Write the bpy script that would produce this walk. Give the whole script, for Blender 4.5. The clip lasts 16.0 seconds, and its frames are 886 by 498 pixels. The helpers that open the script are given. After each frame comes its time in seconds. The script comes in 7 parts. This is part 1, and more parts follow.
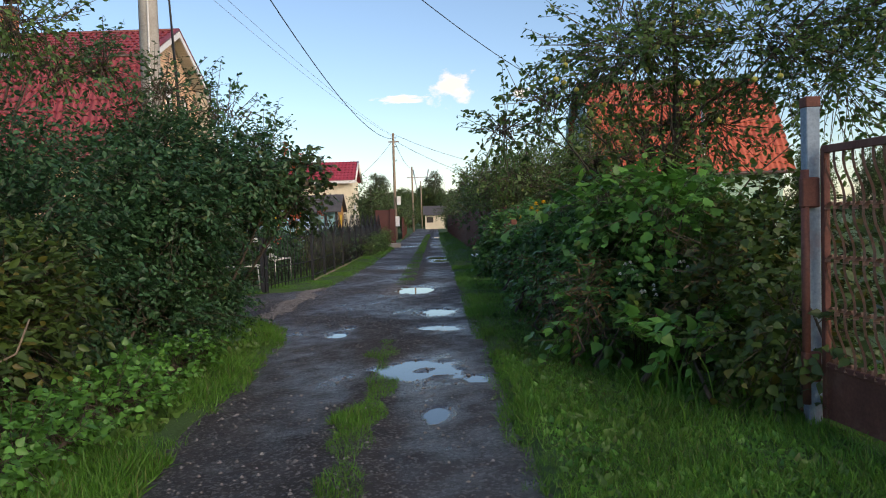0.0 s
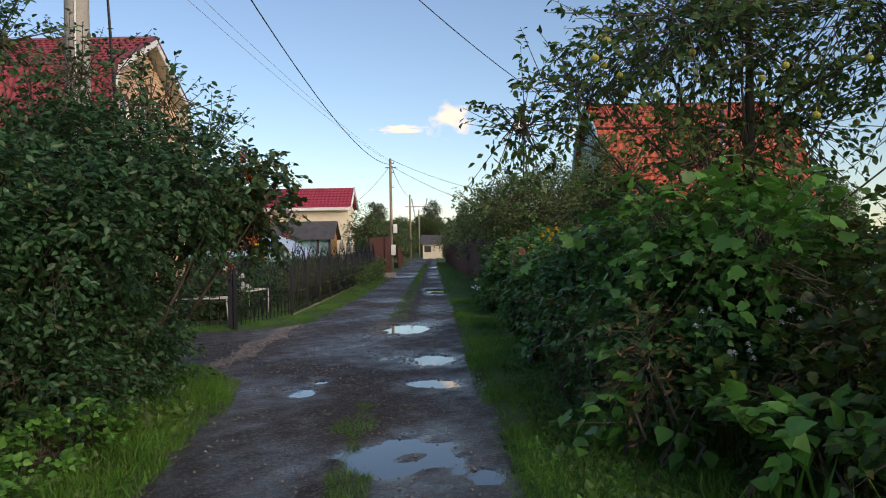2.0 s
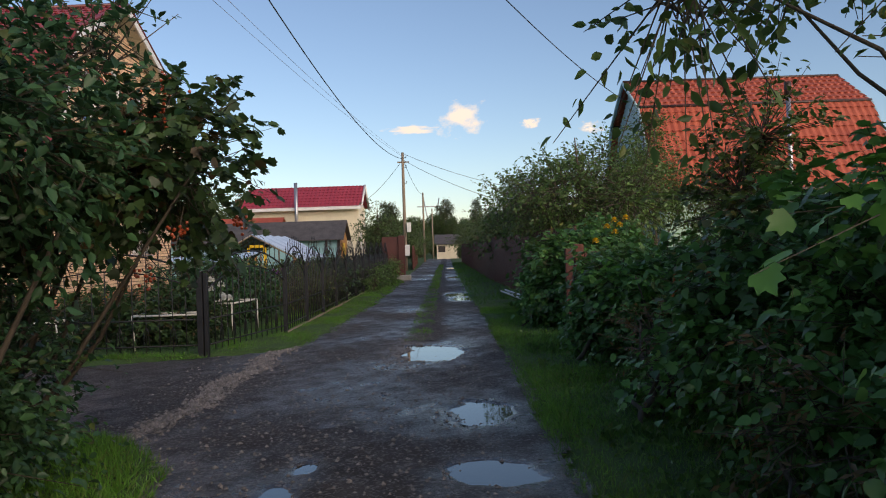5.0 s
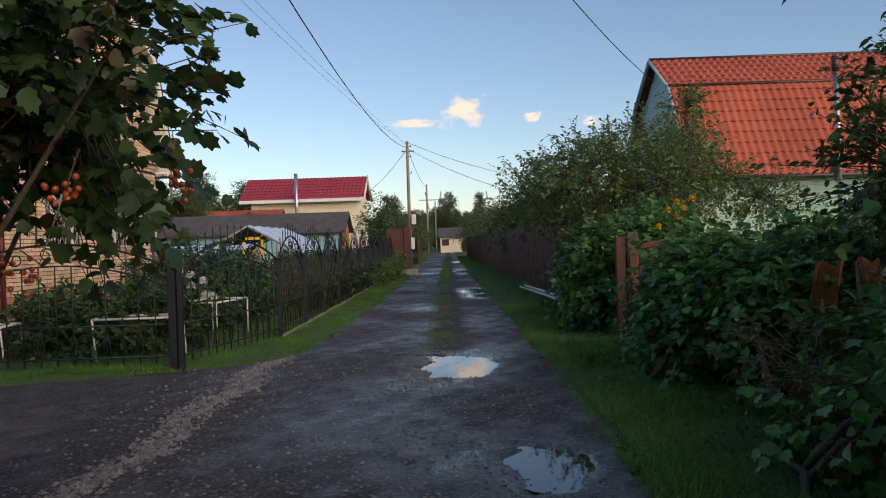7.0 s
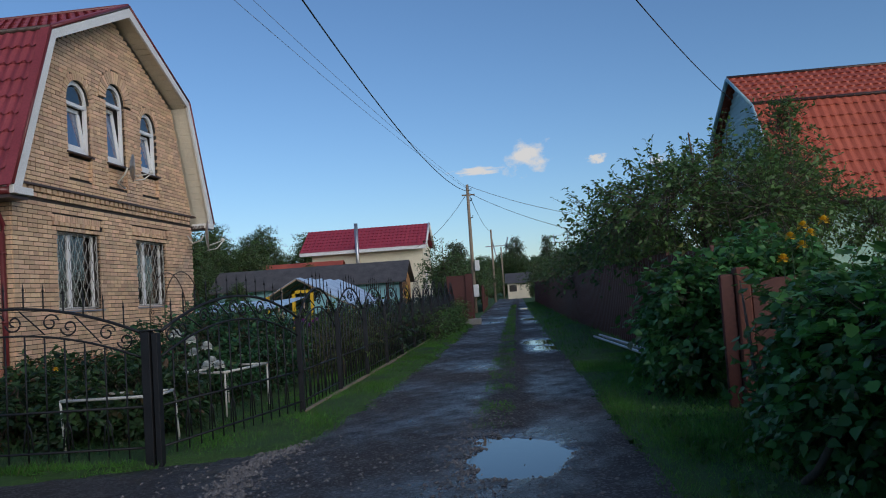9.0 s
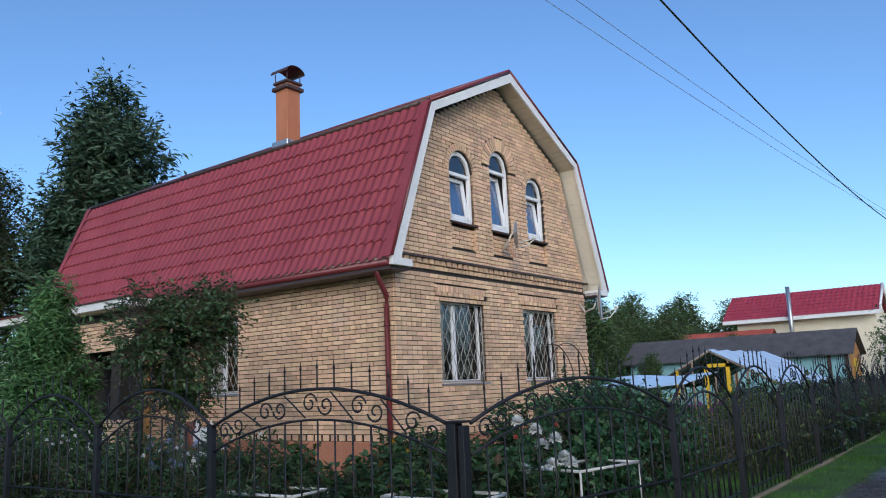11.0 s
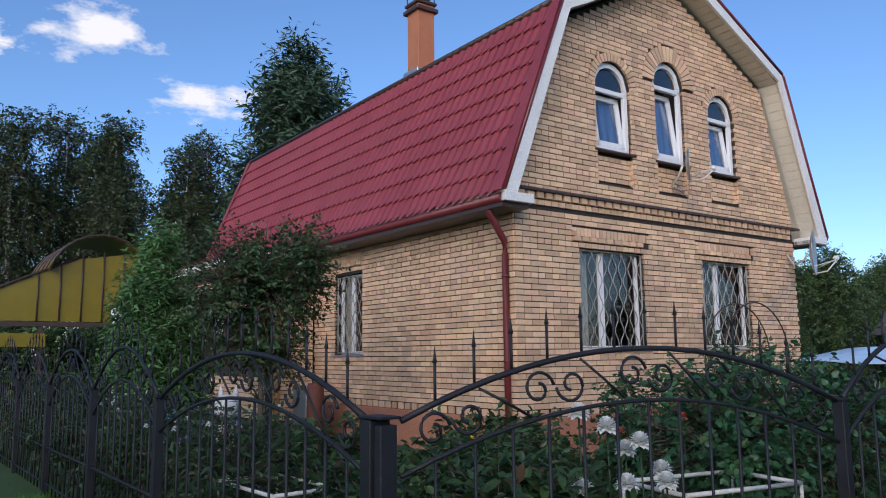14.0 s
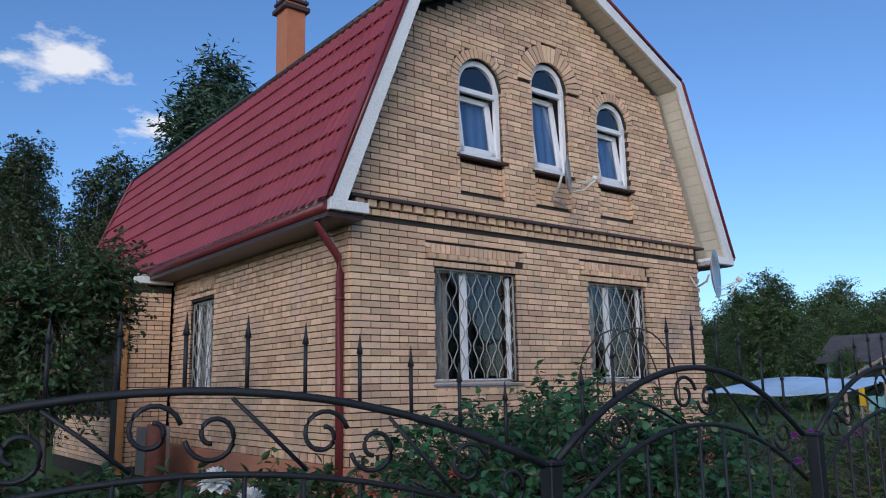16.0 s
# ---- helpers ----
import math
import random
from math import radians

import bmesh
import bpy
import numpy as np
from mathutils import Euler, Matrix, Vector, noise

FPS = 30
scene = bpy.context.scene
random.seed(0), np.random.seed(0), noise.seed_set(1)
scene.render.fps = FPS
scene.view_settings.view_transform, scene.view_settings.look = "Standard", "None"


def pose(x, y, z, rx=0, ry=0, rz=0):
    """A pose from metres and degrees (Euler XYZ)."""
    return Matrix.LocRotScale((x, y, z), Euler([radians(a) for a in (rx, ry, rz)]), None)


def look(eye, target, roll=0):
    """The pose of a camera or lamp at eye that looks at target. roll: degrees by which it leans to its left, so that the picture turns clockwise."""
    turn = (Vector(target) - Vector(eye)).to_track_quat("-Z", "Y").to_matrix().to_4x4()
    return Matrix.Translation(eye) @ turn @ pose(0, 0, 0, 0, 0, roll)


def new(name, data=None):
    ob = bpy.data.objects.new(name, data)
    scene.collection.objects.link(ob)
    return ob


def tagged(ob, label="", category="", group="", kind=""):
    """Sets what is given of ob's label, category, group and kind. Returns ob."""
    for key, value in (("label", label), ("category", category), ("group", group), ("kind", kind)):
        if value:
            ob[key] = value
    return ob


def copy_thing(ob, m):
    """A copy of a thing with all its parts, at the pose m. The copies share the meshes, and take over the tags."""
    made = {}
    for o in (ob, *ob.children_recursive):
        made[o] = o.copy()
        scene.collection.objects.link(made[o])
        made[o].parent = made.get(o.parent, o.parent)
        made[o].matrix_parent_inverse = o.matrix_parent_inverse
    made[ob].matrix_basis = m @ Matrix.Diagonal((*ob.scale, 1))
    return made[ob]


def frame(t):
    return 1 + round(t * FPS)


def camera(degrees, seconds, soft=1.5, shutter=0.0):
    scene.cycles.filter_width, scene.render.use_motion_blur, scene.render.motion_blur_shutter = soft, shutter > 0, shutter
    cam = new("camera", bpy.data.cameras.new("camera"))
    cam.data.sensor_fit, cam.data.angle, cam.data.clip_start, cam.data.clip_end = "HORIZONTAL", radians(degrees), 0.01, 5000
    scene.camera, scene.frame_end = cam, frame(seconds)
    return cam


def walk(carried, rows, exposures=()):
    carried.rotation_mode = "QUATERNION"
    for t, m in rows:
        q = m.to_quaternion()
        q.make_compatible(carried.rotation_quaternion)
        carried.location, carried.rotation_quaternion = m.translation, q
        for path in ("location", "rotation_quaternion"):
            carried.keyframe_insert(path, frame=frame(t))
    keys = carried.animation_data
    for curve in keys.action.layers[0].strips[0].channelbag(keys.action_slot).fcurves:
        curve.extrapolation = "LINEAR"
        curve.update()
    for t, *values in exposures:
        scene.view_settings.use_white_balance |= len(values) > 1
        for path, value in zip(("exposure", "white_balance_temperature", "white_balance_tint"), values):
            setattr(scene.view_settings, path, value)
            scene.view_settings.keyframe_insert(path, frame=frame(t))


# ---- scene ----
cam = camera(59.75, 16.0, soft=1.05)
PATH = [
    # seconds, x, y, z, yaw, pitch, roll
    (0.0, -0.073, 0.056, 1.506, -0.49, -2.32, 1.71),
    (0.5, -0.088, 0.626, 1.495, -2.75, -2.91, 1.08),
    (1.0, -0.030, 1.272, 1.518, -3.43, -2.07, 0.75),
    (1.5, -0.044, 1.733, 1.485, -1.18, -0.04, -0.06),
    (2.0, -0.049, 2.284, 1.464, -0.63, -0.11, 0.96),
    (2.5, -0.086, 2.868, 1.466, 0.52, -0.51, 1.48),
    (3.0, -0.164, 3.419, 1.478, 0.13, -1.11, 1.73),
    (3.5, -0.187, 4.010, 1.485, 0.36, -0.83, 1.34),
    (4.0, -0.280, 4.549, 1.458, -0.08, -0.45, 1.41),
    (4.5, -0.306, 5.169, 1.439, 0.19, -0.07, 1.77),
    (7.0, -0.666, 7.757, 1.368, 0.36, -0.52, 1.87),
    (7.5, -0.681, 8.323, 1.361, -1.54, -1.02, 2.08),
    (8.0, -0.590, 8.827, 1.334, -4.08, -0.56, 2.39),
    (8.5, -0.498, 9.338, 1.354, -2.83, 0.67, 2.32),
    (9.0, -0.499, 9.858, 1.369, 5.47, 3.23, 3.88),
    (9.5, -0.462, 10.353, 1.455, 23.77, 9.17, 4.48),
    (10.0, -0.479, 10.875, 1.460, 30.45, 11.08, 3.68),
    (12.5, -0.637, 13.274, 1.465, 42.43, 7.70, 1.69),
    (13.0, -0.704, 13.661, 1.406, 42.78, 7.30, 1.85),
    (13.5, -0.839, 14.230, 1.458, 48.67, 7.83, 0.94),
    (14.0, -1.029, 14.773, 1.461, 53.43, 7.77, 0.61),
    (14.5, -1.032, 15.271, 1.426, 52.87, 8.53, 1.46),
    (15.0, -1.091, 15.765, 1.371, 50.72, 8.63, 2.47),
    (15.5, -1.195, 16.333, 1.380, 50.42, 8.71, 1.89),
    (16.0, -1.147, 16.911, 1.483, 51.27, 10.02, 1.09),
]
EXPOSURES = [(0.0, 0.52, 7800, 16), (0.5, 0.6, 7800, 16), (1.2, 0.62, 7900, 16), (1.9, 0.34, 7950, 17), (2.4, 0.42, 7950, 18), (3.0, 0.42, 7900, 18), (3.8, 0.28, 7900, 18), (7.0, 0.17, 8000, 18), (8.0, -0.02, 7600, 16), (8.5, -0.38, 6400, 12), (9.0, -0.34, 6100, 10), (9.4, -0.56, 5350, 10), (10.0, 0.0, 5650, 9), (12.4, 0.4, 5950, 12), (13.2, -0.17, 5700, 13), (14.0, 0.22, 5900, 15), (15.0, 0.08, 5850, 15), (16.0, 0.0, 5600, 12)]
walk(cam, [(t, pose(x, y, z, 90 + pitch, roll, yaw)) for t, x, y, z, yaw, pitch, roll in PATH], EXPOSURES)

# ---- world, sun ----
SUN_AZ, SUN_EL = radians(140), radians(18)
world = bpy.data.worlds.new("evening_sky")
scene.world = world
world.use_nodes = True
wn = world.node_tree
wn.nodes.clear()
sky = wn.nodes.new("ShaderNodeTexSky")
sky.sky_type, sky.sun_disc = "NISHITA", False
sky.sun_elevation, sky.sun_rotation = SUN_EL, SUN_AZ
sky.air_density, sky.dust_density, sky.ozone_density = 1.0, 0.5, 4.0
sky.altitude = 300
bg = wn.nodes.new("ShaderNodeBackground")
bg.inputs["Strength"].default_value = 0.15
wo = wn.nodes.new("ShaderNodeOutputWorld")
wn.links.new(sky.outputs[0], bg.inputs["Color"])
wn.links.new(bg.outputs[0], wo.inputs["Surface"])
sun = new("sun", bpy.data.lights.new("sun", "SUN"))
sun.data.energy, sun.data.angle, sun.data.color = 2.7, radians(60), (1.0, 0.87, 0.72)
SUN_DIR = Vector((math.sin(SUN_AZ) * math.cos(SUN_EL), math.cos(SUN_AZ) * math.cos(SUN_EL), math.sin(SUN_EL)))
sun.matrix_world = look(SUN_DIR * 50, (0, 0, 0))


# ---- materials ----
def mat_base(name, rough=0.8, metal=0.0):
    m = bpy.data.materials.new(name)
    m.use_nodes = True
    b = m.node_tree.nodes["Principled BSDF"]
    b.inputs["Roughness"].default_value, b.inputs["Metallic"].default_value = rough, metal
    return m, m.node_tree, b


def node(nt, kind, **values):
    n = nt.nodes.new(kind)
    for k, v in values.items():
        n.inputs[k].default_value = v
    return n


def coords(nt, scale=(1, 1, 1), world_space=True):
    g = nt.nodes.new("ShaderNodeNewGeometry" if world_space else "ShaderNodeTexCoord")
    mp = nt.nodes.new("ShaderNodeMapping")
    mp.inputs["Scale"].default_value = scale
    nt.links.new(g.outputs["Position" if world_space else "Object"], mp.inputs["Vector"])
    return mp.outputs[0]


def ramp(nt, fac, stops):
    r = nt.nodes.new("ShaderNodeValToRGB")
    e = r.color_ramp.elements
    while len(e) < len(stops):
        e.new(0.5)
    for s, (p, c) in zip(e, stops):
        s.position, s.color = p, (*c, 1) if len(c) == 3 else c
    nt.links.new(fac, r.inputs[0])
    return r.outputs[0]


def mixed(nt, fac, a, b, mode="MIX"):
    m = nt.nodes.new("ShaderNodeMix")
    m.data_type, m.blend_type = "RGBA", mode
    for sock, v in ((m.inputs[0], fac), (m.inputs[6], a), (m.inputs[7], b)):
        if isinstance(v, (int, float)):
            sock.default_value = v
        elif isinstance(v, tuple):
            sock.default_value = (*v, 1)
        else:
            nt.links.new(v, sock)
    return m.outputs[2]


def bump(nt, b, height, strength=0.3, distance=0.01):
    n = nt.nodes.new("ShaderNodeBump")
    n.inputs["Strength"].default_value, n.inputs["Distance"].default_value = strength, distance
    nt.links.new(height, n.inputs["Height"])
    nt.links.new(n.outputs[0], b.inputs["Normal"])


def noisy(nt, co, scale, detail=5.0, rough=0.6):
    n = node(nt, "ShaderNodeTexNoise", Scale=scale, Detail=detail, Roughness=rough)
    nt.links.new(co, n.inputs["Vector"])
    return n.outputs["Fac"]


def surface(name, dark, light, scale=4.0, fine=60.0, rough=0.8, metal=0.0, relief=0.25, distance=0.004, rand=0.0, stretch=(1, 1, 1), stain=None):
    """A surface with large mottling, fine grain, relief and optional variation from piece to piece."""
    m, nt, b = mat_base(name, rough, metal)
    co = coords(nt, stretch)
    big, small = noisy(nt, co, scale), noisy(nt, co, fine, 3.0)
    col = ramp(nt, big, [(0.3, dark), (0.7, light)])
    col = mixed(nt, 0.35, col, ramp(nt, small, [(0.3, tuple(c * 0.6 for c in dark)), (0.7, tuple(min(1, c * 1.2) for c in light))]))
    if stain:
        s = noisy(nt, co, scale * 0.35, 6.0, 0.7)
        col = mixed(nt, ramp(nt, s, [(0.52, (0, 0, 0)), (0.7, (0.8, 0.8, 0.8))]), col, stain)
    if rand:
        info = nt.nodes.new("ShaderNodeObjectInfo")
        geo = nt.nodes.new("ShaderNodeNewGeometry")
        add = nt.nodes.new("ShaderNodeMath")
        add.operation = "ADD"
        nt.links.new(info.outputs["Random"], add.inputs[0])
        nt.links.new(geo.outputs["Random Per Island"], add.inputs[1])
        fr = nt.nodes.new("ShaderNodeMath")
        fr.operation = "FRACT"
        nt.links.new(add.outputs[0], fr.inputs[0])
        v = nt.nodes.new("ShaderNodeMapRange")
        v.inputs[3].default_value, v.inputs[4].default_value = 1 - rand, 1 + rand * 0.6
        nt.links.new(fr.outputs[0], v.inputs[0])
        hsv = nt.nodes.new("ShaderNodeHueSaturation")
        nt.links.new(v.outputs[0], hsv.inputs["Value"])
        nt.links.new(col, hsv.inputs["Color"])
        tone = nt.nodes.new("ShaderNodeMapRange")
        tone.inputs[3].default_value, tone.inputs[4].default_value = 0.5 - rand * 0.04, 0.5 + rand * 0.04
        mul = nt.nodes.new("ShaderNodeMath")
        mul.operation = "MULTIPLY"
        mul.inputs[1].default_value = 7.31
        again = nt.nodes.new("ShaderNodeMath")
        again.operation = "FRACT"
        nt.links.new(fr.outputs[0], mul.inputs[0])
        nt.links.new(mul.outputs[0], again.inputs[0])
        nt.links.new(again.outputs[0], tone.inputs[0])
        nt.links.new(tone.outputs[0], hsv.inputs["Hue"])
        col = hsv.outputs[0]
    nt.links.new(col, b.inputs["Base Color"])
    bump(nt, b, small, relief, distance)
    return m


def leaf_mat(name, dark, light, accent=None, share=0.06, rough=0.42, through_light=0.34):
    m, nt, b = mat_base(name, rough)
    geo = nt.nodes.new("ShaderNodeNewGeometry")
    rnd = geo.outputs["Random Per Island"]
    stops = [(0.0, tuple(c * 0.6 for c in dark)), (0.45, tuple((a + c) / 2 for a, c in zip(dark, light))), (0.9, tuple(c * 1.35 for c in light))]
    col = ramp(nt, rnd, stops)
    if accent:
        col = mixed(nt, ramp(nt, rnd, [(1 - share - 0.01, (0, 0, 0)), (1 - share, (1, 1, 1))]), col, accent)
    big = noisy(nt, coords(nt), 1.1, 3.0)
    col = mixed(nt, 0.5, col, ramp(nt, big, [(0.35, tuple(c * 0.7 for c in dark)), (0.7, tuple(min(1, c * 1.15) for c in light))]))
    nt.links.new(col, b.inputs["Base Color"])
    tr = nt.nodes.new("ShaderNodeBsdfTranslucent")
    nt.links.new(col, tr.inputs["Color"])
    mx = nt.nodes.new("ShaderNodeMixShader")
    mx.inputs[0].default_value = through_light
    out = nt.nodes["Material Output"]
    nt.links.new(b.outputs[0], mx.inputs[1])
    nt.links.new(tr.outputs[0], mx.inputs[2])
    nt.links.new(mx.outputs[0], out.inputs["Surface"])
    return m


def plain(name, colour, rough=0.5, metal=0.0, wear=0.15):
    return surface(name, tuple(c * (1 - wear) for c in colour), tuple(min(1, c * (1 + wear)) for c in colour), 3.0, 80.0, rough, metal, 0.12, 0.002)


M_LILAC = leaf_mat("lilac_leaf", (0.022, 0.074, 0.032), (0.070, 0.180, 0.070), (0.16, 0.17, 0.04), 0.04)
M_VINE = leaf_mat("vine_leaf", (0.035, 0.08, 0.02), (0.11, 0.18, 0.04), (0.24, 0.17, 0.03), 0.07)
M_VIBURNUM = leaf_mat("viburnum_leaf", (0.026, 0.060, 0.023), (0.076, 0.145, 0.046), (0.17, 0.05, 0.03), 0.05)
M_APPLE = leaf_mat("apple_leaf", (0.050, 0.110, 0.030), (0.15, 0.26, 0.075), (0.20, 0.20, 0.05), 0.06, 0.42, 0.45)
M_RASP = leaf_mat("raspberry_leaf", (0.040, 0.130, 0.032), (0.120, 0.310, 0.080), (0.2, 0.13, 0.05), 0.03)
M_RASP_LIGHT = leaf_mat("young_leaf", (0.058, 0.190, 0.036), (0.150, 0.390, 0.075))
M_RASP_MID = leaf_mat("raspberry_top_leaf", (0.046, 0.13, 0.03), (0.112, 0.25, 0.065), (0.24, 0.20, 0.06), 0.04)
M_DRY = leaf_mat("dry_leaf", (0.09, 0.06, 0.025), (0.20, 0.13, 0.05), (0.26, 0.12, 0.04), 0.1)
M_WEED = leaf_mat("weed_leaf", (0.048, 0.121, 0.029), (0.145, 0.274, 0.064), (0.17, 0.15, 0.07), 0.05)
M_GRASS = leaf_mat("grass_blade", (0.056, 0.170, 0.020), (0.150, 0.375, 0.054), (0.26, 0.22, 0.10), 0.09, 0.5, 0.40)
M_THUJA = leaf_mat("thuja_spray", (0.058, 0.150, 0.050), (0.135, 0.275, 0.090), None, 0, 0.6)
M_PINE = leaf_mat("pine_needle", (0.020, 0.048, 0.026), (0.050, 0.098, 0.050), None, 0, 0.6, 0.1)
M_FAR = leaf_mat("wood_leaf", (0.035, 0.078, 0.024), (0.110, 0.185, 0.056), (0.13, 0.13, 0.05), 0.06)
M_BIRCH = leaf_mat("birch_leaf", (0.024, 0.046, 0.018), (0.066, 0.104, 0.040), (0.12, 0.11, 0.04), 0.06)
M_BARK = surface("bark", (0.05, 0.04, 0.03), (0.13, 0.105, 0.08), 6, 50, 0.9, 0, 0.6, 0.01, 0, (1, 1, 0.3))
M_SOIL = surface("garden_soil", (0.028, 0.062, 0.014), (0.058, 0.125, 0.027), 1.5, 40, 0.95, 0, 0.6, 0.03)
M_BRICK = surface("yellow_brick", (0.62, 0.40, 0.245), (0.78, 0.54, 0.355), 2.0, 90, 0.85, 0, 0.35, 0.004, 0.24, stain=(0.46, 0.35, 0.27))
M_MORTAR = surface("mortar", (0.022, 0.019, 0.017), (0.044, 0.038, 0.033), 3, 70, 0.95, 0, 0.5, 0.006)
M_PLINTH = surface("terracotta_plaster", (0.36, 0.15, 0.09), (0.50, 0.22, 0.13), 1.3, 35, 0.9, 0, 0.5, 0.01, stain=(0.28, 0.15, 0.11))
M_REDROOF = surface("red_metal_tile", (0.21, 0.032, 0.040), (0.30, 0.056, 0.066), 1.2, 30, 0.50, 0, 0.1, 0.002, stain=(0.22, 0.05, 0.05))
M_ORANGEROOF = surface("orange_metal_tile", (0.36, 0.065, 0.035), (0.50, 0.115, 0.06), 0.9, 30, 0.55, 0, 0.1, 0.002, stain=(0.28, 0.05, 0.03))
M_PINKROOF = surface("crimson_metal_tile", (0.30, 0.03, 0.05), (0.40, 0.05, 0.075), 0.9, 20, 0.5, 0, 0.1, 0.002)
M_GREYROOF = surface("grey_shingle", (0.045, 0.045, 0.05), (0.11, 0.105, 0.11), 2.5, 25, 0.9, 0, 0.5, 0.01)
M_WHITE = surface("white_metal_trim", (0.66, 0.66, 0.64), (0.80, 0.80, 0.79), 2, 50, 0.45, 0, 0.1, 0.002)
M_SOFFIT = surface("cream_vinyl", (0.58, 0.53, 0.42), (0.72, 0.67, 0.55), 2, 50, 0.5, 0, 0.1, 0.002)
M_PVC = plain("white_pvc", (0.78, 0.79, 0.80), 0.3, 0, 0.05)
M_DARKTRIM = plain("dark_brown_flashing_and_shade", (0.06, 0.035, 0.03), 0.45)
M_MAROON = plain("maroon_gutter", (0.14, 0.025, 0.028), 0.35)
M_IRON = surface("black_wrought_iron", (0.008, 0.009, 0.011), (0.022, 0.023, 0.027), 5, 80, 0.6, 0.1, 0.2, 0.002)
M_BRONZE = plain("bronze_painted_iron", (0.07, 0.045, 0.03), 0.45, 0.3)
M_CONCRETE = surface("weathered_concrete", (0.26, 0.25, 0.22), (0.44, 0.42, 0.38), 2.5, 60, 0.9, 0, 0.4, 0.006)
M_BLACK = plain("black_cable", (0.015, 0.015, 0.017), 0.5)
M_GREYCABLE = plain("grey_cable", (0.22, 0.23, 0.26), 0.5)
M_BROWNFENCE = surface("brown_sheet_metal", (0.075, 0.022, 0.018), (0.13, 0.04, 0.03), 1.0, 30, 0.55, 0, 0.1, 0.002, stain=(0.09, 0.04, 0.03))
M_RUST = surface("rusty_gate_paint", (0.13, 0.045, 0.035), (0.24, 0.09, 0.065), 4, 50, 0.7, 0.1, 0.4, 0.004, stain=(0.32, 0.18, 0.13))
M_RUSTLIGHT = surface("faded_rusty_strip", (0.32, 0.17, 0.12), (0.52, 0.33, 0.24), 4, 50, 0.7, 0.1, 0.4, 0.004, stain=(0.16, 0.06, 0.045))
M_BLUEPAINT = surface("faded_blue_paint", (0.18, 0.26, 0.34), (0.33, 0.43, 0.52), 3, 40, 0.6, 0, 0.3, 0.003, stain=(0.25, 0.10, 0.07))
M_OLDWOOD = surface("weathered_wood", (0.16, 0.12, 0.085), (0.34, 0.27, 0.20), 4, 60, 0.9, 0, 0.5, 0.006, 0, (1, 1, 0.2))
M_ORANGEWOOD = surface("varnished_wood", (0.34, 0.15, 0.04), (0.52, 0.26, 0.09), 4, 60, 0.6, 0, 0.3, 0.004, 0, (0.3, 1, 1))
M_REDWOOD = surface("red_brown_post", (0.095, 0.032, 0.024), (0.18, 0.065, 0.042), 5, 60, 0.85, 0, 0.5, 0.006, 0, (1, 1, 0.2))
M_WHITEPAINT = surface("chipped_white_paint", (0.60, 0.58, 0.52), (0.78, 0.76, 0.70), 6, 60, 0.6, 0, 0.2, 0.003, stain=(0.42, 0.36, 0.28))
M_YELLOWPAINT = plain("yellow_paint", (0.72, 0.46, 0.03), 0.45)
M_FILM = plain("greenhouse_film", (0.50, 0.58, 0.68), 0.25)
M_TURQ = surface("turquoise_board", (0.20, 0.42, 0.46), (0.30, 0.54, 0.58), 3, 40, 0.6, 0, 0.2, 0.003)
M_GREENSIDING = surface("pale_green_siding", (0.26, 0.45, 0.36), (0.37, 0.57, 0.46), 1.5, 40, 0.6, 0, 0.15, 0.003)
M_BLUESIDING = surface("pale_blue_siding", (0.32, 0.52, 0.58), (0.44, 0.64, 0.70), 1.5, 40, 0.6, 0, 0.15, 0.003)
M_CREAMWALL = surface("cream_render", (0.70, 0.62, 0.46), (0.82, 0.75, 0.58), 1.5, 40, 0.85, 0, 0.3, 0.006)
M_CLAY = plain("terracotta_chimney", (0.42, 0.16, 0.08), 0.8)
M_STEEL = plain("galvanised_steel", (0.45, 0.46, 0.48), 0.35, 0.8)
M_YELLOWPC = plain("yellow_polycarbonate", (0.20, 0.155, 0.010), 0.35)
M_CURTAIN = surface("curtain_cloth", (0.30, 0.30, 0.28), (0.46, 0.45, 0.43), 8, 60, 0.9, 0, 0.3, 0.01, 0, (1, 8, 0.2))
# blue of the sky's reflection in the upper windows, given to a sheet
M_SKYSHEET = surface("sky_reflection_blue", (0.06, 0.14, 0.34), (0.11, 0.23, 0.48), 8, 60, 0.9, 0, 0.3, 0.01, 0, (1, 8, 0.2))
# darkness of unlit interiors, put into the base colour
M_ROOM = plain("unlit_room_shade", (0.05, 0.045, 0.04), 0.9)
M_PETAL_W = plain("white_petal", (0.82, 0.83, 0.78), 0.6, 0, 0.05)
M_PETAL_Y = plain("yellow_petal", (0.80, 0.48, 0.02), 0.6)
M_PETAL_P = plain("purple_petal", (0.30, 0.05, 0.32), 0.6)
M_PETAL_B = plain("pale_blue_petal", (0.36, 0.42, 0.66), 0.6)
M_PETAL_R = plain("coral_petal", (0.62, 0.12, 0.08), 0.6)
M_BERRY = plain("red_berry", (0.50, 0.085, 0.03), 0.3)
M_APPLEFRUIT = surface("yellow_apple", (0.42, 0.40, 0.07), (0.66, 0.58, 0.14), 12, 60, 0.35, 0, 0.1, 0.002)
M_ORANGERUST = surface("orange_rust", (0.14, 0.05, 0.015), (0.32, 0.13, 0.04), 5, 60, 0.9, 0, 0.4, 0.004, 0, stain=(0.09, 0.035, 0.015))
M_STONE = surface("road_stone", (0.11, 0.10, 0.098), (0.29, 0.27, 0.255), 9, 60, 0.85, 0, 0.4, 0.004, 0.35)
M_GRILLE = plain("grey_grille", (0.30, 0.30, 0.28), 0.5)
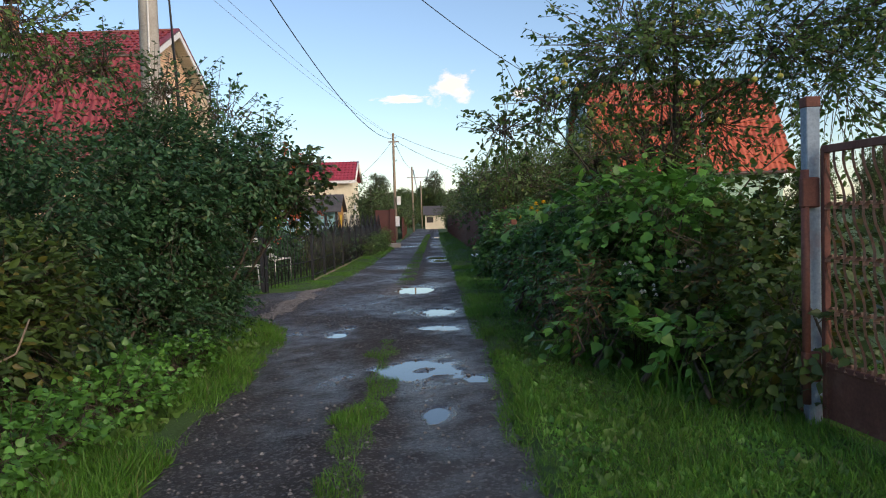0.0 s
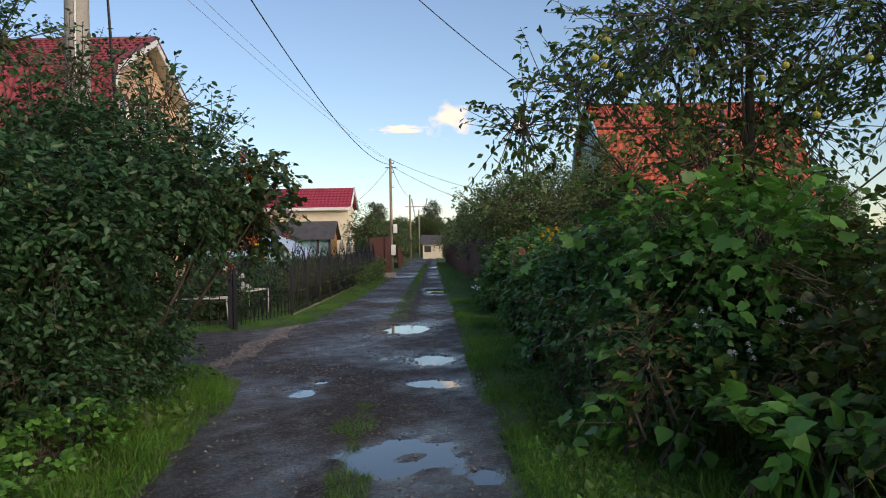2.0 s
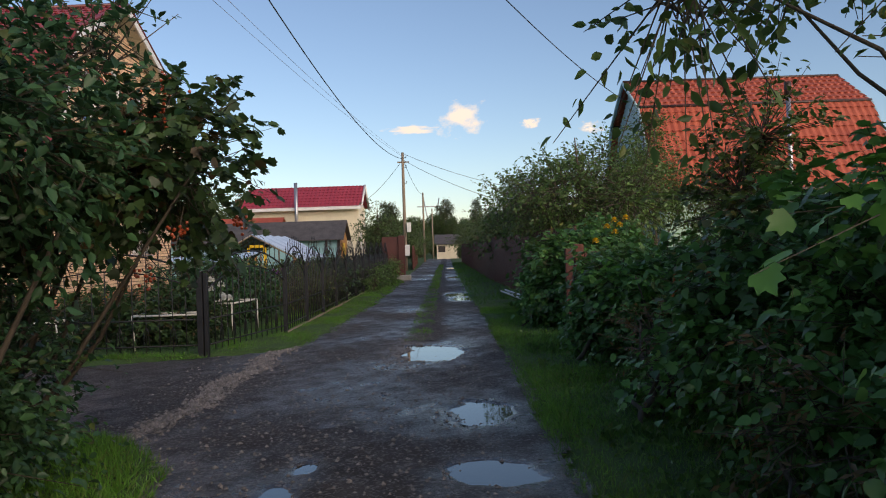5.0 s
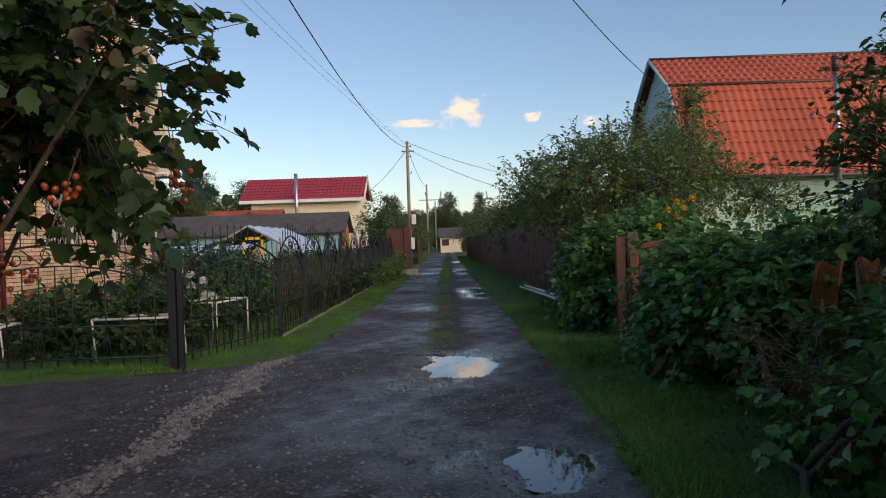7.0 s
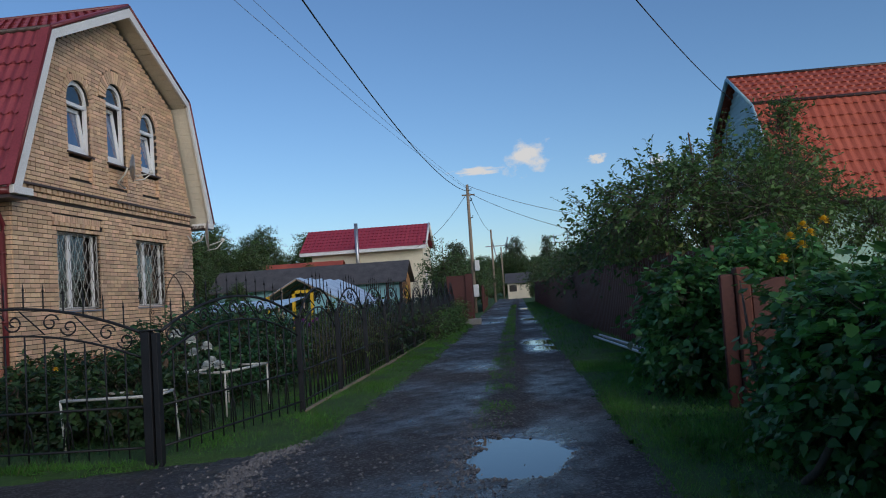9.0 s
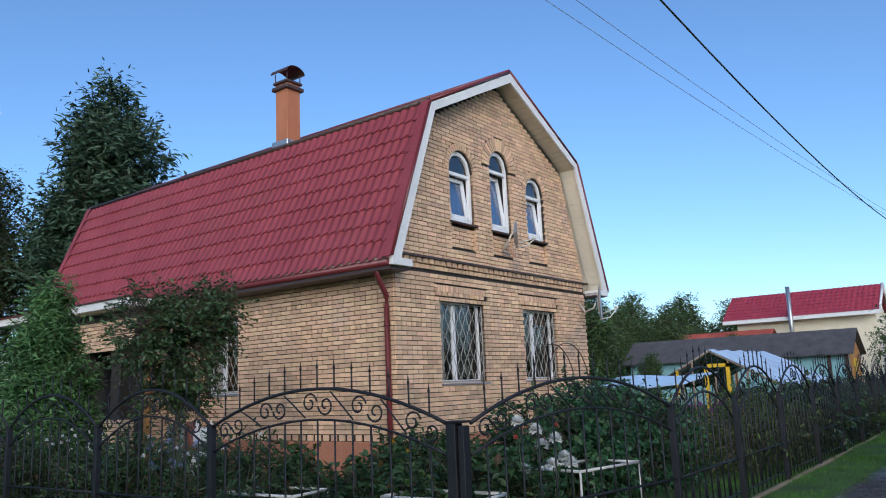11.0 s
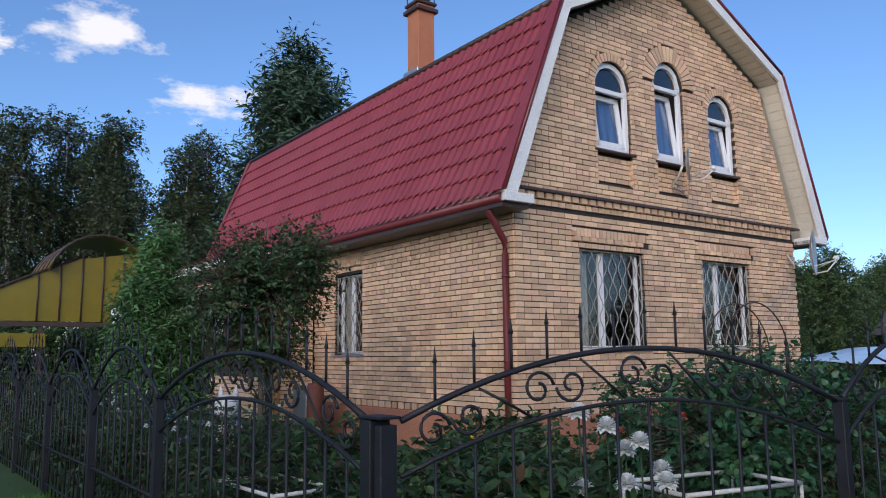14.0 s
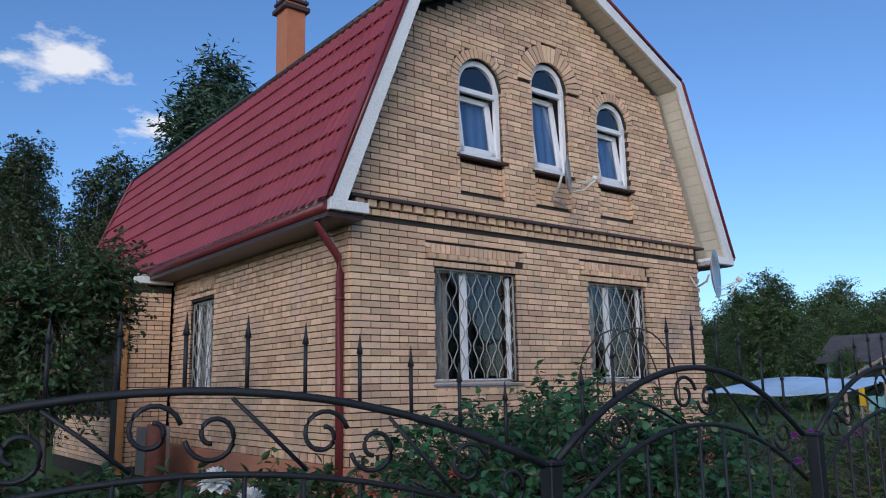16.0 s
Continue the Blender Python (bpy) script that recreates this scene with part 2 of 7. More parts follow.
M_CERAMIC = plain("white_statue", (0.62, 0.60, 0.56), 0.6)


def glass_mat(name, tint=(0.03, 0.04, 0.05)):
    """Window glass: clear with a strong reflection of the sky."""
    m, nt, b = mat_base(name, 0.03)
    b.inputs["Base Color"].default_value = (0.9, 0.95, 1.0, 1)
    b.inputs["Transmission Weight"].default_value = 1.0
    b.inputs["IOR"].default_value = 1.7
    b.inputs["Coat Weight"].default_value = 1.0
    b.inputs["Coat Roughness"].default_value = 0.02
    return m


M_GLASS = glass_mat("window_glass")


def water_mat():
    m, nt, b = mat_base("puddle_water", 0.03)
    b.inputs["Base Color"].default_value = (0.012, 0.011, 0.010, 1)
    b.inputs["IOR"].default_value = 1.5
    b.inputs["Specular IOR Level"].default_value = 0.9
    bump(nt, b, noisy(nt, coords(nt), 9.0, 2.0), 0.03, 0.01)
    return m


M_WATER = water_mat()


def road_mat():
    m, nt, b = mat_base("wet_gravel_road", 0.8)
    co = coords(nt)
    vor = node(nt, "ShaderNodeTexVoronoi", Scale=55.0)
    nt.links.new(co, vor.inputs["Vector"])
    vor2 = node(nt, "ShaderNodeTexVoronoi", Scale=18.0)
    nt.links.new(co, vor2.inputs["Vector"])
    big, mid, fine = noisy(nt, co, 0.42, 6), noisy(nt, co, 2.4, 8, 0.75), noisy(nt, co, 120, 3)
    col = ramp(nt, mid, [(0.3, (0.020, 0.018, 0.018)), (0.5, (0.044, 0.039, 0.037)), (0.72, (0.090, 0.079, 0.073))])
    col = mixed(nt, ramp(nt, big, [(0.42, (0, 0, 0)), (0.62, (0.7, 0.7, 0.7))]), col, (0.070, 0.061, 0.056))
    sp = mixed(nt, ramp(nt, vor.outputs["Color"], [(0.64, (0, 0, 0)), (0.76, (0.6, 0.6, 0.6))]), col, (0.21, 0.20, 0.19))
    nt.links.new(sp, b.inputs["Base Color"])
    # water stands in the low places: height decides how wet the gravel is
    geo = nt.nodes.new("ShaderNodeNewGeometry")
    xyz = nt.nodes.new("ShaderNodeSeparateXYZ")
    nt.links.new(geo.outputs["Position"], xyz.inputs[0])
    low = node(nt, "ShaderNodeMapRange", **{"From Min": -0.016, "From Max": 0.050, "To Min": 0.0, "To Max": 1.0})
    nt.links.new(xyz.outputs["Z"], low.inputs["Value"])
    mean = nt.nodes.new("ShaderNodeMath")
    mean.operation = "MULTIPLY_ADD"
    nt.links.new(big, mean.inputs[0])
    mean.inputs[1].default_value = 0.8
    nt.links.new(low.outputs[0], mean.inputs[2])
    wet = ramp(nt, mean.outputs[0], [(0.50, (0.13, 0.13, 0.13)), (0.72, (0.38, 0.38, 0.38)), (0.95, (0.85, 0.85, 0.85))])
    nt.links.new(wet, b.inputs["Roughness"])
    add = nt.nodes.new("ShaderNodeMath")
    add.operation = "ADD"
    nt.links.new(vor2.outputs["Distance"], add.inputs[0])
    nt.links.new(fine, add.inputs[1])
    bump(nt, b, add.outputs[0], 0.9, 0.03)
    rough_top = next(n for n in nt.nodes if n.type == "BUMP")
    nt.links.new(ramp(nt, mean.outputs[0], [(0.50, (0.15, 0.15, 0.15)), (0.95, (0.9, 0.9, 0.9))]), rough_top.inputs["Strength"])
    return m


M_ROAD = road_mat()


# ---- mesh helpers ----
def thing(name, label, category, at=(0, 0, 0), turn=0.0, group="", kind=""):
    ob = new(name)
    ob.empty_display_size = 0.1
    ob.matrix_basis = pose(*at, 0, 0, turn)
    return tagged(ob, label, category, group, kind)


def part(name, bm, material, parent=None, label=""):
    me = bm
    if not isinstance(bm, bpy.types.Mesh):
        me = bpy.data.meshes.new(name)
        bm.to_mesh(me)
        bm.free()
    me.materials.clear()
    me.materials.append(material)
    ob = new(name, me)
    if parent:
        ob.parent = parent
    return tagged(ob, label) if label else ob


def box(bm, a, b, bevel=0.0):
    (x0, y0, z0), (x1, y1, z1) = [min(p) for p in zip(a, b)], [max(p) for p in zip(a, b)]
    vs = [bm.verts.new(p) for p in ((x0, y0, z0), (x1, y0, z0), (x1, y1, z0), (x0, y1, z0), (x0, y0, z1), (x1, y0, z1), (x1, y1, z1), (x0, y1, z1))]
    fs = [bm.faces.new([vs[i] for i in f]) for f in ((3, 2, 1, 0), (4, 5, 6, 7), (0, 1, 5, 4), (1, 2, 6, 5), (2, 3, 7, 6), (3, 0, 4, 7))]
    if bevel:
        es = list({e for f in fs for e in f.edges})
        bmesh.ops.bevel(bm, geom=es, offset=bevel, segments=1, affect="EDGES")
    return bm


def boxed(a, b, bevel=0.0):
    return box(bmesh.new(), a, b, bevel)


def tube(bm, pts, r, n=6, r1=None, smooth=True):
    """A tube along a polyline, with a radius that runs from r to r1."""
    pts = [Vector(p) for p in pts]
    r1 = r if r1 is None else r1
    rings = []
    for i, p in enumerate(pts):
        d = (pts[min(i + 1, len(pts) - 1)] - pts[max(i - 1, 0)]).normalized()
        ref = Vector((0, 0, 1)) if abs(d.z) < 0.95 else Vector((1, 0, 0))
        a = d.cross(ref).normalized()
        c = a.cross(d)
        rr = r + (r1 - r) * i / max(1, len(pts) - 1)
        rings.append([bm.verts.new(p + a * rr * math.cos(6.2832 * k / n) + c * rr * math.sin(6.2832 * k / n)) for k in range(n)])
    for q, s in zip(rings, rings[1:]):
        for k in range(n):
            f = bm.faces.new((q[k], s[k], s[(k + 1) % n], q[(k + 1) % n]))
            f.smooth = smooth
    bm.faces.new(rings[0])
    bm.faces.new(rings[-1][::-1])
    return bm


def ball(bm, c, r, seg=8, squash=1.0):
    bmesh.ops.create_uvsphere(bm, u_segments=seg, v_segments=max(4, seg // 2 + 1), radius=r, matrix=Matrix.Translation(c) @ Matrix.Diagonal((1, 1, squash, 1)))
    return bm


def quick_mesh(name, verts, faces):
    """A mesh from arrays: verts (n, 3), faces (m, 3 or 4)."""
    verts, faces = np.asarray(verts, np.float32), np.asarray(faces, np.int32)
    me = bpy.data.meshes.new(name)
    k = faces.shape[1]
    me.vertices.add(len(verts))
    me.vertices.foreach_set("co", verts.ravel())
    me.loops.add(faces.size)
    me.loops.foreach_set("vertex_index", faces.ravel())
    me.polygons.add(len(faces))
    me.polygons.foreach_set("loop_start", np.arange(0, faces.size, k, dtype=np.int32))
    me.polygons.foreach_set("use_smooth", np.zeros(len(faces), bool))
    me.update(calc_edges=True)
    return me


LEAVES = {
    "oval": (np.array([(0, 0, 0), (0.24, 0.30, 0.06), (0.22, 0.62, 0.03), (0, 1, -0.12), (-0.22, 0.62, 0.03), (-0.24, 0.30, 0.06)]), np.array([(0, 1, 2), (0, 2, 3), (0, 3, 4), (0, 4, 5)])),
    "broad": (np.array([(0, 0, 0), (0.34, 0.14, 0.06), (0.40, 0.42, 0.06), (0.20, 0.76, -0.02), (0, 1.06, -0.16), (-0.20, 0.76, -0.02), (-0.40, 0.42, 0.06), (-0.34, 0.14, 0.06), (0, 0.45, -0.03)]),
              np.array([(0, 1, 8), (1, 2, 8), (2, 3, 8), (3, 4, 8), (4, 5, 8), (5, 6, 8), (6, 7, 8), (7, 0, 8)])),
    "lobed": (np.array([(0, 0, 0), (0.36, 0.06, 0.05), (0.50, 0.36, 0.02), (0.36, 0.46, 0.02), (0.40, 0.74, -0.04), (0.17, 0.76, 0), (0, 1.02, -0.14), (-0.17, 0.76, 0), (-0.40, 0.74, -0.04), (-0.36, 0.46, 0.02), (-0.50, 0.36, 0.02), (-0.36, 0.06, 0.05), (0, 0.4, -0.05)]),
              np.array([(k, (k + 1) % 12, 12) for k in range(12)])),
    "narrow": (np.array([(0, 0, 0), (0.14, 0.4, 0.03), (0, 1, -0.1), (-0.14, 0.4, 0.03)]), np.array([(0, 1, 2), (0, 2, 3)])),
    "blade": (np.array([(-0.03, 0, 0), (0.03, 0, 0), (0.024, 0.55, 0.04), (-0.024, 0.55, 0.04), (0, 1, 0.22)]), np.array([(0, 1, 2), (0, 2, 3), (3, 2, 4)])),
}


def unit(v):
    return v / np.maximum(np.linalg.norm(v, axis=-1, keepdims=True), 1e-9)


def scatter(name, shape, at, along, up, size):
    """Copies of a small leaf shape, in one mesh: at each place, pointing along, with its face towards up."""
    tv, tf = LEAVES[shape]
    along = unit(along)
    side = unit(np.cross(along, up))
    face = np.cross(side, along)
    s = np.asarray(size)[:, None, None]
    v = at[:, None, :] + s * (tv[None, :, 0:1] * side[:, None] + tv[None, :, 1:2] * along[:, None] + tv[None, :, 2:3] * face[:, None])
    f = tf[None] + (np.arange(len(at)) * len(tv))[:, None, None]
    me = quick_mesh(name, v.reshape(-1, 3), f.reshape(-1, 3))
    me.polygons.foreach_set("use_smooth", np.ones(len(me.polygons), bool))
    return me


def drift(p, s, seed):
    """Smooth noise in space from a few sines, about -1 to 1."""
    r = np.random.default_rng(seed)
    k = unit(r.normal(size=(9, 3))) * (s * (0.6 + 0.9 * r.random(9)))[:, None]
    return np.sin(p @ k.T + r.random(9) * 6.283).sum(1) / 3.2


def lumps(rng, blobs, n, shell=0.55, ragged=0.7):
    """Places inside a set of ellipsoids (x, y, z, rx, ry, rz), more of them near their skins, gathered in boughs with hollows between, and the way outwards there."""
    b = np.array(blobs, float)
    vol = (b[:, 3] * b[:, 4] * b[:, 5]) ** 0.75
    m = n * 2
    pick = rng.choice(len(b), m, p=vol / vol.sum())
    d = unit(rng.normal(size=(m, 3)))
    r = (shell + (1 - shell) * rng.random(m)) * (0.86 + 0.26 * rng.random(m))
    deep = rng.random(m) < 0.22
    r[deep] *= rng.random(deep.sum())
    q = b[pick]
    size = float(np.mean(b[:, 3:]))
    r *= 1 + 0.16 * ragged * drift(q[:, :3] + d * q[:, 3:], 5.0 / size, 5)
    p = q[:, :3] + d * r[:, None] * q[:, 3:]
    worth = ragged * drift(p, 5.5 / max(size, 0.3), 6) + rng.normal(size=m) * 0.75
    best = np.argsort(-worth)[:n]
    return p[best], unit(d / q[:, 3:])[best]


def twigs(rng, roots, out, leaves, length, size, droop=0.25, spread=0.55, flat=0.5):
    """Leaves in two ranks along short arching twigs that start at the roots and grow outwards: places, ways, faces, sizes, and the twigs' ends."""
    n = len(roots)
    way = unit(out + spread * rng.normal(size=(n, 3)) + np.array([0, 0, 0.25]))
    ln = length * (0.5 + rng.random(n))
    s = (np.arange(leaves) + 0.5) / leaves
    p = roots[:, None] + way[:, None] * (ln[:, None] * s)[..., None]
    p[..., 2] -= droop * ln[:, None] * s ** 2
    p += rng.normal(size=p.shape) * size * 0.22
    side = unit(np.cross(way, np.array([0.05, 0.08, 1.0])))
    rank = np.where(np.arange(leaves) % 2, 1.0, -1.0)[None, :, None]
    along = way[:, None] * 0.55 + side[:, None] * rank * 0.7 + rng.normal(size=p.shape) * 0.38 + np.array([0, 0, -0.32])
    face = rng.normal(size=p.shape) * (0.62 - 0.4 * flat) + np.array([0, 0, 1.0]) * (0.35 + 0.6 * flat) + out[:, None] * 0.45
    sz = size * (0.55 + 0.75 * rng.random(p.shape[:2]))
    ends = roots + way * ln[:, None]
    ends[:, 2] -= droop * ln
    return p.reshape(-1, 3), along.reshape(-1, 3), face.reshape(-1, 3), sz.ravel(), ends


def stems(name, a, b, r):
    """Thin three-sided stems from the places a to the places b, in one mesh."""
    n = len(a)
    d = unit(b - a)
    s = unit(np.cross(d, np.array([0.3, 0.5, 0.81])))
    u = np.cross(d, s)
    ring = [s * math.cos(k * 2.094) + u * math.sin(k * 2.094) for k in range(3)]
    v = np.stack([a + q * r for q in ring] + [b + q * r * 0.4 for q in ring], 1)
    f = np.array([(0, 1, 4, 3), (1, 2, 5, 4), (2, 0, 3, 5)])[None] + (np.arange(n) * 6)[:, None, None]
    return quick_mesh(name, v.reshape(-1, 3), f.reshape(-1, 4))


def shrub(name, label, category, blobs, seed, n, shape, mat, size, leaves=9, length=0.3, droop=0.25, foot=None, stem_mat=None, trunks=7, flat=0.5, clip=None, shell=0.55, group=""):
    """A bush: main stems from the ground, twigs, and a crown of single leaves."""
    rng = np.random.default_rng(seed)
    ob = thing(name, label, category, group=group)
    roots, out = lumps(rng, blobs, n, shell)
    keep = roots[:, 2] > 0.06
    if clip:
        keep &= clip(roots)
    roots, out = roots[keep], out[keep]
    p, al, fc, sz, ends = twigs(rng, roots, out, leaves, length, size, droop, 0.55, flat)
    ok = p[:, 2] > 0.03
    part("crown", scatter("crown", shape, p[ok], al[ok], fc[ok], sz[ok]), mat, ob)
    pick = rng.random(len(roots)) < min(1.0, 2500 / len(roots))
    tagged(part("twig_growth", stems("twig_growth", roots[pick] - out[pick] * 0.15, ends[pick], 0.004), stem_mat or M_BARK, ob), kind="stuff")
    b = np.array(blobs, float)
    for k in range(trunks):
        q = b[rng.integers(len(b))]
        top = q[:3] + rng.normal(size=3) * q[3:] * 0.4
        c = b[np.argmin(np.hypot(b[:, 0] - q[0], b[:, 1] - q[1]) + 3 * np.maximum(b[:, 2] - b[:, 5], 0))]
        fx, fy = (c[0] + rng.normal() * 0.2, c[1] + rng.normal() * 0.25) if foot is None else (foot[0] + rng.normal() * 0.12, foot[1] + rng.normal() * 0.12)
        a = np.array([fx, fy, -0.05])
        mid = (a + top) / 2 + rng.normal(size=3) * 0.12
        part("stem", tube(bmesh.new(), [a, (a + mid) / 2 + rng.normal(size=3) * 0.05, mid, (mid + top) / 2, top], 0.022 + 0.014 * rng.random(), 6, 0.006), stem_mat or M_BARK, ob)
    return ob


def tree(name, label, category, foot, height, blobs, seed, n, shape, mat, size, leaves=8, length=0.45, trunk=0.11, limbs=12, droop=0.2, group="", shell=0.45, flat=0.4, bark=None):
    """A tree: a tapered trunk, limbs towards the crown's parts, twigs and single leaves."""
    rng = np.random.default_rng(seed)
    ob = thing(name, label, category, group=group)
    f, b = np.array([*foot, -0.05]), np.array(blobs, float)
    mid = b[:, :3].mean(0)
    top = np.array([mid[0] * 0.6 + f[0] * 0.4, mid[1] * 0.6 + f[1] * 0.4, height * 0.93])
    line = [f + (top - f) * s + np.array([math.sin(4 * s + seed), math.cos(3 * s + seed), 0]) * 0.05 * height * 0.25 * s for s in np.linspace(0, 1, 8)]
    part("trunk", tube(bmesh.new(), line, trunk, 9, trunk * 0.12), bark or M_BARK, ob)
    for k in range(limbs):
        q = b[k % len(b)]
        end = q[:3] + unit(rng.normal(size=3)) * q[3:] * 0.75
        s = min(0.85, max(0.2, (end[2] / height) * 0.65))
        a = line[int(s * 7)]
        m1 = a * 0.6 + end * 0.4 + np.array([0, 0, -0.06 * height * rng.random()])
        part("limb", tube(bmesh.new(), [a, (a + m1) / 2 + rng.normal(size=3) * 0.05, m1, (m1 + end) / 2 + rng.normal(size=3) * 0.1, end], trunk * 0.27, 6, 0.006), M_BARK, ob)
    roots, out = lumps(rng, blobs, n, shell)
    p, al, fc, sz, ends = twigs(rng, roots, out, leaves, length, size, droop, 0.55, flat)
    part("crown", scatter("crown", shape, p, al, fc, sz), mat, ob)
    pick = rng.random(len(roots)) < min(1.0, 2500 / len(roots))
    tagged(part("twig_growth", stems("twig_growth", roots[pick] - out[pick] * 0.3, ends[pick], 0.006), M_BARK, ob), kind="stuff")
    return ob


# ---- ground and road ----
def lane_left(y):
    return np.interp(y, [0, 4, 8.4, 10.6, 11.4, 16.4, 16.9, 18.5, 25, 40, 108], [-1.85, -1.87, -2.06, -2.25, -2.6, -3.2, -2.75, -2.6, -2.37, -2.4, -2.9])


def lane_right(y):
    return np.interp(y, [0, 10, 17.6, 37, 108], [0.52, 0.50, 0.42, 0.25, 0.1])


def street_near(x):
    return np.interp(x, [-40, -4.5, -3.2, -2.3], [13.6, 12.6, 11.9, 11.0])


def street_far(x):
    return np.interp(x, [-40, -5.5, -3.4, -2.6], [15.2, 15.75, 16.6, 17.0])


# potholes with water: x, y, half width, half length
HOLES = [(-0.34, 7.72, 0.41, 0.50), (0.26, 7.22, 0.09, 0.14), (-0.12, 5.95, 0.08, 0.22), (-0.10, 10.62, 0.26, 0.24), (-0.08, 12.42, 0.21, 0.34), (-1.42, 10.2, 0.09, 0.20), (-0.56, 16.35, 0.34, 0.72),
         (-1.33, 10.85, 0.07, 0.12), (-0.05, 29.2, 0.33, 0.7), (0.02, 27.2, 0.24, 0.5), (0.0, 43.0, 0.3, 1.2), (-0.1, 60.0, 0.3, 1.5)]


def waves(x, y, s, seed):
    """Smooth value noise from a few sines."""
    r = np.random.default_rng(seed)
    v = 0
    for k in range(7):
        a, f, ph = r.random() * 6.283, s * (0.6 + 1.6 * r.random()), r.random() * 6.283
        v = v + np.sin((x * np.cos(a) + y * np.sin(a)) * f + ph)
    return v / 7


def road_height(x, y):
    z = 0.012 + 0.016 * waves(x, y, 2.2, 3) + 0.010 * waves(x, y, 9, 4) + 0.006 * waves(x, y, 30, 5)
    z = z + 0.025 * np.exp(-((x + 0.68) / 0.22) ** 2) * ((y < 9.5) | (y > 17.5))
    for hx, hy, a, b in HOLES:
        w = 1 + 0.75 * waves(x, y, 7, 11) + 0.5 * waves(x, y, 20, 12)
        d = ((x - hx) / a) ** 2 + ((y - hy) / b) ** 2
        z = z - 0.022 * np.exp(-0.3 * d)
        k = np.clip(1.7 - d * w, 0, 1)
        z = z * (1 - k) + (-0.028 + 0.055 * waves(x, y, 10, 13) if a > 0.4 else -0.036 + 0.012 * waves(x, y, 10, 13)) * k
    return z


def on_road(x, y):
    edge = 0.17 * waves(x, y, 3, 21) + 0.11 * waves(x, y, 13, 22)
    lane = (x > lane_left(y) + edge) & (x < lane_right(y) + edge)
    street = (x < -2.2) & (y > street_near(x) + edge) & (y < street_far(x) + edge)
    return lane | street


def grid_mesh(name, xs, ys, height, keep=None):
    X, Y = np.meshgrid(xs, ys)
    v = np.stack([X, Y, height(X, Y)], -1).reshape(-1, 3)
    nx = len(xs)
    i, j = np.meshgrid(np.arange(nx - 1), np.arange(len(ys) - 1))
    a = (j * nx + i).ravel()
    f = np.stack([a, a + 1, a + nx + 1, a + nx], 1)
    if keep is not None:
        c = v[f].mean(1)
        f = f[keep(c[:, 0], c[:, 1])]
        used = np.unique(f)
        back = np.zeros(len(v), int)
        back[used] = np.arange(len(used))
        v, f = v[used], back[f]
    me = quick_mesh(name, v, f)
    me.polygons.foreach_set("use_smooth", np.ones(len(f), bool))
    return me


def ground_height(x, y):
    far = np.clip((np.hypot(x, y - 15) - 60) / 60, 0, 1)
    z = (0.055 + 0.03 * waves(x, y, 1.1, 31) + 0.012 * waves(x, y, 5, 32)) * (1 - far)
    dl, dr = x - lane_left(y), lane_right(y) - x
    lane = np.clip(np.minimum(dl, dr) / 0.18, 0, 1)
    street = np.where(x < -2.0, np.clip(np.minimum(y - street_near(x), street_far(x) - y) / 0.18, 0, 1), 0)
    return z - 0.22 * np.maximum(lane, street) * (y < 112)


xs = np.concatenate([[-2500, -800, -300, -120, -60, -35, -22, -16], np.arange(-13, 4.5, 0.16), [6, 9, 14, 22, 40, 90, 300, 900, 2500]])
ys = np.concatenate([[-2500, -600, -150, -40, -12, -5], np.arange(-2, 46, 0.2), np.arange(46, 112, 1.5), [130, 170, 300, 800, 3000]])
tagged(part("ground", grid_mesh("ground", xs, ys, ground_height), M_SOIL), "dark damp soil and turf beside the lane", "ground", kind="structure")
near = grid_mesh("road", np.arange(-7, 0.8, 0.045), np.arange(1.5, 34, 0.06), road_height, on_road)
tagged(part("road", near, M_ROAD), "dark wet gravel lane with potholes and a grassy middle", "road", kind="structure")
far_lane = grid_mesh("road", np.arange(-3.2, 0.8, 0.12), np.arange(34, 112, 0.4), road_height, on_road)
tagged(part("road", far_lane, M_ROAD), "far stretch of the dark gravel lane", "road", kind="structure")
far_street = grid_mesh("road", np.arange(-40, -6.98, 0.25), np.arange(12, 17, 0.16), road_height, lambda x, y: on_road(x, y))
tagged(part("road", far_street, M_ROAD), "dark gravel side street between the plots", "road", kind="structure")
back_lane = grid_mesh("road", np.arange(-2.2, 0.8, 0.15), np.arange(-30, 1.51, 0.3), road_height, on_road)
tagged(part("road", back_lane, M_ROAD), "dark gravel lane behind the walker", "road", kind="structure")
for k_, (hx, hy, a, b) in enumerate(HOLES):
    bm = bmesh.new()
    bm.faces.new([bm.verts.new((hx + 1.55 * a * math.cos(k * 0.2618), hy + 1.55 * b * math.sin(k * 0.2618), -0.012 - 0.0012 * (k_ % 4))) for k in range(24)])
    tagged(part("puddle", bm, M_WATER), "shallow rain puddle that mirrors the sky in a pothole", "puddle", "puddles in the lane")


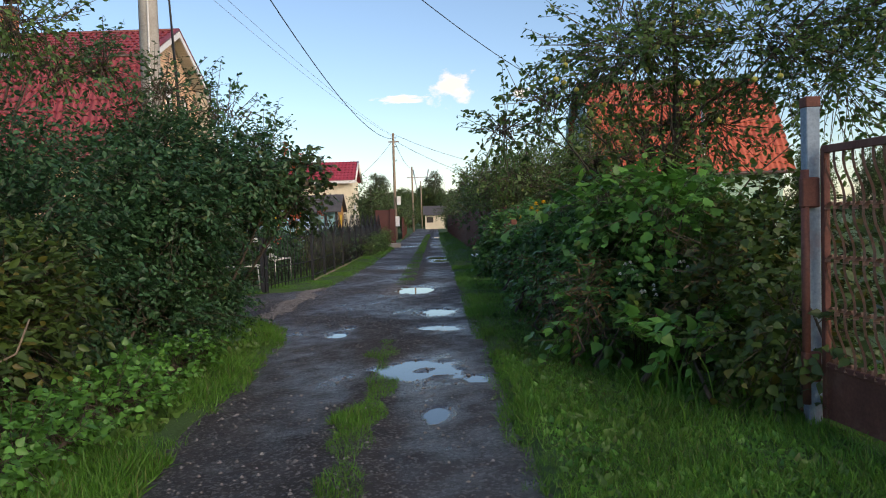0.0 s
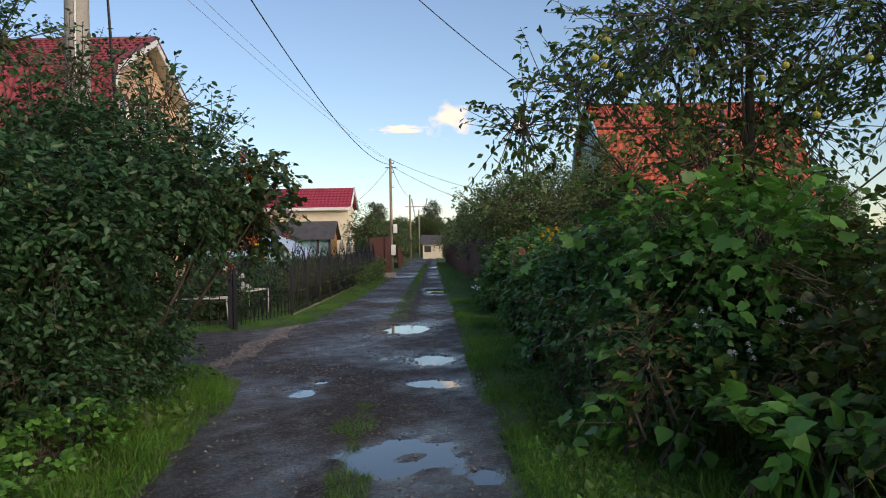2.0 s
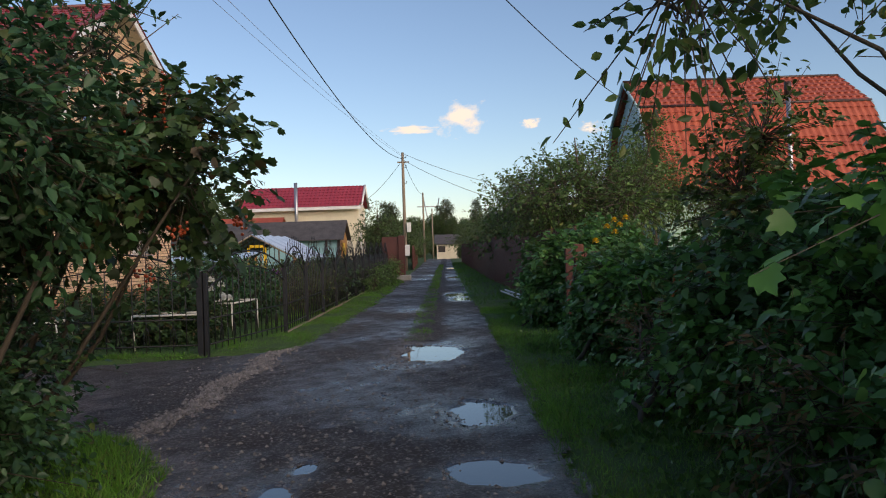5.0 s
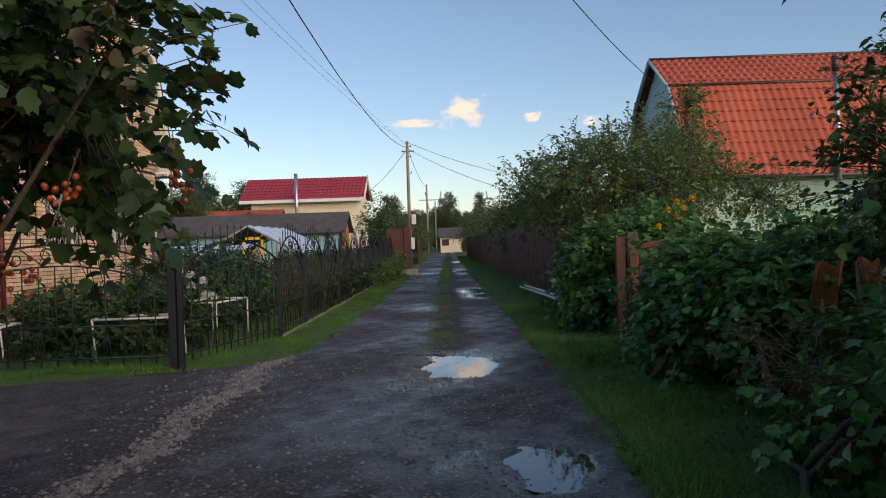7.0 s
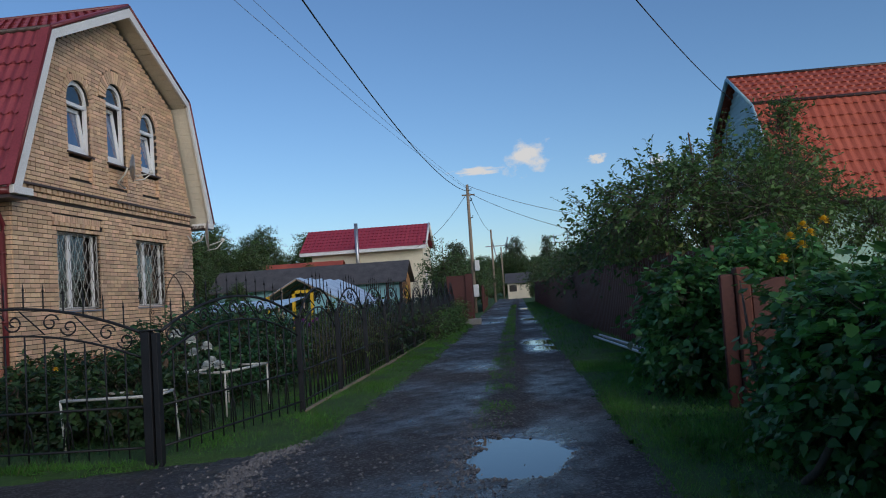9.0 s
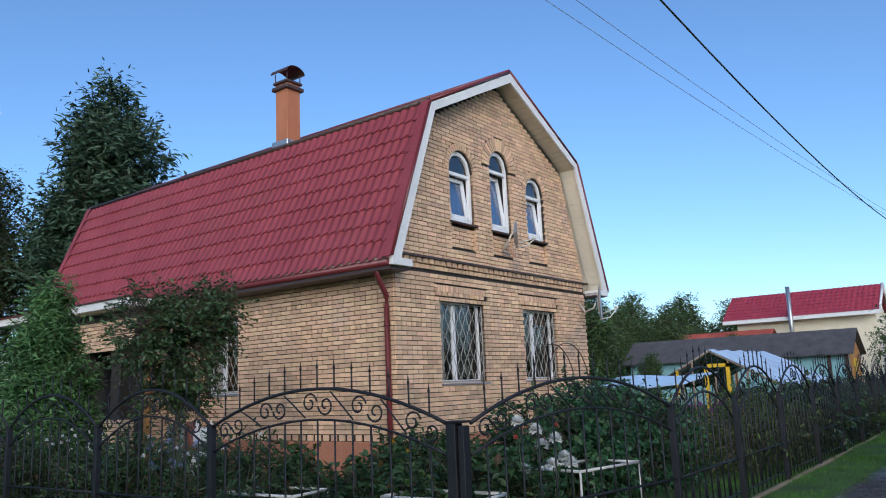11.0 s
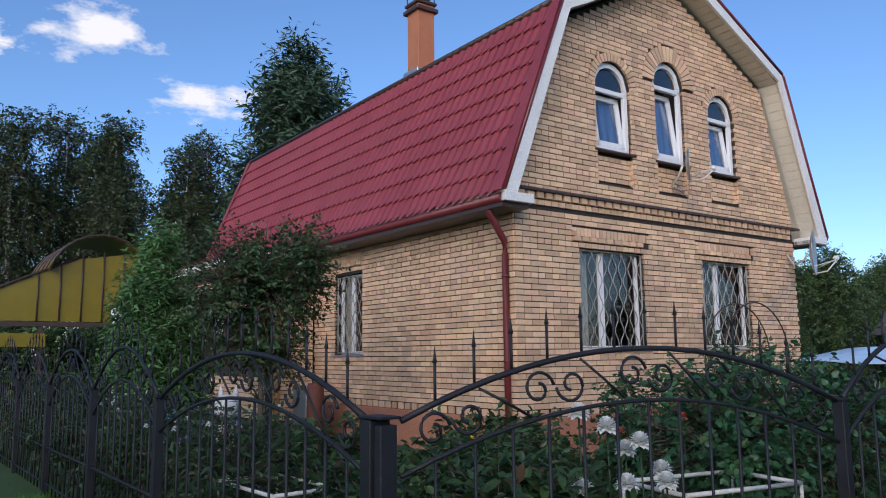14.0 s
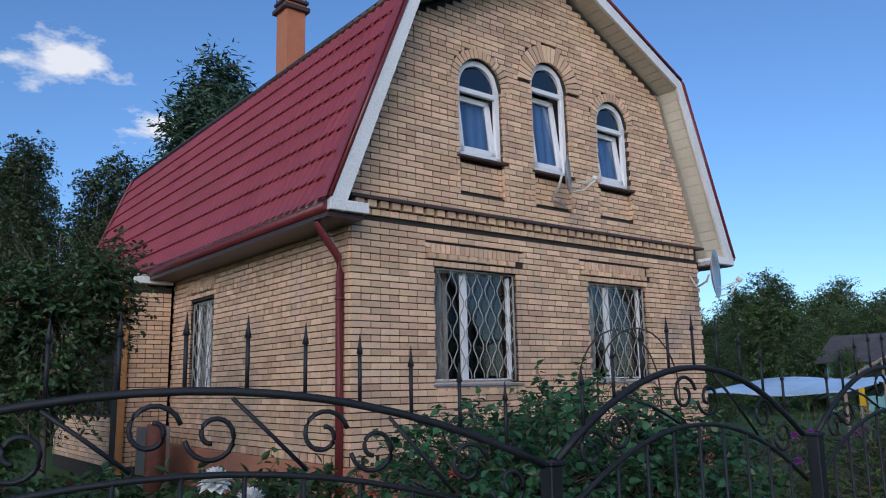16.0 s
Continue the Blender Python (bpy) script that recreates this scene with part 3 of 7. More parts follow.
# ---- grass, stones ----
def blades(name, label, seed, n, area, length, mat=M_GRASS, shape="blade", lean=0.6, keep=None):
    rng = np.random.default_rng(seed)
    x0, x1, y0, y1 = area
    x, y = x0 + (x1 - x0) * rng.random(n), y0 + (y1 - y0) * rng.random(n)
    patch = waves(x, y, 3, seed + 1)
    ok = (rng.random(n) < 0.6 + 0.7 * patch)
    if keep:
        ok &= keep(x, y)
    x, y, patch = x[ok], y[ok], patch[ok]
    z = np.where(on_road(x, y), road_height(x, y), ground_height(x, y))
    at = np.stack([x, y, z - 0.01], 1)
    along = rng.normal(size=(len(x), 3)) * lean + np.array([0, 0, 1.0])
    along[:, 2] = np.abs(along[:, 2])
    face = rng.normal(size=(len(x), 3))
    face[:, 2] = 0
    size = length * (0.45 + 0.8 * rng.random(len(x))) * (0.8 + 0.5 * patch)
    return tagged(part(name, scatter(name, shape, at, along, face, size), mat), label, "grass", kind="stuff")


def off_road(x, y):
    return ~(on_road(x - 0.12, y) & on_road(x + 0.12, y))


blades("grass", "lush green grass on the verge", 1, 110000, (-3.9, -1.7, 2.2, 11.6), 0.115, keep=off_road)
blades("grass", "short green grass on the verge", 2, 130000, (0.34, 1.75, 2.2, 24), 0.085, keep=off_road)
blades("grass", "mown green grass strip along the iron fence", 3, 140000, (-3.9, -2.2, 15.5, 42), 0.07, keep=off_road)
blades("grass", "grass strip at the foot of the side street fence", 4, 60000, (-10, -3.4, 15.2, 16.4), 0.085, keep=off_road)
blades("grass", "low grass along the middle of the lane", 5, 34000, (-0.92, -0.42, 3, 9.3), 0.075, keep=lambda x, y: np.abs(x + 0.66 - 0.05 * np.sin(y * 2)) < 0.12 + 0.20 * waves(x, y, 5, 77))
blades("grass", "low grass along the middle of the lane", 6, 60000, (-1.15, -0.5, 17.5, 70), 0.075, keep=lambda x, y: np.abs(x + 0.84) < 0.19 + 0.09 * waves(x, y, 4, 78))
blades("grass", "green grass on the far verge", 7, 22000, (0.1, 2.0, 24, 75), 0.16, keep=off_road)
# this lawn takes the darker lilac leaf colour to imitate the garden's shade
blades("grass", "garden lawn behind the iron fence", 8, 30000, (-9.5, -3.9, 16.6, 21.3), 0.10, M_LILAC)
blades("grass", "grass on the near verge beside the gate", 9, 40000, (1.4, 4.2, 2.2, 7.5), 0.12)
blades("grass", "bright green grass and clover on the near verge", 14, 70000, (0.45, 2.5, 2.2, 8.2), 0.085, keep=off_road)
blades("weeds", "low bright weeds on the near verge", 15, 9000, (0.6, 2.3, 2.8, 8.0), 0.06, M_RASP_LIGHT, "broad", 1.2, off_road)
blades("grass", "tall pale grass stalks under the bushes", 10, 160, (1.3, 2.3, 5.0, 12), 0.5, lean=0.3)
# low broad weeds
blades("weeds", "broad-leaved weeds in the verge", 12, 12000, (-3.9, -2.1, 2.2, 9.5), 0.075, M_WEED, "broad", 1.2, off_road)
blades("weeds", "broad-leaved weeds in the verge", 13, 12000, (0.7, 2.2, 3.4, 18), 0.075, M_WEED, "broad", 1.2, off_road)


def stones(name, label, seed, n, place, r):
    rng = np.random.default_rng(seed)
    x, y = place(rng, n)
    ok = on_road(x, y)
    x, y = x[ok], y[ok]
    s = r * (0.4 + rng.random(len(x)) ** 2 * 1.4)
    oct_v = np.array([(1, 0, 0), (0, 1, 0), (-1, 0, 0), (0, -1, 0), (0, 0, 0.7), (0, 0, -0.7)], float)
    oct_f = np.array([(0, 1, 4), (1, 2, 4), (2, 3, 4), (3, 0, 4), (1, 0, 5), (2, 1, 5), (3, 2, 5), (0, 3, 5)])
    v = oct_v[None] * (0.7 + 0.6 * rng.random((len(x), 6, 3))) * s[:, None, None]
    a = rng.random(len(x)) * 6.283
    ca, sa = np.cos(a)[:, None], np.sin(a)[:, None]
    vx, vy = v[..., 0] * ca - v[..., 1] * sa, v[..., 0] * sa + v[..., 1] * ca
    w = np.stack([vx + x[:, None], vy + y[:, None], v[..., 2] + road_height(x, y)[:, None] + s[:, None] * 0.15], -1)
    f = oct_f[None] + (np.arange(len(x)) * 6)[:, None, None]
    return tagged(part(name, quick_mesh(name, w.reshape(-1, 3), f.reshape(-1, 3)), M_STONE), label, "gravel", kind="stuff")


stones("gravel", "loose pale stones strewn over the lane", 1, 7000, lambda g, n: (-3 + 3.6 * g.random(n), 3 + 30 * g.random(n) ** 1.3), 0.010)
stones("gravel", "ridge of pale gravel along the mouth of the side street", 2, 2600, lambda g, n: (lambda q: (-2.78 + 0.07 * np.sin(3 * q) + 0.09 * g.normal(size=n), q + 0.05 * g.normal(size=n)))(11.7 + 5.5 * g.random(n)), 0.017)
stones("gravel", "pale gravel round the pothole", 3, 1200, lambda g, n: (-0.95 + 0.16 * g.normal(size=n), 16.6 + 0.8 * g.normal(size=n)), 0.012)
stones("gravel", "scattered stones on the dark junction", 4, 2600, lambda g, n: (-3.6 + 3.6 * g.random(n), 10 + 6.5 * g.random(n)), 0.012)


# ---- the brick house ----
HW, HL, EAVE, KNEE, TOP = 6.7, 10.4, 3.45, 6.30, 7.66
house = thing("brick_house", "yellow brick house with a red gambrel roof and white trim", "house", (-8.5, 21.5, 0), -0.8)


def gable_top(u):
    a = abs(u - HW / 2)
    return TOP - 0.16 - (TOP - KNEE) * a / 2.57 if a < 2.57 else KNEE - 0.16 - (KNEE - EAVE) * (a - 2.57) / 0.96


# openings of the gable wall: u0, u1, sill, spring, top (an arch when top is above spring)
LOW_WIN = [(1.18, 2.55, 1.50, 2.93, 2.93), (3.95, 5.28, 1.50, 2.93, 2.93)]
UP_WIN = [(1.62, 2.40, 3.92, 5.42, 5.81), (2.97, 3.71, 3.92, 5.72, 6.09), (4.34, 5.08, 3.92, 5.42, 5.79)]
SIDE_WIN = [(-4.95, -3.93, 1.47, 2.88, 2.88)]


def arch_z(o, u):
    u0, u1, s, sp, t = o
    if t <= sp:
        return t
    x = (u - (u0 + u1) / 2) / ((u1 - u0) / 2)
    return sp + (t - sp) * math.sqrt(max(0, 1 - x * x))


def pierced(place, u0, u1, base, top, openings, d0, d1):
    """A thick wall in upright slices between the depths d0 and d1, with its openings left out. place(u, depth, z) gives the point."""
    bm = bmesh.new()
    cuts = {u0, u1}
    for o in openings:
        n = 10 if o[4] > o[3] else 1
        cuts |= {o[0] + (o[1] - o[0]) * k / n for k in range(n + 1)}
    for c in (HW / 2, HW / 2 - 2.57, HW / 2 + 2.57):
        if u0 < c < u1:
            cuts.add(c)
    cuts = sorted(cuts)
    for a, b in zip(cuts, cuts[1:]):
        if b - a < 1e-5:
            continue
        spans, hole = [], [o for o in openings if o[0] - 1e-6 <= a and b <= o[1] + 1e-6]
        ta, tb = top(a), top(b)
        lo = (base, base)
        for o in sorted(hole, key=lambda o: o[2]):
            spans.append((lo, (o[2], o[2])))
            lo = (arch_z(o, a), arch_z(o, b))
        spans.append((lo, (ta, tb)))
        for (l0, l1), (h0, h1) in spans:
            v = [bm.verts.new(place(*p)) for p in ((a, d0, l0), (b, d0, l1), (b, d0, h1), (a, d0, h0), (a, d1, l0), (b, d1, l1), (b, d1, h1), (a, d1, h0))]
            for f in ((0, 1, 2, 3), (7, 6, 5, 4), (0, 4, 5, 1), (1, 5, 6, 2), (2, 6, 7, 3), (3, 7, 4, 0)):
                bm.faces.new([v[i] for i in f])
    bmesh.ops.recalc_face_normals(bm, faces=bm.faces)
    return bm


def gable_at(u, d, z):
    return (-d, u, z)


def side_at(u, d, z):
    return (u, d, z)


gable_wall = part("wall", pierced(gable_at, 0, HW, 0.62, gable_top, LOW_WIN + UP_WIN, 0.0, 0.36), M_MORTAR, house, "yellow brick gable wall with five windows")
side_wall = part("wall", pierced(side_at, -HL, -0.36, 0.62, lambda u: EAVE - 0.02, SIDE_WIN, 0.0, 0.36), M_MORTAR, house, "yellow brick side wall with a barred window")
bm = boxed((-HL, HW - 0.36, 0.62), (-0.36, HW, EAVE))
box(bm, (-HL, 0.36, 0.62), (-HL + 0.36, HW - 0.36, EAVE))
part("wall", bm, M_MORTAR, house)
part("wall", pierced(lambda u, d, z: (-HL + d, u, z), 0.0, HW, EAVE, gable_top, [], 0.0, 0.3), M_MORTAR, house)
bm = boxed((-HL - 0.04, -0.05, -0.1), (0.05, HW + 0.05, 0.62), 0.01)
part("plinth", bm, M_PLINTH, house, "terracotta plastered plinth")
# floors carry the unlit-room colour so the inside looks dark
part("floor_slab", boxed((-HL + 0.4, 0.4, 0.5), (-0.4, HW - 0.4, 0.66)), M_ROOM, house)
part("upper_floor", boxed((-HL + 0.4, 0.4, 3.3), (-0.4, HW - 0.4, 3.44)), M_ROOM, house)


def tiled_slope(name, x0, x1, low, high, mat, parent, period=0.19, step=0.342, cols=6, thick=0.02):
    """A metal-tile sheet on a slope between the lines y, z = low and high, along x0 to x1: waves across and a step at each row."""
    low, high = Vector(low), Vector(high)
    L = (high - low).length
    d = (high - low) / L
    nrm = Vector((-d.y, d.x)) if d.x > 0 else Vector((d.y, -d.x))
    if nrm.y < 0:
        nrm = -nrm
    nx = max(2, int((x1 - x0) / period * cols))
    us = np.linspace(x0, x1, nx + 1)
    rows = []
    k = 0
    while k * step < L - 1e-3:
        rows += [(k * step + 0.001, 0.036), (min(L, (k + 1) * step), 0.0)]
        k += 1
    v = np.zeros((len(rows), nx + 1, 3))
    wave = 0.015 * np.cos(us / period * 6.2832)
    for r, (s, lift) in enumerate(rows):
        sag = 0.045 * np.cos(us / period * 6.2832) if lift else 0 * us
        h = wave + lift + thick
        v[r, :, 0] = us
        v[r, :, 1] = low.x + d.x * (s - sag) + nrm.x * h
        v[r, :, 2] = low.y + d.y * (s - sag) + nrm.y * h
    i, j = np.meshgrid(np.arange(nx), np.arange(len(rows) - 1))
    a = (j * (nx + 1) + i).ravel()
    me = quick_mesh(name, v.reshape(-1, 3), np.stack([a, a + 1, a + nx + 2, a + nx + 1], 1))
    return part(name, me, mat, parent)


C = HW / 2
RX0, RX1 = -HL - 0.42, 0.40
PROFILE = [(C - 3.85, EAVE), (C - 2.70, KNEE), (C, TOP), (C + 2.70, KNEE), (C + 3.80, EAVE)]
for k, (a, b) in enumerate(zip(PROFILE, PROFILE[1:])):
    lo, hi = (a, b) if k < 2 else (b, a)
    tiled_slope("roof_tiles", RX0, RX1, lo, hi, M_REDROOF, house)
# roof deck under the tiles, with cream soffit boards at the overhang
bm = bmesh.new()
for a, b in zip(PROFILE, PROFILE[1:]):
    inn = 0.10
    pts = []
    for q in (a, b):
        s = 1 - inn / 4
        pts.append((C + (q[0] - C) * s, q[1] - inn * (1.25 if q is PROFILE[2] else 0.7)))
    v = [bm.verts.new((x, y, z)) for x in (RX0 + 0.02, RX1 - 0.03) for y, z in (a, b, pts[1], pts[0])]
    for f in ((0, 1, 2, 3), (7, 6, 5, 4), (0, 4, 5, 1), (2, 6, 7, 3), (1, 5, 6, 2), (3, 7, 4, 0)):
        bm.faces.new([v[i] for i in f])
bmesh.ops.recalc_face_normals(bm, faces=bm.faces)
part("roof_deck", bm, M_SOFFIT, house, "cream vinyl soffit")
# soffit boards under the gable overhang
for a, b in zip(PROFILE, PROFILE[1:]):
    n = int(math.dist(a, b) / 0.16)
    for k in range(n):
        bm = bmesh.new()
        p, q = [(a[0] + (b[0] - a[0]) * s, a[1] + (b[1] - a[1]) * s) for s in ((k + 0.06) / n, (k + 0.94) / n)]
        pts = [(C + (w[0] - C) * 0.972, w[1] - 0.11) for w in (p, q)]
        v = [bm.verts.new((x, pts[i][0], pts[i][1] - dz)) for x in (0.01, RX1 - 0.05) for i, dz in ((0, 0), (1, 0), (1, 0.012), (0, 0.012))]
        for f in ((0, 1, 2, 3), (7, 6, 5, 4), (0, 4, 5, 1), (2, 6, 7, 3), (1, 5, 6, 2), (3, 7, 4, 0)):
            bm.faces.new([v[i] for i in f])
        bmesh.ops.recalc_face_normals(bm, faces=bm.faces)
        part("soffit_board", bm, M_SOFFIT, house)
# white verge boards
for x0, x1 in ((RX1 - 0.03, RX1 + 0.015),):
    for a, b in zip(PROFILE, PROFILE[1:]):
        bm = bmesh.new()
        inn = [(C + (q[0] - C) * 0.957, q[1] - (0.19 if q is PROFILE[2] else 0.11)) for q in (a, b)]
        v = [bm.verts.new((x, *q)) for x in (x0, x1) for q in (a, b, inn[1], inn[0])]
        for f in ((0, 1, 2, 3), (7, 6, 5, 4), (0, 4, 5, 1), (2, 6, 7, 3), (1, 5, 6, 2), (3, 7, 4, 0)):
            bm.faces.new([v[i] for i in f])
        bmesh.ops.recalc_face_normals(bm, faces=bm.faces)
        part("verge_board", bm, M_WHITE, house, "white metal verge board")
for y0, y1 in ((C - 3.85, C - 3.36), (C + 3.36, C + 3.80)):
    part("return_board", boxed((0.03, y0, EAVE - 0.10), (RX1 + 0.02, y1, EAVE + 0.02), 0.006), M_WHITE, house, "white eave return")
# dark edge strips along verge, ridge and knees; knee colour imitates the overhang's shadow
for a, b in zip(PROFILE, PROFILE[1:]):
    part("verge_strip", tube(bmesh.new(), [(RX1 + 0.005, a[0], a[1] + 0.045), (RX1 + 0.005, b[0], b[1] + 0.045)], 0.028, 6), M_MAROON, house)
for q in PROFILE[1:4]:
    part("ridge_cap", tube(bmesh.new(), [(RX0, q[0], q[1] + 0.05), (RX1, q[0], q[1] + 0.05)], 0.05, 8), M_MAROON if q is PROFILE[2] else M_DARKTRIM, house)
# flat red flashing over the tile edges along both verges
for a, b in zip(PROFILE, PROFILE[1:]):
    d = (Vector(b) - Vector(a)).normalized()
    up = Vector((-d.y, d.x))
    for x0, x1 in ((RX1 - 0.14, RX1 + 0.018), (RX0 - 0.018, RX0 + 0.14)):
        bm = bmesh.new()
        v = [bm.verts.new((x, *(Vector(q) + up * h))) for x in (x0, x1) for q, h in ((a, 0.058), (b, 0.058), (b, 0.078), (a, 0.078))]
        for f in ((0, 1, 2, 3), (7, 6, 5, 4), (0, 4, 5, 1), (1, 5, 6, 2), (2, 6, 7, 3), (3, 7, 4, 0)):
            bm.faces.new([v[i] for i in f])
        bmesh.ops.recalc_face_normals(bm, faces=bm.faces)
        part("verge_flashing", bm, M_REDROOF, house, "red metal verge flashing")
# gutters, soffit box and down-pipe
for y in (C - 3.84, C + 3.84):
    part("gutter", tube(bmesh.new(), [(RX0, y, EAVE - 0.03), (RX1 - 0.05, y, EAVE - 0.05)], 0.06, 10), M_MAROON, house, "maroon gutter")
part("eave_soffit", boxed((RX0 + 0.05, -0.49, EAVE - 0.16), (RX1 - 0.06, -0.04, EAVE - 0.10)), M_DARKTRIM, house)
part("eave_soffit", boxed((RX0 + 0.05, HW + 0.01, EAVE - 0.12), (RX1 - 0.06, HW + 0.44, EAVE - 0.03)), M_DARKTRIM, house)
part("downpipe", tube(bmesh.new(), [(0.02, -0.44, EAVE - 0.05), (0.02, -0.44, EAVE - 0.2), (-0.06, -0.12, 2.92), (-0.10, -0.08, 2.75), (-0.10, -0.08, 1.5), (-0.10, -0.08, 0.15)], 0.045, 10), M_MAROON, house, "maroon down-pipe")
for z in (2.45, 1.35):
    part("pipe_clip", tube(bmesh.new(), [(-0.10, -0.08, z), (-0.10, -0.08, z + 0.03)], 0.055, 10), M_MAROON, house)
# brick belt with dentils and dark flashing
part("belt_flashing", boxed((0.0, -0.06, 3.618), (0.13, HW + 0.06, 3.655)), M_DARKTRIM, house, "dark flashing on the brick belt")


def window(o, place, parent, arch=False, tilt=False, panes=2, curtain=True, sill_z=None):
    """A white framed window set into an opening."""
    u0, u1, s, sp, t = o
    if sill_z is not None:
        s = sill_z
    mid, w = (u0 + u1) / 2, u1 - u0
    win = thing("window", "", "")
    win.parent = parent
    fr = 0.08 if arch else 0.055
    df = 0.045 if arch else 0.12

    def bar(a, b, da=df, db=df + 0.06, mat=M_PVC, name="frame", bev=0.006):
        p, q = place(a[0], da, a[1]), place(b[0], db, b[1])
        return part(name, boxed(p, q, bev), mat, win)

    bar((u0, s), (u0 + fr, sp))
    bar((u1 - fr, s), (u1, sp))
    bar((u0, s), (u1, s + fr))
    if arch:
        bm = bmesh.new()
        n = 14
        ring = []
        for k in range(n + 1):
            a = math.pi * k / n
            ring.append([place(mid + (w / 2 - e) * math.cos(a), d, sp + (t - sp - e) * math.sin(a)) for e in (0, fr) for d in (df, df + 0.06)])
        vs = [[bm.verts.new(p) for p in r] for r in ring]
        for a, b in zip(vs, vs[1:]):
            for i, j in ((0, 1), (1, 3), (3, 2), (2, 0)):
                bm.faces.new((a[i], a[j], b[j], b[i]))
        bmesh.ops.recalc_face_normals(bm, faces=bm.faces)
        part("arched_frame", bm, M_PVC, win)
        bar((u0, sp - 0.10), (u1, sp - 0.03))
        bm = bmesh.new()
        bm.faces.new([bm.verts.new(place(mid + (w / 2 - fr) * math.cos(math.pi * k / 14), df + 0.03, sp - 0.03 + (t - sp - fr) * math.sin(math.pi * k / 14))) for k in range(15)])
        part("arched_pane", bm, M_GLASS, win).visible_shadow = False
        top = sp - 0.10
        # tilted sash
        lean = 0.13 if tilt else 0.0
        sash = thing("sash", "white tilted sash", "")
        sash.parent = win
        for a, b in (((u0 + fr, s + fr), (u0 + 2 * fr, top)), ((u1 - 2 * fr, s + fr), (u1 - fr, top)), ((u0 + fr, s + fr), (u1 - fr, s + 2 * fr)), ((u0 + fr, top - fr), (u1 - fr, top))):
            part("sash_frame", boxed(place(a[0], df + 0.01, a[1]), place(b[0], df + 0.07, b[1]), 0.005), M_PVC, sash)
        bm = bmesh.new()
        bm.faces.new([bm.verts.new(place(u, df + 0.04, z)) for u, z in ((u0 + 2 * fr, s + 2 * fr), (u1 - 2 * fr, s + 2 * fr), (u1 - 2 * fr, top - fr), (u0 + 2 * fr, top - fr))])
        part("pane", bm, M_GLASS, sash).visible_shadow = False
        if tilt:
            pv = Vector(place(0, df + 0.04, s + fr))
            axis = Matrix.Translation(pv) @ Matrix.Rotation(-lean, 4, "Y") @ Matrix.Translation(-pv)
            sash.matrix_basis = axis
        top_c = sp
    else:
        bar((u0, sp - fr), (u1, sp))
        for k in range(1, panes):
            x = u0 + w * (0.42 if panes == 2 else k / panes)
            bar((x - 0.05, s), (x + 0.05, sp))
        bm = bmesh.new()
        bm.faces.new([bm.verts.new(place(u, 0.15, z)) for u, z in ((u0 + fr, s + fr), (u1 - fr, s + fr), (u1 - fr, sp - fr), (u0 + fr, sp - fr))])
        part("pane", bm, M_GLASS, win).visible_shadow = False
        top_c = sp
    if curtain:
        bm = bmesh.new()
        for c0, c1 in (((u0 - 0.02, u1 + 0.02),) if arch else ((u0 - 0.02, u0 + w * 0.30),)):
            n = 18
            vs = [[bm.verts.new(place(c0 + (c1 - c0) * k / n, (0.33 if arch else 0.40) + 0.025 * math.sin(k * 1.7), z)) for z in (s - 0.05, top_c + (0.2 if not arch else -0.05))] for k in range(n + 1)]
            for a, b in zip(vs, vs[1:]):
                f = bm.faces.new((a[0], b[0], b[1], a[1]))
                f.smooth = True
        # arched windows: full-width blue sheet imitates sky mirrored in the glass; others: curtain
        part("curtain", bm, M_SKYSHEET if arch else M_CURTAIN, win, "drawn-back curtains; blue sky-reflection sheet in the arches")
    p, q = place(u0 - 0.05, -0.06, s - 0.035), place(u1 + 0.05, 0.13, s - 0.005)
    part("sill", boxed(p, q, 0.004), M_DARKTRIM if arch else M_GREYCABLE, win, "metal window sill")
    return win


for o in UP_WIN:
    window(o, gable_at, house, True, True, sill_z=4.42)
    # brick panel below the window stands back from the wall face
    part("recessed_panel", boxed((-0.30, o[0], 3.92), (-0.075, o[1], 4.40)), M_MORTAR, house)
for o in LOW_WIN:
    window(o, gable_at, house)
for o in SIDE_WIN:
    window(o, side_at, house)


def grille(o, place, parent):
    """A white window grille of wavy bars in a frame."""
    u0, u1, s, sp, t = o
    gr = thing("window_grille", "grey wavy wrought-iron window grille", "")
    gr.parent = parent
    for a, b in (((u0 + 0.01, s + 0.03), (u1 - 0.01, s + 0.03)), ((u0 + 0.01, sp - 0.03), (u1 - 0.01, sp - 0.03)), ((u0 + 0.01, s + 0.03), (u0 + 0.01, sp - 0.03)), ((u1 - 0.01, s + 0.03), (u1 - 0.01, sp - 0.03))):
        part("grille_frame", tube(bmesh.new(), [place(a[0], 0.05, a[1]), place(b[0], 0.05, b[1])], 0.012, 6), M_GRILLE, gr)
    n = 13
    for k in range(n):
        x = u0 + (u1 - u0) * (k + 0.5) / n
        sg = 1 if k % 2 else -1
        pts = [place(x + sg * 0.038 * math.sin((z - s) * 6.2832 / 0.36), 0.05 + 0.004 * sg, z) for z in np.linspace(s + 0.03, sp - 0.03, 26)]
        part("wavy_bar", tube(bmesh.new(), pts, 0.0075, 5), M_GRILLE, gr)
    return gr


for o in LOW_WIN:
    grille(o, gable_at, house)
for o in SIDE_WIN:
    grille(o, side_at, house)
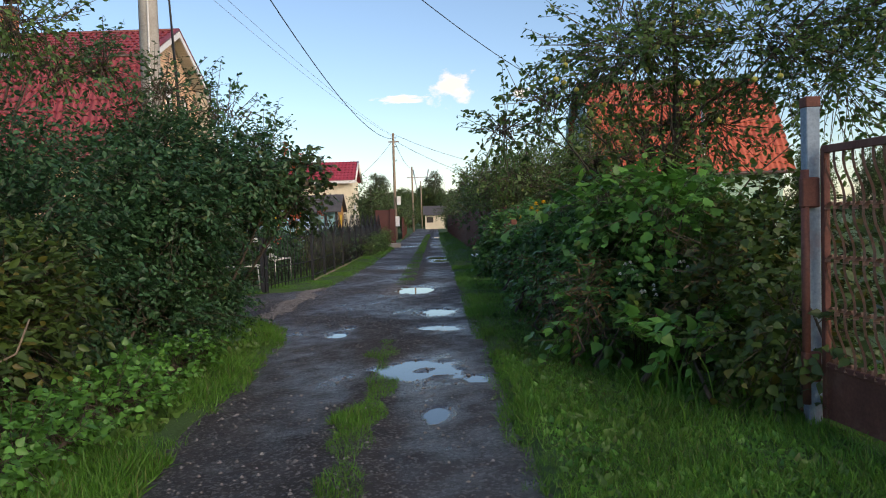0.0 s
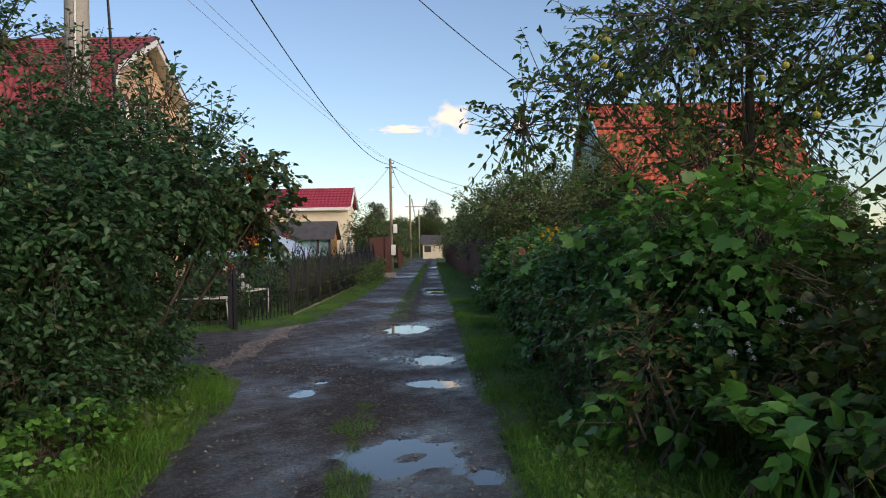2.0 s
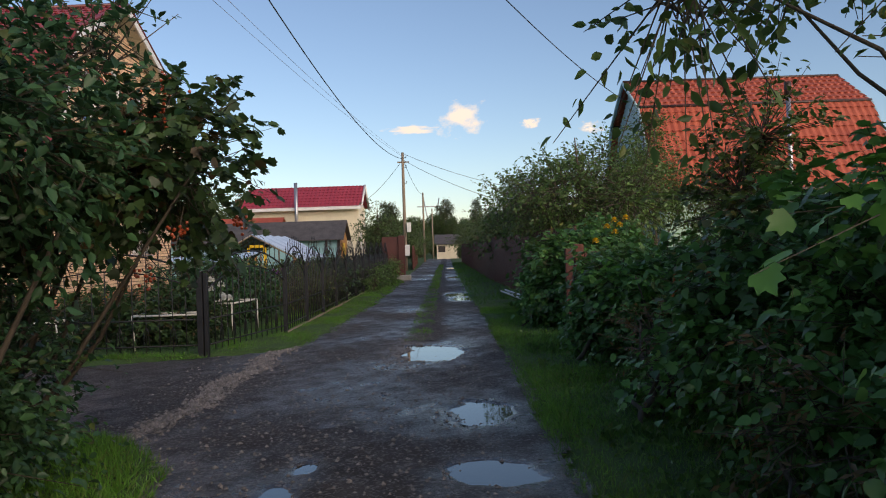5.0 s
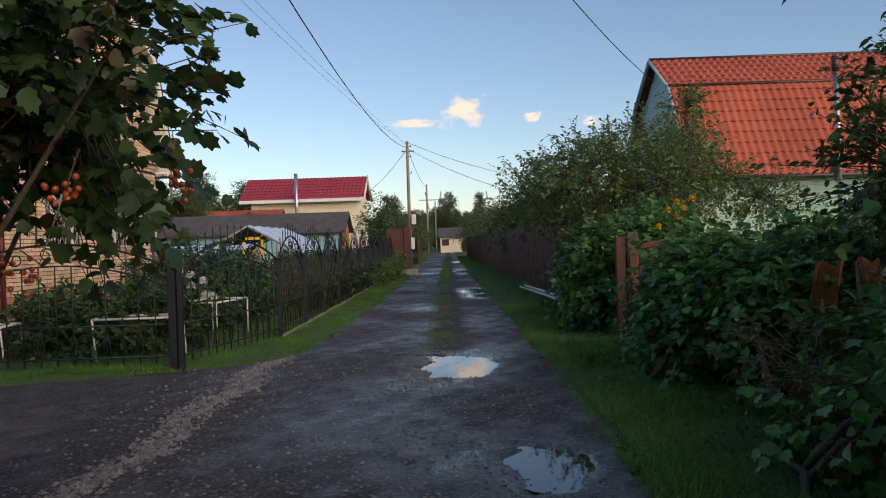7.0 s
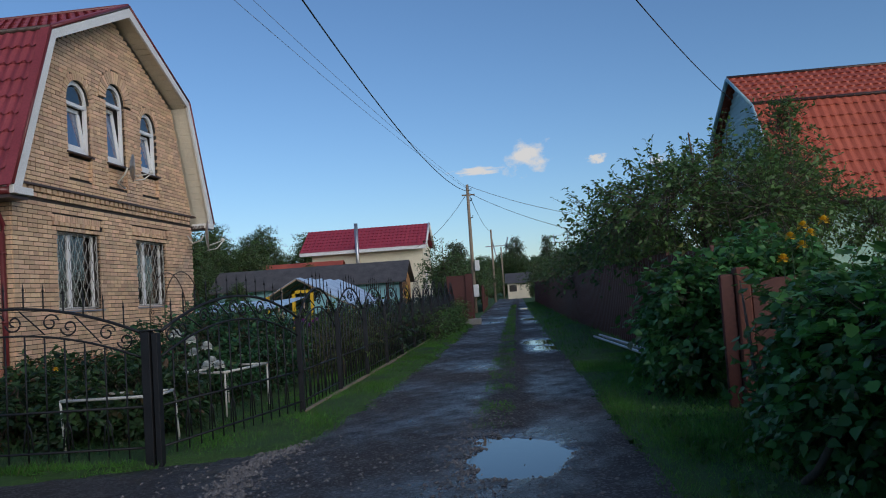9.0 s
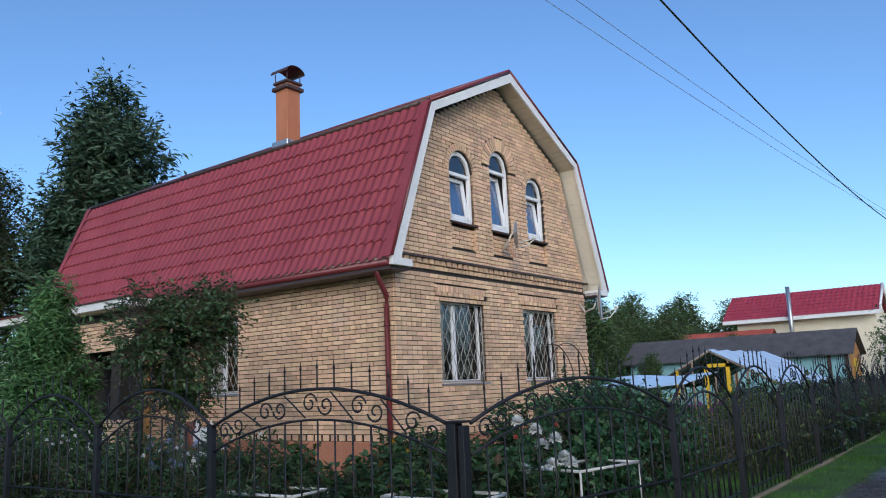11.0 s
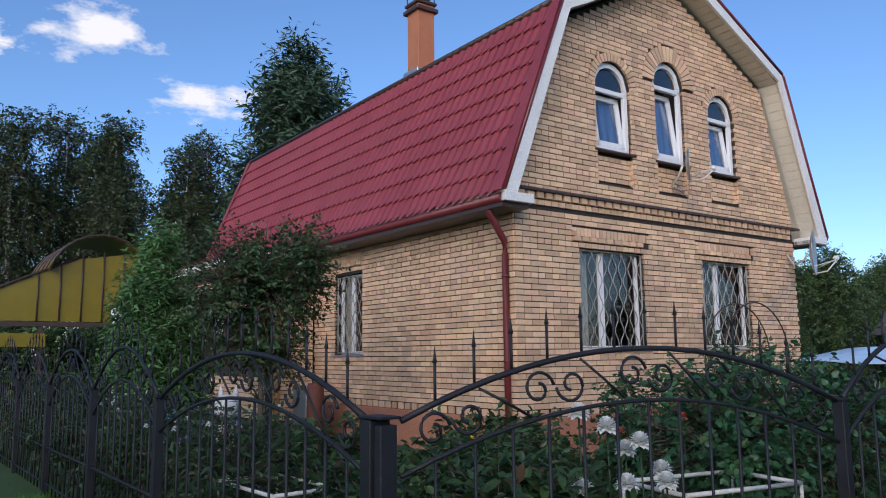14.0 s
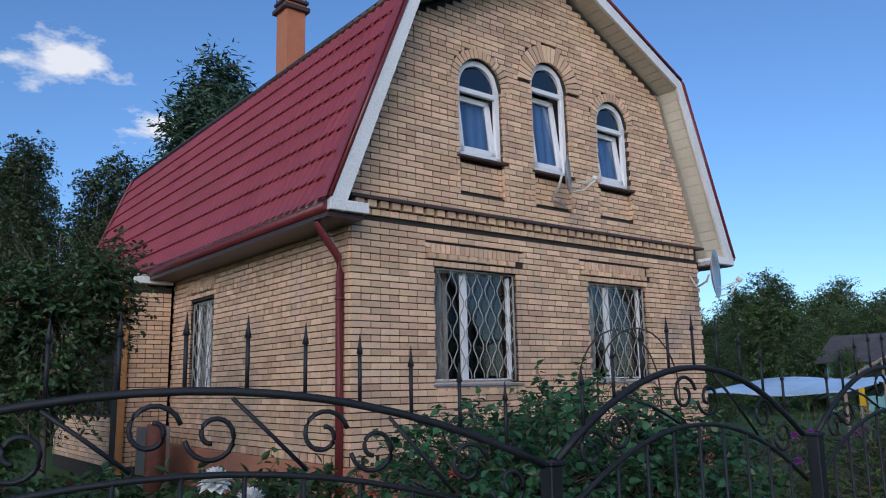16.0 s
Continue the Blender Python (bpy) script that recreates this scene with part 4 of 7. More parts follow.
# chimney
chimney = part("chimney", boxed((-3.88, 0.885, 6.3), (-3.52, 1.245, 7.86), 0.01), M_CLAY, house, "terracotta chimney with a dark cowl")
part("chimney_collar", boxed((-3.94, 0.825, 7.72), (-3.46, 1.305, 7.80), 0.01), M_DARKTRIM, chimney)
part("chimney_top", boxed((-3.92, 0.845, 7.863), (-3.48, 1.285, 7.92), 0.01), M_DARKTRIM, chimney)
part("chimney_flashing", boxed((-3.94, 0.825, 6.35), (-3.46, 1.305, 6.60), 0.01), M_STEEL, chimney)
for x, y in ((-3.88, 0.885), (-3.52, 0.885), (-3.88, 1.245), (-3.52, 1.245)):
    part("cowl_leg", tube(bmesh.new(), [(x, y, 7.92), (x, y, 8.10)], 0.012, 6), M_DARKTRIM, chimney)
bm = bmesh.new()
vs = [[bm.verts.new((x, 1.065 + 0.25 * math.cos(a), 8.09 + 0.15 * math.sin(a))) for a in np.linspace(0, math.pi, 11)] for x in (-3.96, -3.44)]
for i in range(10):
    bm.faces.new((vs[0][i], vs[0][i + 1], vs[1][i + 1], vs[1][i]))
ob = part("cowl", bm, M_DARKTRIM, chimney)
so = ob.modifiers.new("thick", "SOLIDIFY")
so.thickness = 0.012
# porch beside the house
porch = thing("porch", "yellow brick porch with a white metal roof edge", "porch", (-14.2, 21.5, 0), -0.8)
part("wall", boxed((-0.30, -0.80, 0.0), (0.0, -0.004, 3.2)), M_MORTAR, porch)
part("wall", boxed((-4.2, -0.80, 0.0), (-0.304, -0.55, 1.1)), M_MORTAR, porch)
part("wall", boxed((-4.2, -0.80, 2.45), (-0.304, -0.55, 3.2)), M_MORTAR, porch)
for x in (-4.2, -2.6, -1.2):
    part("wall", boxed((x, -0.79, 1.104), (x + 0.36, -0.56, 2.446)), M_MORTAR, porch)
part("roof", boxed((-5.6, -1.25, 3.24), (0.12, -0.01, 3.40), 0.01), M_WHITE, porch, "white metal roof edge")
part("roof_sheet", boxed((-5.6, -1.30, 3.404), (0.16, -0.01, 3.43), 0.004), M_MAROON, porch)
part("post", boxed((0.02, -0.80, 0.0), (0.10, -0.70, 3.2), 0.005), M_ORANGEWOOD, porch, "varnished corner board")


# ---- wrought-iron fence ----
iron_fence = thing("iron_fence", "black wrought-iron garden fence with arched panels and scrolls", "fence")


def scroll(bm, place, cx, cz, r, turn, sgn):
    pts = []
    for k in range(22):
        a = turn + sgn * k * 0.36
        rr = r * (1 - 0.034 * k)
        pts.append(place(cx + rr * math.cos(a), cz + rr * math.sin(a)))
    tube(bm, pts, 0.008, 5)


def arch_panel(width, group, rise=0.30, label="black wrought-iron fence panel with a double arch and scrolls"):
    """A fence panel along local x from 0 to width: two arched rails, scrolls between them, bars with spear tips, low fleurs."""
    ob = thing("fence_panel", label, "", group=group)
    ob.parent = iron_fence
    z0, z1 = 1.14, 0.92
    k1 = 4 * rise / width ** 2

    def outer(x):
        return z0 + k1 * x * (width - x)

    def inner(x):
        return z1 + k1 * 0.92 * x * (width - x)

    def at(x, z):
        return (x, 0, z)

    xs_ = np.linspace(0.03, width - 0.03, 19)
    part("top_rail", tube(bmesh.new(), [at(x, outer(x)) for x in xs_], 0.0145, 6), M_IRON, ob)
    part("arch_rail", tube(bmesh.new(), [at(x, inner(x)) for x in xs_], 0.0105, 6), M_IRON, ob)
    for z in (0.14, 0.50):
        part("cross_rail", tube(bmesh.new(), [at(0, z), at(width, z)], 0.011, 6), M_IRON, ob)
    n = int(round(width / 0.19))
    for k in range(1, n):
        x = width * k / n
        part("bar", tube(bmesh.new(), [at(x, 0.05), at(x, inner(x))], 0.008, 5), M_IRON, ob)
        z = outer(x)
        bm = tube(bmesh.new(), [at(x, z), at(x, z + 0.17)], 0.007, 5)
        tube(bm, [at(x, z + 0.165), at(x, z + 0.19), at(x, z + 0.235)], 0.012, 5, 0.001)
        part("spear", bm, M_IRON, ob)
        if k % 2 == 0:
            bm = bmesh.new()
            for s in (-1, 1):
                tube(bm, [at(x + s * 0.045, 0.16), at(x + s * 0.03, 0.34), at(x + s * 0.006, 0.40)], 0.007, 5)
            part("fleur", bm, M_IRON, ob)
    m = 5 if width > 2.3 else 3
    for k in range(m):
        x = width * (k + 0.5) / m
        mid = (outer(x) + inner(x)) / 2
        h = (outer(x) - inner(x)) * 0.36
        bm = bmesh.new()
        sl = k1 * (width - 2 * x)
        scroll(bm, at, x - h * 1.0, mid - sl * h + 0.1 * h, h * 0.95, 0.2, 1)
        scroll(bm, at, x + h * 1.0, mid + sl * h - 0.1 * h, h * 0.95, 3.3, 1)
        if k < m - 1:
            x2 = width * (k + 1.5) / m
            tube(bm, [at(x + 1.6 * h, outer(x + 1.6 * h) - 0.02), at((x + x2) / 2, (outer((x + x2) / 2) + inner((x + x2) / 2)) / 2), at(x2 - 1.6 * h, inner(x2 - 1.6 * h) + 0.02)], 0.007, 5)
        part("scroll", bm, M_IRON, ob)
    return ob


def fence_post(w=0.06, h=1.16):
    ob = thing("fence_post", "black square iron fence post with a cap", "", group="fence posts")
    ob.parent = iron_fence
    part("shaft", boxed((-w / 2, -w / 2, -0.1), (w / 2, w / 2, h), 0.004), M_IRON, ob)
    part("cap", boxed((-w / 2 - 0.008, -w / 2 - 0.008, h), (w / 2 + 0.008, w / 2 + 0.008, h + 0.015), 0.003), M_IRON, ob)
    return ob


def along_line(a, b):
    d = Vector(b) - Vector(a)
    return pose(a[0], a[1], 0.04, 0, 0, math.degrees(math.atan2(d.y, d.x)))


P0, P1, PL1 = (-3.76, 16.48), (-3.16, 19.02), (-6.40, 16.38)
wide = arch_panel(2.57, "fence panels")
wide.matrix_basis = along_line((P0[0] + 0.05, P0[1] + 0.03), P1)
wide2 = arch_panel(2.58, "fence panels")
wide2.matrix_basis = along_line(PL1, (P0[0] - 0.06, P0[1] - 0.01))
narrow = arch_panel(1.87, "fence panels", 0.36)
post = fence_post()
post.matrix_basis = pose(*P1, 0.03)
spots = [(-3.16 + 0.012 * (k + 1), 19.02 + 1.96 * (k + 1)) for k in range(11)]
prev = P1
first = True
for q in spots:
    if first:
        narrow.matrix_basis = along_line(prev, q)
        first = False
    else:
        copy_thing(narrow, along_line(prev, q))
    copy_thing(post, pose(*q, 0.03))
    prev = q
prev = PL1
copy_thing(post, pose(*PL1, 0.03))
for k in range(6):
    q = (PL1[0] - 1.87 * (k + 1), PL1[1] - 0.02 * k)
    copy_thing(narrow, along_line(q, prev))
    copy_thing(post, pose(*q, 0.03))
    prev = q
corner = thing("gate_post", "thick dark iron corner post of the fence", "post", (*P0, 0))
part("shaft", boxed((-0.085, -0.05, -0.1), (-0.005, 0.05, 1.20), 0.004), M_IRON, corner)
part("shaft", boxed((0.012, -0.04, -0.1), (0.062, 0.04, 1.18), 0.004), M_IRON, corner)
part("cap", boxed((-0.09, -0.055, 1.203), (0.07, 0.055, 1.215), 0.003), M_IRON, corner)
tagged(part("kerb", boxed((-0.03, 0, -0.1), (0.03, 21.5, 0.075), 0.01), M_OLDWOOD), "weathered timber edging board under the iron fence", "kerb", kind="structure").matrix_basis = pose(-3.14, 19.0, 0, 0, 0, -0.35)

# ---- power poles and wires ----
def pole(name, label, at, h, r0, r1, mat=M_CONCRETE):
    ob = thing(name, label, "pole", (*at, 0))
    part("shaft", tube(bmesh.new(), [(0, 0, -0.3), (0, 0, h * 0.5), (0, 0, h)], r0, 10, r1), mat, ob)
    return ob


near_pole = pole("utility_pole", "grey concrete utility pole with cables down its side", (-3.98, 10.9), 8.2, 0.15, 0.11)
part("cable", tube(bmesh.new(), [(0.05, -0.13, 0.4), (0.03, -0.14, 3), (0.05, -0.13, 5), (0.02, -0.12, 8)], 0.012, 6), M_WHITE, near_pole, "pale cable strapped to the pole")
far_pole = pole("utility_pole", "pale wooden utility pole with meter boxes", (-2.95, 54.6), 7.55, 0.12, 0.085, M_OLDWOOD)
part("meter_box", boxed((-0.02, -0.34, 1.0), (0.28, -0.12, 1.7), 0.01), M_WHITE, far_pole, "white meter box")
part("meter_box", boxed((0.14, -0.28, 2.5), (0.40, -0.1, 3.1), 0.01), M_WHITE, far_pole)
part("cross_arm", boxed((-0.35, -0.05, 6.9), (0.40, 0.03, 6.98)), M_OLDWOOD, far_pole)
for z in (7.2, 6.6, 5.6):
    part("insulator", tube(bmesh.new(), [(0.1, -0.1, z), (0.22, -0.1, z), (0.22, -0.1, z + 0.12)], 0.03, 6), M_BLACK, far_pole)
for k, (x, y, h) in enumerate([(-2.7, 88, 7.4), (-2.3, 118, 7.2)]):
    pole("utility_pole", "distant wooden utility pole", (x, y), h, 0.12, 0.09, M_OLDWOOD)


def wire(a, b, sag, r, mat, label):
    a, b = Vector(a), Vector(b)
    pts = [a.lerp(b, s) - Vector((0, 0, 4 * sag * s * (1 - s))) for s in np.linspace(0, 1, 28)]
    return tagged(part("overhead_wire", tube(bmesh.new(), pts, r, 5), mat), label, "wire", "overhead wires")


wire((-4.25, 10.9, 8.0), (-2.95, 54.5, 7.15), 1.35, 0.016, M_BLACK, "thick black overhead cable between the poles")
wire((-7.4, 10.0, 8.6), (-2.95, 54.5, 7.3), 0.5, 0.006, M_GREYCABLE, "thin grey overhead wire")
wire((-6.9, 10.0, 8.6), (-2.85, 54.5, 7.3), 0.5, 0.006, M_GREYCABLE, "thin grey overhead wire")
wire((-3.98, 10.9, 8.0), (5.86, 31.9, 6.2), 0.6, 0.012, M_BLACK, "black service cable to the house with the orange roof")
wire((-3.88, 10.95, 7.9), (-3.70, 11.5, 1.6), 0.0, 0.014, M_BLACK, "black cable hanging down beside the pole")
wire((-3.84, 10.95, 7.9), (-3.78, 11.6, 1.6), 0.0, 0.012, M_BLACK, "black cable hanging down beside the pole")
wire((-2.95, 54.6, 7.5), (8.0, 48, 4.0), 0.6, 0.014, M_GREYCABLE, "service wire from the far pole")
wire((-2.95, 54.6, 7.1), (6.5, 44, 2.8), 0.6, 0.014, M_GREYCABLE, "service wire from the far pole")
wire((-2.95, 54.6, 7.1), (-7.0, 62, 4.6), 0.4, 0.014, M_GREYCABLE, "service wire from the far pole")
wire((-2.95, 54.6, 7.2), (-2.7, 88, 7.2), 0.5, 0.016, M_BLACK, "overhead cable along the lane")
wire((-3.98, 10.9, 7.9), (-4.0, -25, 8.0), 0.6, 0.016, M_BLACK, "overhead cable behind the walker")


# ---- neighbouring houses ----
def gambrel(name, label, x0, x1, yc, half, eave, knee_half, knee, top, roof_mat, wall_mat, gable_mat, over=0.35, wall_half=None):
    ob = thing(name, label, "house")
    wh = wall_half or half - 0.35
    part("wall", boxed((x0 + over, yc - wh, -0.1), (x1 - over, yc + wh, eave - 0.05)), wall_mat, ob)
    prof = [(yc - half, eave), (yc - knee_half, knee), (yc, top), (yc + knee_half, knee), (yc + half, eave)]
    for k, (a, b) in enumerate(zip(prof, prof[1:])):
        lo, hi = (a, b) if k < 2 else (b, a)
        tiled_slope("roof_tiles", x0, x1, lo, hi, roof_mat, ob, 0.22, 0.38, 5)
    for x in (x0 + over, x1 - over):
        bm = bmesh.new()
        s = 0.985
        pts = [(yc + (q[0] - yc) * s, q[1] - 0.08) for q in prof]
        vs = [[bm.verts.new((x + d, *q)) for q in pts] for d in (-0.06, 0.06)]
        bm.faces.new(vs[0])
        bm.faces.new(vs[1][::-1])
        for i in range(5):
            bm.faces.new((vs[0][i], vs[0][(i + 1) % 5], vs[1][(i + 1) % 5], vs[1][i]))
        bmesh.ops.recalc_face_normals(bm, faces=bm.faces)
        part("gable", bm, gable_mat, ob)
        xe = x0 if x < (x0 + x1) / 2 else x1
        for a, b in zip(prof, prof[1:]):
            part("verge_board", tube(bmesh.new(), [(xe, *a), (xe, *b)], 0.06, 4), M_WHITE if gable_mat != M_BLUESIDING else M_BLUESIDING, ob)
    for q in prof[1:4]:
        part("ridge_cap", tube(bmesh.new(), [(x0, q[0], q[1] + 0.05), (x1, q[0], q[1] + 0.05)], 0.05, 6), M_DARKTRIM, ob)
    return ob


rh = gambrel("wooden_house", "pale green wooden house with an orange gambrel roof", 5.85, 13.2, 32.15, 3.75, 2.85, 2.0, 5.62, 6.84, M_ORANGEROOF, M_GREENSIDING, M_BLUESIDING)
for k in range(22):
    part("board", boxed((6.19, 28.735, 0.2 + 0.12 * k), (12.86, 28.745, 0.31 + 0.12 * k)), M_GREENSIDING, rh)
for k in range(30):
    z = 2.9 + 0.13 * k
    h = 3.6 - (z - 2.85) * 0.62 if z < 5.55 else (6.75 - z) * 1.5
    if h > 0.1:
        part("board", boxed((6.125, 32.15 - h, z), (6.137, 32.15 + h, z + 0.115)), M_BLUESIDING, rh)
part("flue", tube(bmesh.new(), [(9.75, 28.25, 1.2), (9.75, 28.25, 3.6), (9.75, 28.3, 5.55)], 0.065, 10), M_STEEL, rh, "steel stove flue")
part("flue_cap", tube(bmesh.new(), [(9.75, 28.3, 5.55), (9.75, 28.3, 5.95)], 0.10, 10), M_DARKTRIM, rh)
part("gutter", tube(bmesh.new(), [(5.9, 28.35, 2.82), (13.1, 28.35, 2.82)], 0.06, 8), M_DARKTRIM, rh)

ph = thing("cream_house", "cream house with a crimson gable roof", "house")
part("wall", boxed((-14.9, 63.9, 0), (-6.9, 68.5, 4.85)), M_CREAMWALL, ph)
tiled_slope("roof_tiles", -15.6, -6.6, (63.2, 4.75), (66.0, 6.5), M_PINKROOF, ph, 0.3, 0.45, 4)
tiled_slope("roof_tiles", -15.6, -6.6, (68.8, 4.75), (66.0, 6.5), M_PINKROOF, ph, 0.3, 0.45, 4)
bm = bmesh.new()
for x in (-6.95, -14.85):
    bm.faces.new([bm.verts.new((x, *q)) for q in ((63.6, 4.7), (66, 6.42), (68.5, 4.7))])
part("gable", bm, M_WHITE, ph)
part("fascia", boxed((-15.6, 63.15, 4.55), (-6.6, 63.25, 4.78)), M_WHITE, ph)
for a, b in (((-6.58, 63.2, 4.74), (-6.58, 66, 6.52)), ((-6.58, 66, 6.52), (-6.58, 68.8, 4.74))):
    part("verge_board", tube(bmesh.new(), [a, b], 0.09, 4), M_WHITE, ph)
part("flue", tube(bmesh.new(), [(-11.4, 62.9, 2.0), (-11.4, 62.95, 6.6)], 0.13, 8), M_STEEL, ph, "steel flue")
part("window", boxed((-6.9, 64.6, 1.5), (-6.86, 65.5, 2.9)), M_WHITE, ph)

shed = thing("garden_shed", "long turquoise garden shed with a grey shingle roof", "shed")
part("wall", boxed((-16.3, 49.3, 0), (-6.35, 52.2, 2.2)), M_TURQ, shed)
for y0, y1 in ((48.9, 50.7), (52.5, 50.7)):
    bm = bmesh.new()
    v = [bm.verts.new(p) for p in ((-16.6, y0, 2.12), (-6.1, y0, 2.12), (-6.1, y1, 3.24), (-16.6, y1, 3.24), (-16.6, y0, 2.06), (-6.1, y0, 2.06), (-6.1, y1, 3.16), (-16.6, y1, 3.16))]
    for f in ((0, 1, 2, 3), (7, 6, 5, 4), (0, 4, 5, 1), (1, 5, 6, 2), (3, 7, 4, 0)):
        bm.faces.new([v[i] for i in f])
    bmesh.ops.recalc_face_normals(bm, faces=bm.faces)
    part("roof", bm, M_GREYROOF, shed, "grey shingle roof")
bm = bmesh.new()
bm.faces.new([bm.verts.new((-6.34, *q)) for q in ((49.3, 0.2), (52.2, 0.2), (52.2, 2.2), (50.7, 3.1), (49.3, 2.2))])
part("end_wall", bm, M_ORANGEWOOD, shed, "varnished board end wall")
for x in (-14.95, -12.2, -11.2, -9.0, -7.2, -6.5):
    part("corner_board", boxed((x, 49.24, 0), (x + 0.14, 49.296, 2.1)), M_DARKTRIM if x > -8 else M_ORANGEWOOD, shed)
part("window", boxed((-6.33, 50.2, 1.2), (-6.30, 51.0, 1.9)), M_YELLOWPAINT, shed)

gh = thing("greenhouse", "film-covered greenhouse with a yellow door frame", "greenhouse", (-7.5, 34.0, 0))
for sx in (-1, 1):
    bm = bmesh.new()
    n = 14
    vs = [[bm.verts.new((sx * u, 6.4 * k / n, z + 0.03 * math.sin(k * 2.1 + u * 5))) for k in range(n + 1)] for u, z in ((0, 2.14), (0.67, 1.79), (1.33, 1.43), (2.0, 1.06))]
    for a, b in zip(vs, vs[1:]):
        for k in range(n):
            bm.faces.new((a[k], a[k + 1], b[k + 1], b[k]))
    ob = part("film", bm, M_FILM, gh, "pale greenhouse film")
    ob.modifiers.new("thick", "SOLIDIFY").thickness = 0.01
    for y in np.linspace(0, 6.4, 7):
        part("rafter", tube(bmesh.new(), [(0, y, 2.10), (sx * 2.0, y, 1.02), (sx * 2.0, y, 0)], 0.03, 5), M_OLDWOOD, gh)
for x in (-1.0, -0.5, 0.5, 1.0):
    part("stud", tube(bmesh.new(), [(x, 0, 0), (x, 0, 2.10 - abs(x) * 0.54)], 0.03, 5), M_OLDWOOD, gh)
for a, b in (((-0.15, 0, 0), (-0.05, 0.06, 1.75)), ((0.45, 0, 0), (0.55, 0.06, 1.75)), ((-0.15, 0, 1.65), (0.55, 0.06, 1.75)), ((-1.0, 0, 0.9), (-0.9, 0.06, 1.6))):
    part("door_frame", boxed((a[0], -0.06, a[2]), (b[0], 0.0, b[2])), M_YELLOWPAINT, gh, "yellow painted frame")
sheet = thing("tarpaulin_roof", "low blue film roof over a garden bed", "roof", (-9.0, 28.7, 0))
bm = bmesh.new()
vs = [[bm.verts.new((x, y, 1.25 + 0.10 * y + 0.03 * math.sin(3 * x))) for x in np.linspace(0, 2.6, 10)] for y in (0, 2.4)]
for k in range(9):
    bm.faces.new((vs[0][k], vs[0][k + 1], vs[1][k + 1], vs[1][k]))
part("sheet", bm, M_FILM, sheet).modifiers.new("thick", "SOLIDIFY").thickness = 0.01
for x, y in ((0.05, 0.05), (2.55, 0.05), (0.05, 2.35), (2.55, 2.35)):
    part("leg", tube(bmesh.new(), [(x, y, 0), (x, y, 1.25 + 0.1 * y)], 0.025, 6), M_OLDWOOD, sheet)

fb = thing("distant_house", "small white house at the end of the lane", "house", (0, 105, 0))
part("wall", boxed((-1.6, 0, 0), (1.2, 5, 2.0)), M_CREAMWALL, fb)
bm = bmesh.new()
v = [bm.verts.new(p) for p in ((-1.9, -0.3, 1.9), (1.5, -0.3, 1.9), (1.5, 2.5, 3.2), (-1.9, 2.5, 3.2), (-1.9, 5.3, 1.9), (1.5, 5.3, 1.9))]
bm.faces.new((v[0], v[1], v[2], v[3]))
bm.faces.new((v[3], v[2], v[5], v[4]))
part("roof", bm, M_GREYROOF, fb)
part("window", boxed((-1.4, -0.03, 0.9), (-0.5, 0.0, 1.7)), M_ROOM, fb)

# red gate pillar and brown sheet fence
pillar = thing("gate_pillar", "red-brown sheet metal gate beside the lane", "gate", (-2.95, 40.9, 0))
part("panel", boxed((-0.35, 0, 0.1), (0.40, 0.05, 2.0), 0.01), M_BROWNFENCE, pillar)
part("brick_pier", boxed((0.404, -0.08, 0), (0.70, 0.25, 2.05), 0.01), M_BROWNFENCE, pillar)
part("base", boxed((0.30, -0.25, -0.05), (0.95, 0.25, 0.25), 0.03), M_CONCRETE, pillar)


def sheet_fence(name, label, a, b, h, mat, seg=2.5):
    a, b = Vector((*a, 0)), Vector((*b, 0))
    L = (b - a).length
    d = (b - a) / L
    ob = thing(name, label, "fence", tuple(a), math.degrees(math.atan2(d.y, d.x)))
    n = int(L / seg)
    for k in range(n):
        xs_ = np.linspace(k * L / n, (k + 1) * L / n - 0.02, 40)
        prof = [0.018 * (1 if (j // 2) % 2 else -1) for j in range(40)]
        hh = h + 0.06 * math.sin(k * 2.3)
        bm = bmesh.new()
        vs = [(bm.verts.new((x, p, 0.06)), bm.verts.new((x, p, hh))) for x, p in zip(xs_, prof)]
        for q, r in zip(vs, vs[1:]):
            bm.faces.new((q[0], r[0], r[1], q[1]))
        part("sheet", bm, mat, ob).modifiers.new("thick", "SOLIDIFY").thickness = 0.004
        part("post", boxed((k * L / n - 0.03, -0.07, -0.1), (k * L / n + 0.03, -0.022, hh + 0.03)), mat, ob)
    return ob


sheet_fence("sheet_fence", "dark brown corrugated sheet metal fence", (2.02, 20.2), (1.42, 38.0), 1.72, M_BROWNFENCE)
sheet_fence("sheet_fence", "dark brown corrugated sheet metal fence", (1.42, 38.0), (1.0, 76.0), 1.7, M_BROWNFENCE, 3.0)
sheet_fence("sheet_fence", "dark brown fence farther down the lane", (-2.6, 56.0), (-3.2, 80.0), 1.6, M_BROWNFENCE, 3.0)
bp = thing("old_fence_post", "red-brown weathered timber gate post with boards", "post", (1.59, 17.63, 0))
part("post", boxed((0.02, -0.07, -0.1), (0.16, 0.07, 1.42), 0.015), M_REDWOOD, bp)
part("board", boxed((-0.12, -0.03, 0.05), (0.012, 0.03, 1.36), 0.01), M_BROWNFENCE, bp)
part("panel", boxed((0.17, -0.03, 0.05), (1.2, 0.03, 1.30), 0.01), M_BROWNFENCE, bp)
